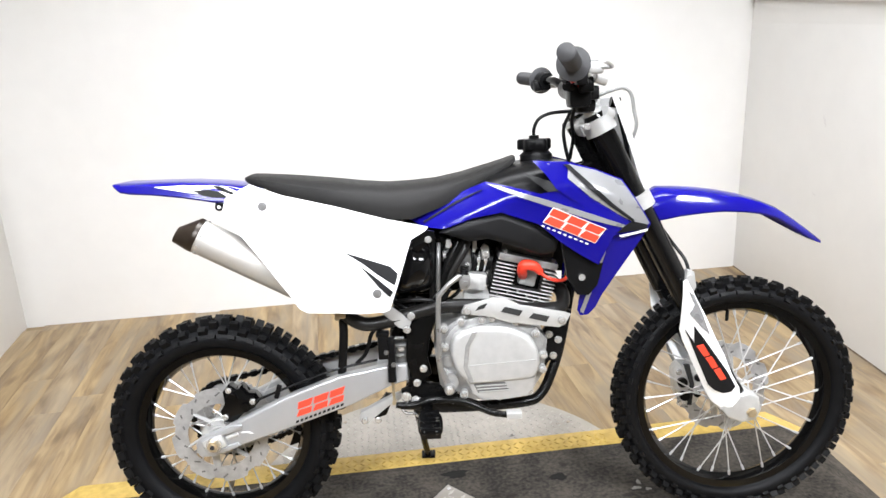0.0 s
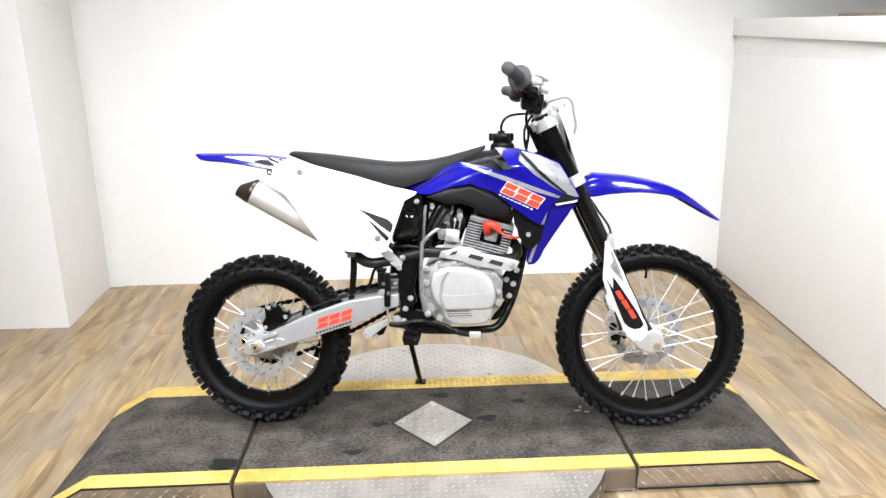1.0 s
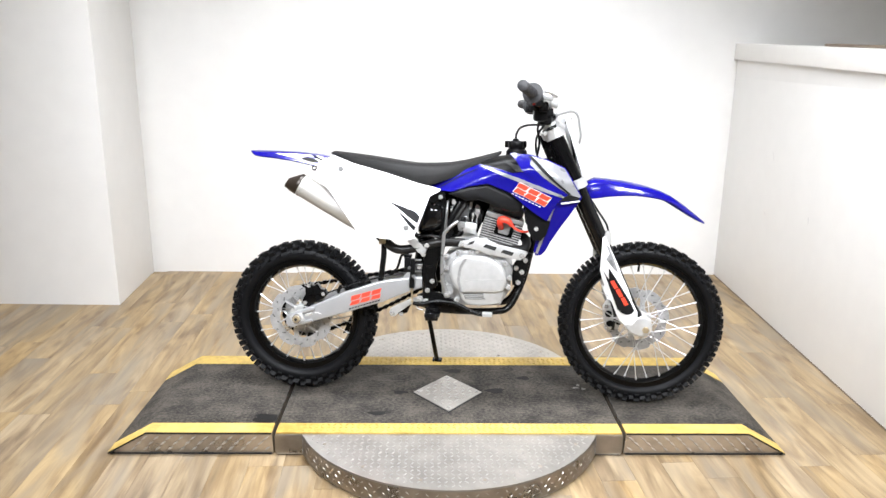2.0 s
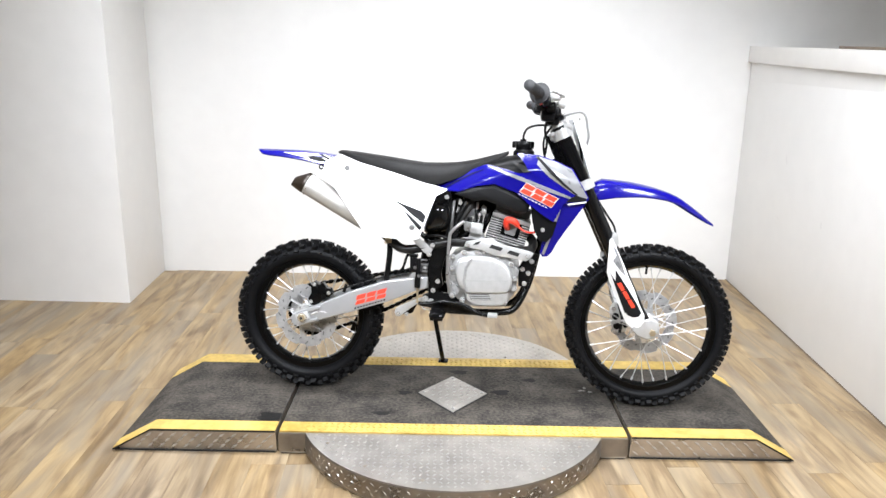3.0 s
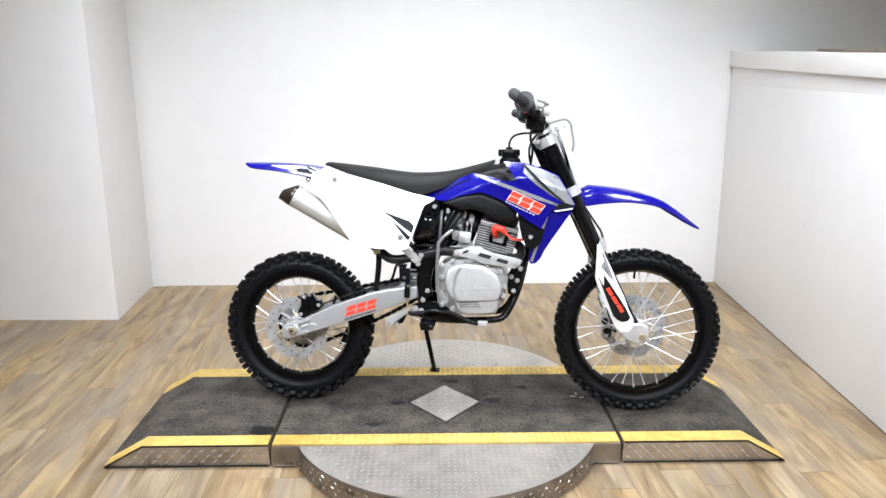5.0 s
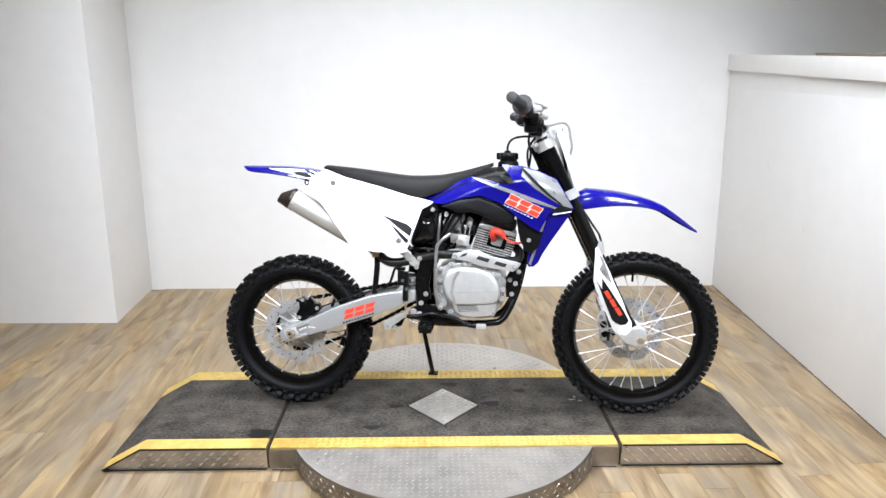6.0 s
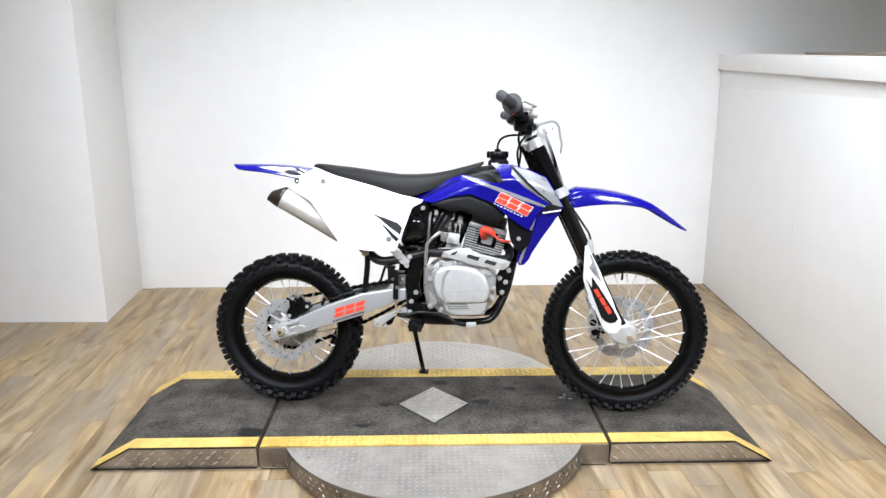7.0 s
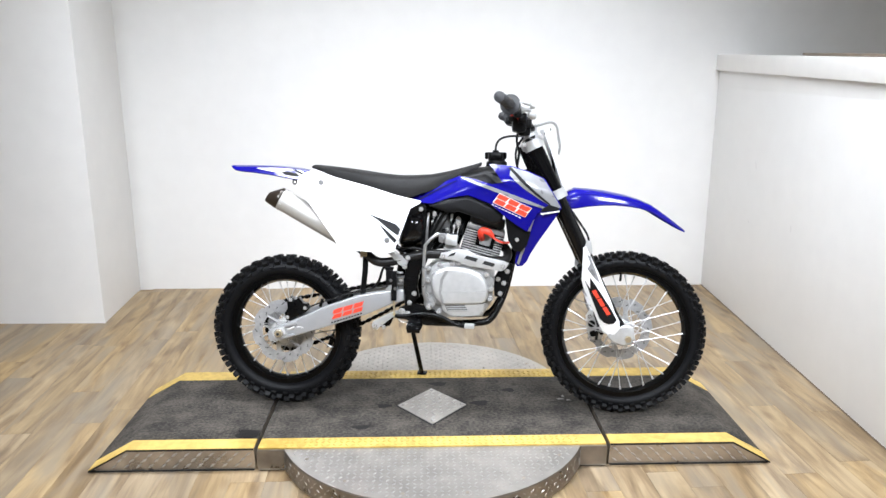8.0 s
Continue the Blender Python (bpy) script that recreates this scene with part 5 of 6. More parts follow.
for f, y in ((0.98, 0.06), (1.0, -0.075), (0.99, -0.085), (0.94, -0.098), (0.86, -0.114), (0.70, -0.129), (0.50, -0.139), (0.25, -0.145), (0.06, -0.147)):
    rings.append([b.verts.new((0.508 + (p.x - 0.508) * f, y, 0.70 + (p.z - 0.70) * f)) for p in loop_pts])
skin(b, rings)
part("air_box", b, M_GLOSS, bike, "glossy black rounded air box cover")
b = bmesh.new()
cov2 = [(0.56, 0.776), (0.626, 0.800), (0.698, 0.815), (0.771, 0.785), (0.83, 0.752), (0.82, 0.72), (0.786, 0.714), (0.73, 0.736), (0.668, 0.757), (0.627, 0.752)]
slab(b, cov2, -0.142, -0.10, 0.014, 3)
part("tank_lower_cover", b, M_COVER, bike, "matt black plastic cover under the tank")
b = bmesh.new()
slab(b, cov2, 0.10, 0.142, 0.014, 2)
part("tank_lower_cover", b, M_COVER, bike, "matt black plastic cover under the tank")

# tank
b = bmesh.new()
rings = []
for x, zt, zb, w in ((0.60, 0.872, 0.80, 0.085), (0.66, 0.89, 0.78, 0.11), (0.74, 0.915, 0.75, 0.125), (0.80, 0.925, 0.74, 0.128), (0.86, 0.918, 0.74, 0.122), (0.91, 0.90, 0.76, 0.10), (0.935, 0.88, 0.78, 0.08)):
    ring = []
    for k in range(24):
        a = 2 * math.pi * k / 24
        c, s = math.cos(a), math.sin(a)
        ex = 0.55
        yy = math.copysign(abs(c) ** ex, c) * w
        zz = (zt + zb) / 2 + math.copysign(abs(s) ** ex, s) * (zt - zb) / 2
        ring.append(b.verts.new((x, yy, zz)))
    rings.append(ring)
skin(b, rings)
tank = part("fuel_tank", b, M_BLK, bike, "matt black plastic fuel tank")
b = bmesh.new()
lathe(b, [(0.0, 0.915), (0.04, 0.915), (0.038, 0.934), (0.031, 0.94), (0.031, 0.948), (0.0, 0.948)], (0.80, 0, 0), "z", 32)
rings = []
for z, k in ((0.945, 0.93), (0.949, 1.0), (0.966, 1.0), (0.970, 0.93)):
    rings.append([b.verts.new((0.796 + k * (0.037 + 0.0035 * math.cos(6 * a)) * math.cos(a), k * (0.037 + 0.0035 * math.cos(6 * a)) * math.sin(a), z)) for a in [2 * math.pi * j / 60 for j in range(60)]])
skin(b, rings)
rod(b, (0.796, 0, 0.97), (0.796, 0, 0.978), 0.012, 16, 0.002)
part("filler_cap", b, M_BLK, tank, "black ribbed fuel filler cap")
b = bmesh.new()
tube(b, [(0.796, 0, 0.975), (0.797, -0.002, 0.995), (0.81, -0.004, 1.017), (0.84, -0.006, 1.028), (0.89, -0.01, 1.03)], 0.0042, 8)
part("breather_hose", b, M_BLK, tank, "black breather hose")


# body panels
def side_y(x, z):
    """How far the shroud stands out at (x, z): rounded over towards its top edge, tucked in below."""
    top = 0.806 + 0.43 * (x - 0.487) if x < 0.67 else min(0.925, 0.884 + 0.34 * (x - 0.67)) if x < 0.88 else 0.925 - 0.36 * (x - 0.88)
    w = 0.118 + 0.058 * min(1, max(0, (x - 0.5) / 0.4)) - 0.02 * min(1, max(0, (x - 0.93) / 0.1))
    w -= 0.95 * max(0, z - (top - 0.055)) ** 1.12
    w -= 0.16 * max(0, 0.79 - z)
    w += 0.0035 * math.exp(-((z - (0.862 - 0.36 * (x - 0.72))) / 0.02) ** 2)
    return w


shroud = [(0.487, 0.806), (0.536, 0.824), (0.611, 0.861), (0.669, 0.884), (0.725, 0.872), (0.786, 0.856), (0.832, 0.864), (0.812, 0.895), (0.788, 0.924),
          (0.85, 0.922), (0.908, 0.904), (0.969, 0.878), (1.03, 0.778), (1.021, 0.763), (0.944, 0.757), (0.911, 0.691), (0.87, 0.716), (0.828, 0.746), (0.779, 0.789), (0.70, 0.817), (0.635, 0.806), (0.573, 0.784), (0.532, 0.787)]
scoop = [(0.940, 0.765), (1.022, 0.765), (1.012, 0.745), (0.985, 0.703), (0.957, 0.660), (0.927, 0.610), (0.914, 0.580), (0.898, 0.562), (0.880, 0.560), (0.872, 0.574), (0.878, 0.63), (0.898, 0.70)]


def scoop_y(x, z):
    return 0.158 - 0.10 * max(0, x - 0.95) - 0.26 * max(0, 0.765 - z) - 0.7 * max(0, 0.935 - 0.5 * (0.765 - z) - x)


for s in (-1, 1):
    b = bmesh.new()
    panel(b, shroud, lambda x, z: s * side_y(x, z), 0.004, 0.013)
    sh = part("tank_shroud", b, M_BLUE, bike, "glossy royal blue plastic tank shroud with silver graphics")
    b = bmesh.new()
    panel(b, scoop, lambda x, z: s * scoop_y(x, z), 0.004, 0.014)
    part("scoop", b, M_BLUE, sh, "blue radiator scoop")
    b = bmesh.new()
    panel(b, [(0.832, 0.748), (0.911, 0.694), (0.925, 0.69), (0.912, 0.640), (0.892, 0.618), (0.866, 0.620), (0.845, 0.660)], lambda x, z: s * 0.142, 0.02, 0.03)
    part("lower_cover", b, M_BLK, sh, "black lower shroud cover")
    b = bmesh.new()
    rod(b, (0.876, s * 0.14, 0.661), (0.876, s * 0.149, 0.661), 0.0075, 16, 0.002)
    part("shroud_bolt", b, M_CHR, sh)
    dec = lambda o: (lambda x, z: s * (side_y(x, z) + o))
    b = bmesh.new()
    panel(b, [(0.852, 0.917), (0.908, 0.901), (0.966, 0.876), (1.026, 0.779), (1.010, 0.771), (0.955, 0.803), (0.89, 0.846), (0.845, 0.888)], dec(0.0026), 0.002, 0.0125)
    panel(b, [(0.672, 0.879), (0.70, 0.874), (0.80, 0.842), (0.90, 0.806), (0.985, 0.773), (0.97, 0.772), (0.89, 0.796), (0.79, 0.832), (0.71, 0.862)], dec(0.0026), 0.002, 0.0125)
    part("silver_graphic", b, M_GREYV, sh, "silver vinyl graphic")
    b = bmesh.new()
    panel(b, [(0.84, 0.916), (0.852, 0.916), (0.895, 0.872), (0.94, 0.829), (0.99, 0.789), (0.985, 0.786), (0.935, 0.822), (0.885, 0.866)], dec(0.0058), 0.0025, 0.0125)
    part("black_graphic", b, M_BLKV, sh, "black vinyl graphic")
    b = bmesh.new()
    panel(b, [(0.95, 0.762), (1.019, 0.767), (1.022, 0.776), (0.985, 0.787), (0.967, 0.778)], dec(0.0034), 0.0025, 0.0125)
    part("black_graphic", b, M_BLKV, sh, "black vinyl graphic")
    b = bmesh.new()
    panel(b, [(0.525, 0.80), (0.60, 0.842), (0.66, 0.868), (0.66, 0.866), (0.60, 0.838), (0.527, 0.797)], dec(0.0034), 0.0025, 0.0125)
    part("black_graphic", b, M_BLKV, sh, "black vinyl graphic")
    b = bmesh.new()
    panel(b, [(0.752, 0.902), (0.79, 0.888), (0.836, 0.872), (0.828, 0.862), (0.80, 0.860), (0.776, 0.880)], lambda x, z: s * (side_y(x, z) + 0.004), 0.006, 0.03)
    part("tank_spike", b, M_BLK, sh, "black moulded tank rib")
    b = bmesh.new()
    panel(b, [(0.774, 0.926), (0.797, 0.926), (0.822, 0.902), (0.846, 0.872), (0.872, 0.829), (0.846, 0.846), (0.818, 0.866), (0.802, 0.893)], dec(0.0052), 0.003, 0.0125)
    part("shroud_blade", b, M_BLUE, sh, "raised blue blade on the shroud")
    b = bmesh.new()
    rod(b, (0.808, s * 0.118, 0.915), (0.808, s * 0.131, 0.914), 0.006, 14, 0.001)
    part("shroud_bolt", b, M_CHR, sh)
    b = bmesh.new()
    panel(b, [(0.926, 0.735), (0.935, 0.735), (0.914, 0.655), (0.886, 0.566), (0.878, 0.572), (0.904, 0.655)], lambda x, z: s * (scoop_y(x, z) + 0.003), 0.002, 0.0125)
    part("scoop_edge", b, M_GREYV, sh, "silver line along the scoop edge")
    b = bmesh.new()
    panel(b, [(0.955, 0.757), (1.022, 0.767), (1.02, 0.762), (0.96, 0.752)], dec(0.0046), 0.002, 0.0125)
    part("silver_graphic", b, M_WHTV, sh)
    # maker's mark as plain slanted blocks
    b = bmesh.new()
    w = bmesh.new()
    for k in range(3):
        ox, oz = 0.790 + 0.0382 * k, 0.7935 - 0.0172 * k
        def at_(p, q):
            return (ox + p * 0.0365 + q * 0.0215, oz - p * 0.0165 + q * 0.0305)
        panel(w, [at_(-0.035, -0.045), at_(0.985, -0.045), at_(0.985, 1.045), at_(-0.035, 1.045)], dec(0.0032), 0.002, 0.0125)
        panel(b, [at_(0, 0), at_(0.95, 0), at_(0.95, 0.47), at_(0.1, 0.47)], dec(0.0046), 0.0025, 0.0125)
        panel(b, [at_(0, 0.53), at_(0.85, 0.53), at_(0.95, 1), at_(0, 1)], dec(0.0046), 0.0025, 0.0125)
    part("logo_backing", w, M_WHTV, sh)
    part("logo_mark", b, M_RED, sh, "red maker mark as plain blocks")
    b = bmesh.new()
    for k in range(9):
        ox, oz = 0.785 + 0.0118 * k, 0.783 - 0.0053 * k
        panel(b, [(ox, oz + 0.001), (ox + 0.0065, oz - 0.0019), (ox + 0.0082, oz + 0.0013), (ox + 0.0017, oz + 0.0042)], dec(0.0022), 0.001, 0.05)
    part("logo_line", b, M_WHTV, sh)

# seat
b = bmesh.new()
rings = []
SEAT = ((0.112, 0.914, 0.908, 0.03), (0.125, 0.919, 0.902, 0.055), (0.16, 0.916, 0.892, 0.075), (0.23, 0.909, 0.866, 0.09), (0.31, 0.899, 0.846, 0.10), (0.38, 0.889, 0.826, 0.108), (0.44, 0.883, 0.809, 0.112), (0.50, 0.884, 0.807, 0.112), (0.56, 0.888, 0.828, 0.105), (0.62, 0.899, 0.853, 0.095), (0.68, 0.915, 0.882, 0.075), (0.72, 0.926, 0.903, 0.06), (0.745, 0.934, 0.922, 0.045))
for x, zt, zb, w in SEAT:
    ring = []
    for yy, f in ((-1.0, 0.0), (-1.02, 0.35), (-0.97, 0.68), (-0.80, 0.90), (-0.5, 0.98), (0, 1.0), (0.5, 0.98), (0.80, 0.90), (0.97, 0.68), (1.02, 0.35), (1.0, 0.0), (0.5, -0.05), (0, -0.05), (-0.5, -0.05)):
        ring.append(b.verts.new((x, yy * w, zb + (zt - zb) * f)))
    rings.append(ring)
skin(b, rings)
part("seat", b, M_SEAT, bike, "long black textured vinyl seat")

# rear fender
b = bmesh.new()
rings = []
for x, z, dz, w in ((-0.184, 0.914, 0.002, 0.060), (-0.176, 0.9145, 0.008, 0.067), (-0.164, 0.9145, 0.016, 0.074), (-0.14, 0.914, 0.020, 0.077), (-0.09, 0.914, 0.024, 0.078), (-0.02, 0.912, 0.031, 0.085), (0.05, 0.906, 0.038, 0.09), (0.13, 0.895, 0.036, 0.09)):
    top = [(-1.0, -1.0), (-0.93, -0.35), (-0.75, -0.06), (-0.4, 0.0), (0, 0.05), (0.4, 0.0), (0.75, -0.06), (0.93, -0.35), (1.0, -1.0)]
    ring = [b.verts.new((x, u * w, z + v * dz)) for u, v in top] + [b.verts.new((x, u * w * 0.96, z + v * dz - 0.004)) for u, v in reversed(top)]
    rings.append(ring)
skin(b, rings)
rfd = part("rear_fender", b, M_BLUE, bike, "blue plastic rear fender with white and black graphics")


RF_RINGS = ((-0.184, 0.914, 0.002, 0.060), (-0.164, 0.9145, 0.016, 0.074), (-0.14, 0.914, 0.020, 0.077), (-0.09, 0.914, 0.024, 0.078), (-0.02, 0.912, 0.031, 0.085), (0.05, 0.906, 0.038, 0.09), (0.13, 0.895, 0.036, 0.09))
RF_CROWN = ((-1.0, 1.0), (-0.35, 0.93), (-0.06, 0.75), (0.0, 0.40), (0.05, 0.0))


def between(table, q):
    """The row of a table at q, straight between its neighbours."""
    for r0, r1 in zip(table, table[1:]):
        if q <= r1[0]:
            break
    f = min(1.0, max(0.0, (q - r0[0]) / (r1[0] - r0[0])))
    return [p0 + (p1 - p0) * f for p0, p1 in zip(r0, r1)]


def fender_y(x, z):
    _, zc, dz, w = between(RF_RINGS, x)
    return w * between(RF_CROWN, (z - zc) / dz)[1] + 0.0022


for s in (-1, 1):
    for nm, material, lift, outlines in (
            ("white_graphic", M_WHTV, 0.0, [[(-0.085, 0.9045), (-0.02, 0.9055), (0.05, 0.902), (0.09, 0.897), (0.122, 0.890), (0.100, 0.874), (0.055, 0.880), (-0.01, 0.890)]]),
            ("black_graphic", M_BLKV, 0.001, [[(0.005, 0.893), (0.040, 0.894), (0.066, 0.888), (0.086, 0.875), (0.050, 0.877), (0.028, 0.882)], [(0.046, 0.9015), (0.063, 0.9005), (0.109, 0.880), (0.103, 0.876)]]),
            ("blue_graphic", M_BLUE, 0.001, [[(0.078, 0.898), (0.090, 0.8965), (0.119, 0.889), (0.113, 0.884)]])):
        for ol in outlines:
            b = bmesh.new()
            panel(b, ol, lambda x, z: s * (fender_y(x, z) + lift), 0.002, 0.012)
            part(nm, b, material, rfd)
b = bmesh.new()
for x, z, r in ((0.066, 0.855, 0.0095), (0.110, 0.846, 0.005), (0.121, 0.845, 0.0045)):
    rod(b, (x, -0.10, z), (x, -0.06, z), r, 14, 0.001)
    rod(b, (x, 0.06, z), (x, 0.10, z), r, 14, 0.001)
box(b, (0.09, 0, 0.862), (0.08, 0.15, 0.01), 0.003)
fm = part("fender_mount", b, M_BLK, bike, "black fender mounting lugs")
for s in (-1, 1):
    b = bmesh.new()
    rod(b, (0.066, s * 0.0995, 0.855), (0.066, s * 0.1012, 0.855), 0.0042, 12)
    part("lug_bush", b, M_WHITE, fm, "white bush in the lug")

# side number plates
plate = [(0.080, 0.844), (0.088, 0.876), (0.143, 0.904), (0.216, 0.876), (0.340, 0.844), (0.451, 0.811), (0.491, 0.803), (0.535, 0.793), (0.528, 0.784), (0.496, 0.767), (0.477, 0.713), (0.456, 0.653), (0.442, 0.616), (0.429, 0.611), (0.379, 0.610), (0.329, 0.614), (0.260, 0.618), (0.242, 0.629), (0.226, 0.657), (0.161, 0.743)]


def plate_y(x, z):
    return 0.128 + 0.05 * min(1, max(0, (0.86 - z) / 0.2)) - 0.12 * max(0, z - 0.86)


for s in (-1, 1):
    b = bmesh.new()
    panel(b, plate, lambda x, z: s * plate_y(x, z), 0.004, 0.024)
    pp = part("side_plate", b, M_WHITE, bike, "white plastic side number plate with black flash")
    b = bmesh.new()
    panel(b, [(0.346, 0.747), (0.404, 0.727), (0.447, 0.712), (0.464, 0.695), (0.456, 0.670), (0.418, 0.696), (0.385, 0.722)], lambda x, z: s * (plate_y(x, z) + 0.0012), 0.001, 0.02)
    panel(b, [(0.381, 0.716), (0.411, 0.693), (0.452, 0.657), (0.444, 0.645), (0.422, 0.667)], lambda x, z: s * (plate_y(x, z) + 0.0024), 0.001, 0.02)
    part("black_flash", b, M_BLKV, pp, "black vinyl flash")
    for x, z in ((0.170, 0.855), (0.416, 0.655)):
        b = bmesh.new()
        y = s * plate_y(x, z)
        rod(b, (x, y - s * 0.002, z), (x, y + s * 0.003, z), 0.010, 18, 0.001)
        rod(b, (x, y + s * 0.003, z), (x, y + s * 0.0045, z), 0.006, 6)
        part("plate_bolt", b, M_BOLTG, pp, "bright button bolt")

# fork
FK0, FK1 = Vector((0.917, 0, 1.022)), Vector((1.262, 0, 0.315))
FD = (FK1 - FK0).normalized()
for s in (-1, 1):
    yv = Vector((0, s * 0.095, 0))
    b = bmesh.new()
    L = (FK1 - FK0).length
    st = [(0.0, 0.024), (0.012, 0.0275), (0.10, 0.0275), (0.30, 0.0275), (0.31, 0.0265), (0.50, 0.0265), (0.505, 0.0225), (0.72, 0.0225), (0.74, 0.026), (L, 0.026)]
    rings = []
    n1 = Vector((0, 1, 0))
    n2 = FD.cross(n1)
    for q, r in st:
        rings.append([b.verts.new(FK0 + yv + FD * q + (n1 * math.cos(2 * math.pi * j / 24) + n2 * math.sin(2 * math.pi * j / 24)) * r) for j in range(24)])
    skin(b, rings)
    leg = part("fork_leg", b, M_GLOSS, bike, "black telescopic fork leg")
    b = bmesh.new()
    p = FK0 + yv
    rod(b, p - FD * 0.012, p + FD * 0.004, 0.02, 20, 0.003)
    rod(b, p - FD * 0.018, p - FD * 0.01, 0.009, 6)
    part("fork_cap", b, M_SIL, leg, "silver fork cap")
    # wrap-round white guard
    b = bmesh.new()
    g = [(1.1115, 0.636), (1.12, 0.640), (1.128, 0.624), (1.145, 0.59), (1.166, 0.549), (1.186, 0.503), (1.21, 0.455), (1.229, 0.406), (1.247, 0.372), (1.248, 0.347), (1.232, 0.324), (1.21, 0.319), (1.192, 0.331), (1.178, 0.356), (1.143, 0.434), (1.119, 0.488), (1.1105, 0.516), (1.1105, 0.568)]
    def guard_y(x, z, s=s):
        q = Vector((x, 0, z)) - FK0
        off = (q - FD * q.dot(FD)).length
        return s * (0.100 + 0.034 * (1 - min(1.0, (off / 0.062) ** 2)))
    panel(b, g, guard_y, 0.004, 0.009)
    part("fork_guard", b, M_WHITE, leg, "white plastic fork guard with black and red graphic")
    b = bmesh.new()
    panel(b, [(1.119, 0.520), (1.129, 0.499), (1.153, 0.439), (1.179, 0.377), (1.193, 0.365), (1.209, 0.360), (1.227, 0.365), (1.236, 0.378), (1.217, 0.414), (1.189, 0.456), (1.161, 0.497), (1.138, 0.529), (1.141, 0.487)], lambda x, z: guard_y(x, z) + s * 0.0028, 0.002, 0.009)
    part("guard_graphic", b, M_BLKV, leg, "black guard graphic")
    b = bmesh.new()
    for k in range(3):
        ox, oz = 1.146 + 0.0195 * k, 0.479 - 0.0295 * k
        panel(b, [(ox, oz), (ox + 0.0165, oz - 0.026), (ox + 0.0285, oz - 0.021), (ox + 0.013, oz + 0.006)], lambda x, z: guard_y(x, z) + s * 0.0042, 0.002, 0.009)
    part("guard_mark", b, M_RED, leg, "red maker mark as plain blocks")
    b = bmesh.new()
    panel(b, [(1.124, 0.613), (1.136, 0.604), (1.156, 0.557), (1.174, 0.508), (1.153, 0.528), (1.127, 0.56), (1.138, 0.58)], lambda x, z: guard_y(x, z) + s * 0.0028, 0.002, 0.009)
    part("guard_silver", b, M_GREYV, leg)
    b = bmesh.new()
    slab(b, [(1.208, 0.316), (1.232, 0.345), (1.256, 0.352), (1.275, 0.356), (1.299, 0.342), (1.306, 0.312), (1.293, 0.285), (1.258, 0.280), (1.225, 0.294)], s * 0.07, s * 0.124, 0.007, 3)
    part("axle_lug", b, M_SIL, leg, "cast silver axle lug")
b = bmesh.new()
rod(b, (XW, -0.132, ZW), (XW, 0.132, ZW), 0.010, 16, 0.001)
rod(b, (XW, -0.122, ZW), (XW, -0.129, ZW), 0.0125, 6, 0.001)
part("front_axle", b, M_GOLD, bike, "plated front axle")
for q, h, nm in ((0.028, 0.034, "upper_triple_clamp"), (0.225, 0.034, "lower_triple_clamp")):
    b = bmesh.new()
    for s in (-1, 1):
        p = FK0 + Vector((0, s * 0.095, 0)) + FD * q
        rod(b, p - FD * h / 2, p + FD * h / 2, 0.036, 28, 0.004)
    c = FK0 + FD * q - Vector((0.012, 0, 0))
    box(b, c, (0.06, 0.19, 0.03), 0.006, Matrix.Rotation(-math.atan2(FD.x, -FD.z), 4, "Y"))
    part(nm, b, M_SIL, bike, "silver fork clamp")
b = bmesh.new()
slab(b, [(1.115, 0.625), (1.125, 0.66), (1.14, 0.655), (1.145, 0.62), (1.135, 0.60)], -0.125, -0.10, 0.003, 2)
rod(b, (1.13, -0.128, 0.64), (1.13, -0.10, 0.64), 0.009, 12, 0.001)
part("guard_bracket", b, M_SIL, bike, "silver guard bracket")
b = bmesh.new()
tube(b, [(1.045, -0.06, 0.80), (1.076, -0.07, 0.758), (1.105, -0.075, 0.715), (1.128, -0.09, 0.68), (1.136, -0.10, 0.65)], 0.004, 8)
part("fork_cable", b, M_BLK, bike, "black brake cable")

# front number plate
b = bmesh.new()
rings = []
for q in range(9):
    f = q / 8
    x, z = 0.966 + 0.078 * f, 1.058 - 0.216 * f
    w = 0.092 + 0.012 * math.sin(math.pi * f) - 0.03 * f
    ring = []
    for k in range(13):
        u = -1 + k / 6
        ring.append(b.verts.new((x + 0.026 * (1 - u * u), u * w, z + 0.004 * (1 - u * u))))
    for k in range(12, -1, -1):
        u = -1 + k / 6
        ring.append(b.verts.new((x - 0.005 + 0.026 * (1 - u * u), u * w * 0.98, z)))
    rings.append(ring)
skin(b, rings)
part("number_plate", b, M_WHITE, bike, "blank white front number plate")

# front fender
b = bmesh.new()
rings = []
for x, z, dz, w in ((1.05, 0.822, 0.05, 0.05), (1.085, 0.84, 0.068, 0.062), (1.13, 0.838, 0.058, 0.068), (1.186, 0.833, 0.048, 0.07), (1.23, 0.826, 0.040, 0.07), (1.276, 0.816, 0.034, 0.068), (1.32, 0.803, 0.028, 0.063), (1.36, 0.786, 0.024, 0.056), (1.40, 0.760, 0.022, 0.047), (1.445, 0.727, 0.016, 0.034), (1.475, 0.704, 0.009, 0.02), (1.492, 0.691, 0.003, 0.007)):
    top = [(-1.0, -1.0), (-0.96, -0.55), (-0.85, -0.22), (-0.6, -0.06), (-0.25, 0.02), (0, 0.06), (0.25, 0.02), (0.6, -0.06), (0.85, -0.22), (0.96, -0.55), (1.0, -1.0)]
    ring = [b.verts.new((x, u * w, z + v * dz)) for u, v in top] + [b.verts.new((x, u * w * 0.95, z + v * dz - 0.004)) for u, v in reversed(top)]
    rings.append(ring)
skin(b, rings)
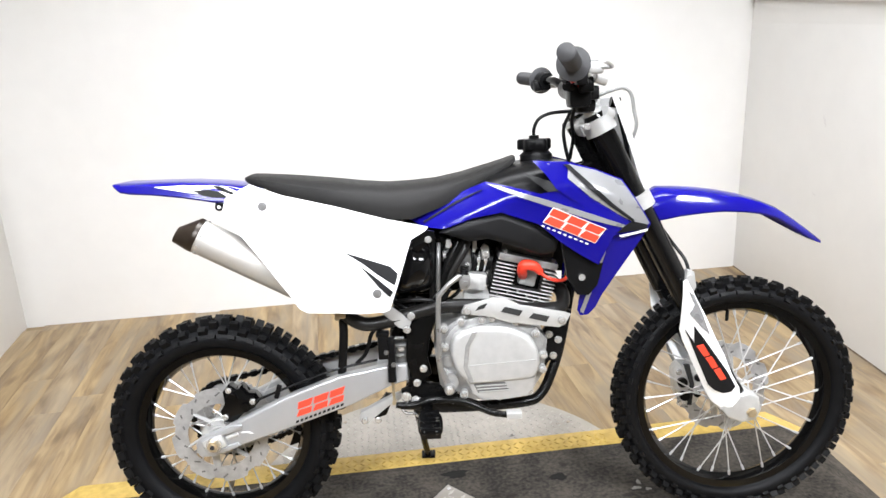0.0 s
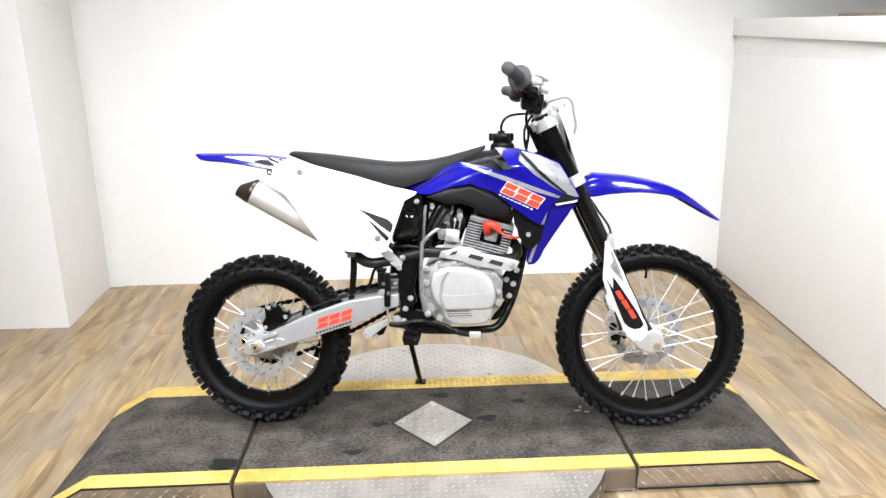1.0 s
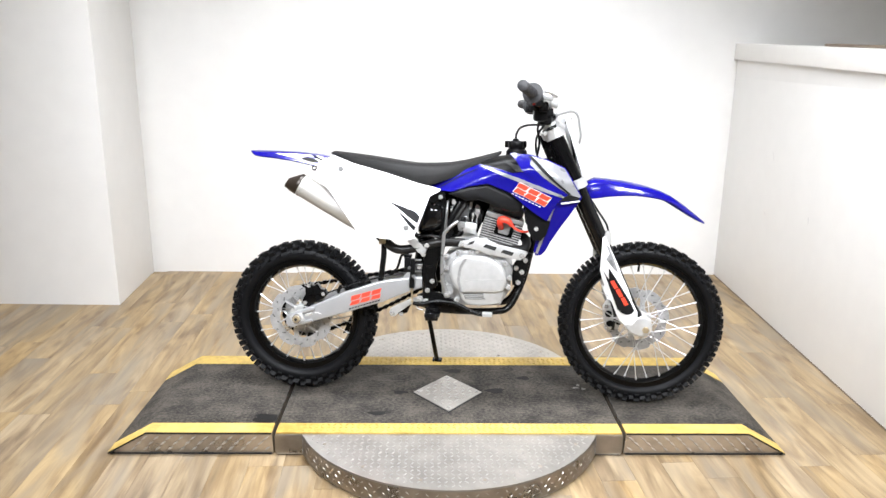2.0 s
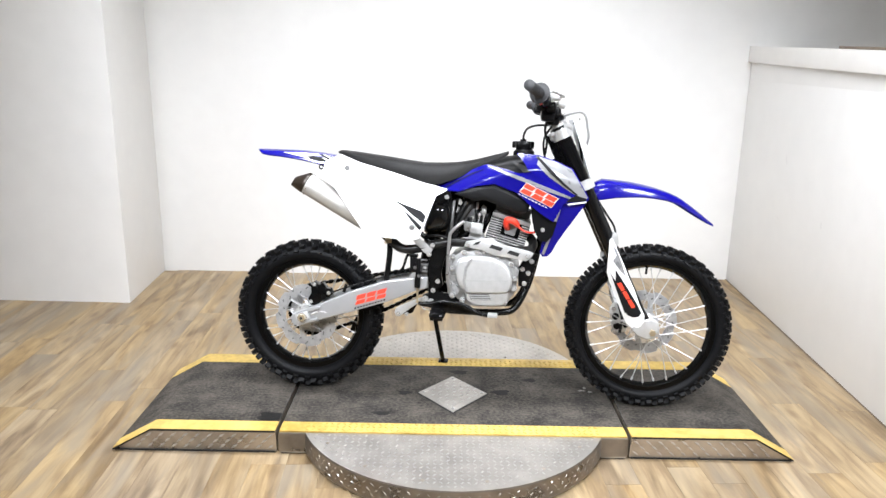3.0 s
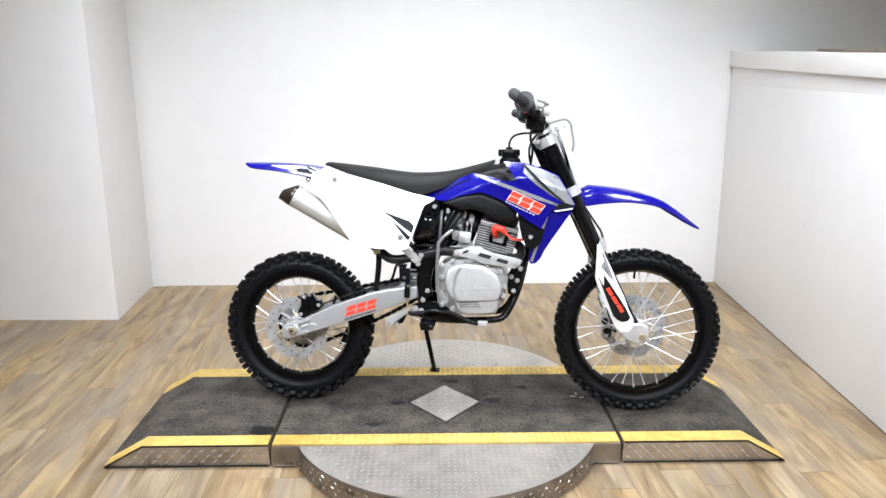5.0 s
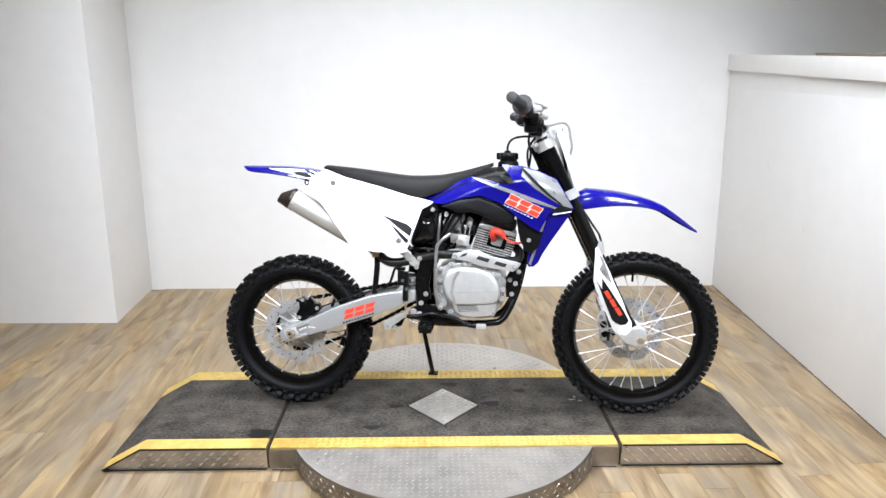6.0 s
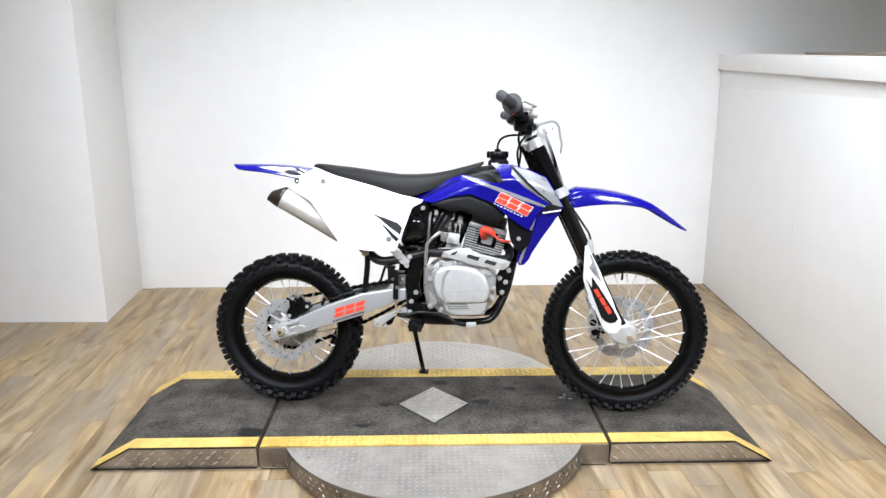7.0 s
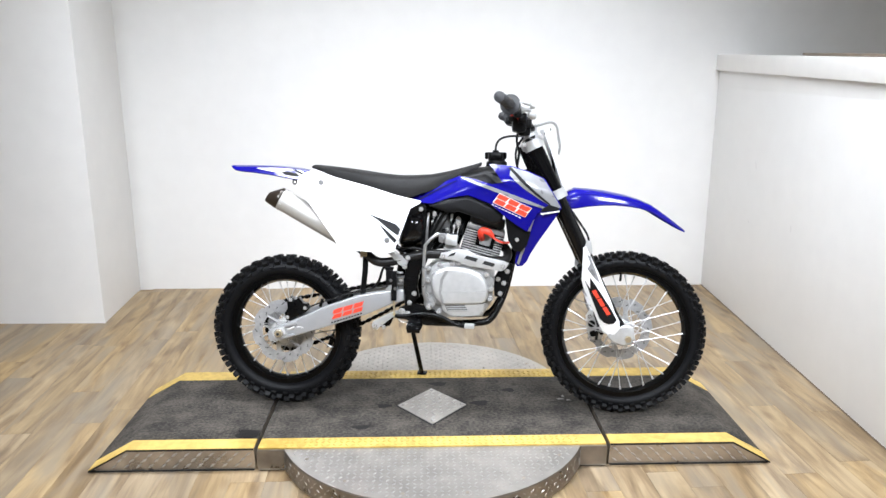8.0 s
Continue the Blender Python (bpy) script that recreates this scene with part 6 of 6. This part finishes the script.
part("front_fender", b, M_BLUE, bike, "glossy blue plastic front fender")

# handlebar and controls
b = bmesh.new()
bar = [(0.822, 0.385, 1.127), (0.860, 0.25, 1.113), (0.880, 0.17, 1.106), (0.905, 0.11, 1.075), (0.925, 0.06, 1.056), (0.928, 0.0, 1.055), (0.925, -0.06, 1.056), (0.905, -0.11, 1.075), (0.872, -0.17, 1.112), (0.845, -0.25, 1.122), (0.805, -0.385, 1.137)]
tube(b, bar, 0.0112, 14, 4)
rod(b, (0.893, -0.12, 1.083), (0.893, 0.12, 1.083), 0.007, 10)
hb = part("handlebar", b, M_GLOSS, bike, "black motocross handlebar")
for s in (-1, 1):
    b = bmesh.new()
    box(b, (0.928, s * 0.04, 1.045), (0.032, 0.026, 0.045), 0.005)
    part("bar_clamp", b, M_SIL, hb, "silver handlebar clamp")
b = bmesh.new()
rod(b, (0.893, -0.085, 1.083), (0.893, 0.085, 1.083), 0.024, 18, 0.006)
part("bar_pad", b, M_BLK, hb, "black crossbar pad")
for s in (-1, 1):
    a, c = (Vector((0.803, -0.390, 1.138)), Vector((0.84, -0.268, 1.1235))) if s < 0 else (Vector((0.820, 0.390, 1.128)), Vector((0.856, 0.268, 1.1145)))
    d = (c - a).normalized()
    b = bmesh.new()
    rr = [0.012, 0.0178, 0.0178]
    for k in range(11):
        rr += [0.0158, 0.0182, 0.0182, 0.0158]
    rr += [0.017, 0.034, 0.035, 0.028]
    n1 = d.cross(Vector((0, 0, 1))).normalized()
    n2 = d.cross(n1)
    rings = []
    Lg = (c - a).length + 0.006
    for k, r in enumerate(rr):
        p = a + d * (Lg * k / (len(rr) - 1))
        rings.append([b.verts.new(p + (n1 * math.cos(2 * math.pi * t / 24) + n2 * math.sin(2 * math.pi * t / 24)) * r) for t in range(24)])
    skin(b, rings)
    part("grip", b, M_GRIP, hb, "dark grey ribbed rubber grip")
    b = bmesh.new()
    e = c + d * 0.022
    rod(b, c + d * 0.004, c + d * 0.042, 0.026 if s < 0 else 0.022, 18, 0.004)
    box(b, e + Vector((-0.012, 0, -0.012)), (0.036, 0.03, 0.03), 0.006)
    part("throttle_housing" if s < 0 else "switch_housing", b, M_BLK, hb, "black control housing")
    b = bmesh.new()
    p = c + d * 0.075
    box(b, p + Vector((0.012, 0, 0.0)), (0.034, 0.032, 0.032), 0.006)
    tube(b, [p + Vector((0.02, 0, 0.004)), p + Vector((0.055, s * 0.02, 0.002)), p + Vector((0.055, s * 0.07, 0.0)), p + Vector((0.03, s * 0.14, 0.004)), p + Vector((0.012, s * 0.18, 0.006))], [0.008, 0.007, 0.0055, 0.005, 0.0065], 10, flat=0.7)
    part("lever", b, M_SIL, hb, "polished silver hand lever")
b = bmesh.new()
box(b, (0.893, -0.195, 1.117), (0.042, 0.04, 0.024), 0.005)
box(b, (0.893, -0.195, 1.132), (0.044, 0.042, 0.007), 0.002)
part("front_reservoir", b, M_SIL, hb, "silver front brake reservoir")
b = bmesh.new()
box(b, (0.875, -0.14, 1.062), (0.05, 0.05, 0.05), 0.012)
rod(b, (0.865, -0.15, 1.08), (0.845, -0.165, 1.085), 0.012, 12, 0.002)
part("switch_cluster", b, M_BLK, hb, "black switch cluster with cables")
b = bmesh.new()
box(b, (0.895, -0.10, 1.045), (0.045, 0.06, 0.04), 0.012)
part("cable_junction", b, M_BLK, hb, "black cable junction")
b = bmesh.new()
box(b, (0.885, -0.17, 1.085), (0.03, 0.04, 0.035), 0.008)
part("lever_perch", b, M_BLK, hb, "black lever perch")
b = bmesh.new()
tube(b, [(0.895, -0.15, 1.085), (0.911, -0.09, 1.064), (0.935, -0.07, 1.063), (0.961, -0.062, 1.071), (0.993, -0.06, 1.077), (1.012, -0.06, 1.062), (1.020, -0.055, 1.024), (1.026, -0.05, 0.985), (1.015, 0.0, 0.93), (1.010, 0.05, 0.90), (1.03, 0.07, 0.86), (1.10, 0.10, 0.66), (1.16, 0.115, 0.50), (1.155, 0.11, 0.40), (1.19, 0.09, 0.33)], 0.0042, 8)
part("brake_hose", b, M_HOSEL, bike, "grey front brake hose")
b = bmesh.new()
tube(b, [(0.985, -0.055, 1.02), (1.0, -0.06, 0.95), (1.012, -0.06, 0.88), (1.03, -0.06, 0.82)], 0.005, 8)
part("control_cable", b, M_BLK, bike, "black control cables")
# front caliper on the left leg
b = bmesh.new()
slab(b, [(1.155, 0.345), (1.17, 0.37), (1.21, 0.365), (1.225, 0.32), (1.215, 0.265), (1.175, 0.26), (1.16, 0.29)], 0.045, 0.105, 0.008, 2)
cal = part("front_caliper", b, M_CAST, bike, "silver front brake caliper with black seals")
b = bmesh.new()
slab(b, [(1.176, 0.372), (1.19, 0.372), (1.203, 0.318), (1.196, 0.262), (1.186, 0.262), (1.192, 0.318)], 0.0385, 0.050, 0.001, 1)
part("pad_gap", b, M_DARK, cal, "dark gap over the brake pads")
for x, z, r in ((1.172, 0.325, 0.013), (1.178, 0.288, 0.013), (1.212, 0.335, 0.009), (1.210, 0.292, 0.009)):
    b = bmesh.new()
    rod(b, (x, 0.046, z), (x, 0.036, z), r, 16, 0.002)
    part("caliper_piston", b, M_BLK, cal)
bolts("caliper_bolt", ((1.164, 0.352), (1.166, 0.268), (1.216, 0.358)), 0.045, 0.006, cal, -1, "bright caliper bolt")

# swingarm maker's mark as plain blocks
b = bmesh.new()
for k in range(3):
    ox, oz = 0.203 + 0.0385 * k, 0.352 + 0.0118 * k
    def at_(p, q):
        return (ox + p * 0.037 + q * 0.007, oz + p * 0.0115 + q * 0.036)
    panel(b, [at_(0, 0), at_(0.95, 0), at_(0.95, 0.42), at_(0.12, 0.42)], lambda x, z: -0.1195, 0.001, 0.05)
    panel(b, [at_(0, 0.52), at_(0.85, 0.52), at_(0.95, 1), at_(0, 1)], lambda x, z: -0.1195, 0.001, 0.05)
part("logo_mark", b, M_RED, sw, "red maker mark as plain blocks")
b = bmesh.new()
for k in range(11):
    ox, oz = 0.200 + 0.0108 * k, 0.336 + 0.0036 * k
    panel(b, [(ox, oz), (ox + 0.007, oz + 0.0026), (ox + 0.008, oz + 0.0085), (ox + 0.001, oz + 0.006)], lambda x, z: -0.1192, 0.001, 0.05)
part("logo_line", b, M_BLKV, sw)
b = bmesh.new()
panel(b, [(0.07, 0.322), (0.088, 0.322), (0.098, 0.316), (0.09, 0.316), (0.085, 0.319), (0.07, 0.319)], lambda x, z: -0.1192, 0.001, 0.05)
part("white_mark", b, M_WHTV, sw)

# ---- small fittings on the bike ----
# added slab that stops the bright wall showing through the engine gaps
b = bmesh.new()
slab(b, [(0.46, 0.60), (0.47, 0.79), (0.60, 0.81), (0.72, 0.80), (0.725, 0.70), (0.68, 0.66), (0.66, 0.61), (0.55, 0.60)], 0.015, 0.075, 0.01, 2)
part("electrics_box", b, M_BLK, bike, "added black slab that blocks light from behind the carburettor")
b = bmesh.new()
tube(b, [(0.542, -0.105, 0.775), (0.541, -0.108, 0.70), (0.538, -0.108, 0.63), (0.532, -0.105, 0.58)], 0.007, 10)
part("overflow_tube", b, M_BLK, bike, "black overflow tube")
b = bmesh.new()
slab(b, [(0.492, 0.752), (0.52, 0.787), (0.548, 0.782), (0.552, 0.762), (0.53, 0.752), (0.51, 0.735)], -0.142, -0.128, 0.004, 2)
part("plate_stay", b, M_GLOSS, bike, "black side plate stay")
b = bmesh.new()
hexbolt(b, 0.534, 0.764, -0.142, 0.006)
part("stay_bolt", b, M_CHR, bike)
b = bmesh.new()
tube(b, [(0.62, -0.07, 0.655), (0.60, -0.085, 0.63), (0.575, -0.10, 0.615), (0.545, -0.11, 0.61), (0.50, -0.11, 0.625)], 0.0045, 8)
tube(b, [(0.605, -0.045, 0.79), (0.62, -0.04, 0.815), (0.70, -0.03, 0.83)], 0.004, 8)
tube(b, [(0.63, -0.06, 0.72), (0.645, -0.075, 0.75), (0.66, -0.07, 0.785), (0.70, -0.05, 0.80)], 0.005, 8)
tube(b, [(0.455, -0.10, 0.615), (0.49, -0.12, 0.622), (0.53, -0.118, 0.618), (0.56, -0.11, 0.60)], 0.005, 8)
part("fuel_hose", b, M_BLK, bike, "thin black fuel and breather hoses")
b = bmesh.new()
for x, z in ((0.452, 0.53), (0.455, 0.512), (0.45, 0.488)):
    rod(b, (0.445, -0.112, z), (x + 0.014, -0.112, z), 0.0042, 10, 0.001)
rod(b, (0.425, -0.14, 0.505), (0.425, -0.12, 0.505), 0.006, 8)
rod(b, (0.44, -0.14, 0.475), (0.44, -0.12, 0.475), 0.006, 8)
part("brake_fitting", b, M_CARB, bike, "dark grey brake pipe fittings")
b = bmesh.new()
tube(b, [(0.418, -0.118, 0.545), (0.41, -0.11, 0.56), (0.39, -0.10, 0.54), (0.375, -0.098, 0.495), (0.35, -0.098, 0.468)], 0.005, 8)
part("rear_brake_hose", b, M_BLK, bike, "black rear brake hose")
bolts("peg_bolt", ((0.464, 0.390), (0.486, 0.380)), -0.125, 0.009, bike, -1, "large bright foot peg bolt")
b = bmesh.new()
tube(b, [(0.45, -0.128, 0.366), (0.462, -0.13, 0.352), (0.478, -0.13, 0.350), (0.49, -0.128, 0.342)], 0.004, 8)
part("pedal_spring", b, M_CHR, bike, "bright pedal return spring")
b = bmesh.new()
tube(b, [(0.95, -0.03, 1.01), (0.97, -0.05, 0.97), (0.985, -0.055, 0.92), (0.99, -0.05, 0.87)], 0.006, 8)
tube(b, [(0.94, 0.02, 1.0), (0.965, 0.0, 0.95), (0.975, -0.02, 0.90), (0.965, -0.02, 0.84)], 0.006, 8)
tube(b, [(0.875, -0.12, 1.05), (0.87, -0.09, 1.01), (0.88, -0.05, 0.97), (0.875, -0.03, 0.92)], 0.0045, 8)
tube(b, [(0.90, 0.08, 1.03), (0.875, 0.04, 0.99), (0.87, 0.0, 0.95), (0.88, -0.01, 0.90)], 0.0045, 8)
part("wiring_loom", b, M_BLK, bike, "black wiring loom round the steering head")
b = bmesh.new()
for k in range(7):
    z = 0.985 - 0.02 * k
    x = 0.962 + 0.0095 * k
    tube(b, [(x, -0.075, z), (x + 0.012, -0.04, z - 0.008), (x + 0.012, 0.04, z - 0.008), (x, 0.075, z)], 0.0025, 6)
part("plate_grille", b, M_BLK, bike, "black ribbed plate backing")
# clutch perch, brake master and gauge-like blocks round the bar
b = bmesh.new()
box(b, (0.905, -0.135, 1.068), (0.03, 0.03, 0.03), 0.006)
part("starter_button_block", b, M_BLK, bike, "black starter button block")
b = bmesh.new()
tube(b, [(0.862, -0.215, 1.098), (0.868, -0.175, 1.09), (0.885, -0.14, 1.06), (0.915, -0.11, 1.035), (0.94, -0.08, 1.02)], 0.003, 8)
part("red_wire", b, M_REDR, bike, "thin red switch wire")
b = bmesh.new()
rod(b, (0.935, -0.115, 1.028), (0.955, -0.10, 1.018), 0.013, 14, 0.003)
part("hose_union", b, M_SIL, bike, "silver hose union")
b = bmesh.new()
rod(b, (0.905, -0.165, 1.098), (0.93, -0.155, 1.09), 0.010, 12, 0.002)
part("hose_union", b, M_SIL, bike, "silver hose union")
b = bmesh.new()
rod(b, (0.972, -0.03, 1.048), (0.992, -0.03, 1.044), 0.013, 14, 0.003)
part("plate_knob", b, M_BLK, bike, "black plate fixing knob")
b = bmesh.new()
rod(b, (0.925, 0, 1.035), (0.905, 0, 1.065), 0.014, 6, 0.002)
part("stem_nut", b, M_CHR, bike, "bright steering stem nut")
for s in (-1, 1):
    for dx in (-0.011, 0.011):
        b = bmesh.new()
        rod(b, (0.928 + dx, s * 0.04, 1.066), (0.928 + dx, s * 0.04, 1.073), 0.0045, 6)
        part("clamp_bolt", b, M_CHR, bike, "bright clamp bolt")
    b = bmesh.new()
    hexbolt(b, 0.895, 0.995, s * 0.131, 0.006, s)
    part("clamp_bolt", b, M_CHR, bike, "bright clamp bolt")
b = bmesh.new()
rod(b, (0.858, -0.165, 1.102), (0.838, -0.172, 1.098), 0.011, 12, 0.002)
box(b, (0.868, -0.205, 1.10), (0.026, 0.03, 0.034), 0.006)
part("kill_switch", b, M_BLK, bike, "black kill switch block")
b = bmesh.new()
rod(b, (0.851, -0.22, 1.095), (0.843, -0.22, 1.092), 0.006, 10)
part("red_button", b, M_REDR, bike, "small red button")
# front valve and rim lock
b = bmesh.new()
rod(b, (XW - 0.012, 0.0, ZW + 0.225), (XW - 0.014, 0.0, ZW + 0.192), 0.0045, 8)
part("valve_stem", b, M_BLK, front, "black valve stem")

# ---- loose thing on the ledge and scuffs ----
b = bmesh.new()
box(b, (0, 0, 0.006), (0.06, 1.3, 0.012), 0.002)
ld = finish("wood_strip", b, M_WOOD)
ld.matrix_world = pose(1.735, 0.22, 1.395, 1.37, 0, -2.8)
tagged(ld, "thin dark brown wood strip lying on the white ledge", "wood strip")

# pale scuffs on the partition
XE_W = lambda y: 1.757 - (1.89 - y) * 0.122 / 2.49
for sy, sz, sl, sh, ang in ((1.20, 0.86, 0.05, 0.012, 60), (0.72, 0.62, 0.035, 0.01, 80), (1.22, 0.55, 0.03, 0.006, 20)):
    b = bmesh.new()
    pts = []
    for k in range(14):
        a = 2 * math.pi * k / 14
        q = 1 + 0.3 * math.sin(2.7 * k)
        u, v = sl / 2 * q * math.cos(a), sh / 2 * q * math.sin(a)
        c, d = math.cos(radians(ang)), math.sin(radians(ang))
        pts.append((sy + u * c - v * d, sz + u * d + v * c))
    f = b.faces.new([b.verts.new((XE_W(y) - 0.0012, y, z)) for y, z in pts])
    ret = bmesh.ops.extrude_face_region(b, geom=[f])
    bmesh.ops.translate(b, vec=(-0.0004, 0, 0), verts=[v for v in ret["geom"] if isinstance(v, bmesh.types.BMVert)])
    bmesh.ops.recalc_face_normals(b, faces=b.faces)
    tagged(finish("wall_scuff", b, M_SCUFF), "small grey scuff on the white partition wall", "scuff", "wall scuffs")

# ---- floor ----
bm = bmesh.new()
box(bm, (0, -1.55, -0.035), (10.2, 7.1, 0.06))
flo = tagged(finish("floor", bm, M_UNDER, False), "light oak vinyl plank floor", "floor", kind="structure")
PW, PL, TURNP = 0.118, 0.92, 2.6


def plank_mesh(length):
    b = bmesh.new()
    w, l, g = PW / 2 - 0.0001, length / 2 - 0.0001, 0.0003
    lo = [b.verts.new((sx * w, sy * l, 0)) for sx, sy in ((-1, -1), (1, -1), (1, 1), (-1, 1))]
    hi = [b.verts.new((sx * (w - g), sy * (l - g), 0.005)) for sx, sy in ((-1, -1), (1, -1), (1, 1), (-1, 1))]
    for i in range(4):
        b.faces.new((lo[i], lo[(i + 1) % 4], hi[(i + 1) % 4], hi[i]))
    b.faces.new(hi)
    me = bpy.data.meshes.new("plank")
    b.to_mesh(me)
    b.free()
    me.materials.append(M_OAK)
    return me


PLANK = plank_mesh(PL)
TURN_M = Matrix.Rotation(radians(TURNP), 4, "Z")
rnd = random.Random(11)
far = bmesh.new()
i = 0
x = -4.95
while x < 4.95:
    y = -4.95 + rnd.uniform(0, PL)
    y -= PL
    while y < 1.9:
        cx, cy = x + PW / 2, y + PL / 2
        if -2.6 < cx < 1.95 and -1.1 < cy < 2.1:
            ob = new("plank", PLANK)
            ob.parent = flo
            ob.matrix_basis = TURN_M @ Matrix.Translation((cx, cy, -0.005))
        else:
            w, l = PW / 2 - 0.0009, PL / 2 - 0.0009
            if cy - l > -5:
                vs = [far.verts.new(TURN_M @ Vector((cx + sx * w, cy + sy * l, 0))) for sx, sy in ((-1, -1), (1, -1), (1, 1), (-1, 1))]
                far.faces.new(vs)
        y += PL
    x += PW
me = bpy.data.meshes.new("far_planks")
far.to_mesh(me)
far.free()
me.materials.append(M_OAK)
fo = new("far_planks", me)
fo.parent = flo
tagged(fo, kind="stuff")
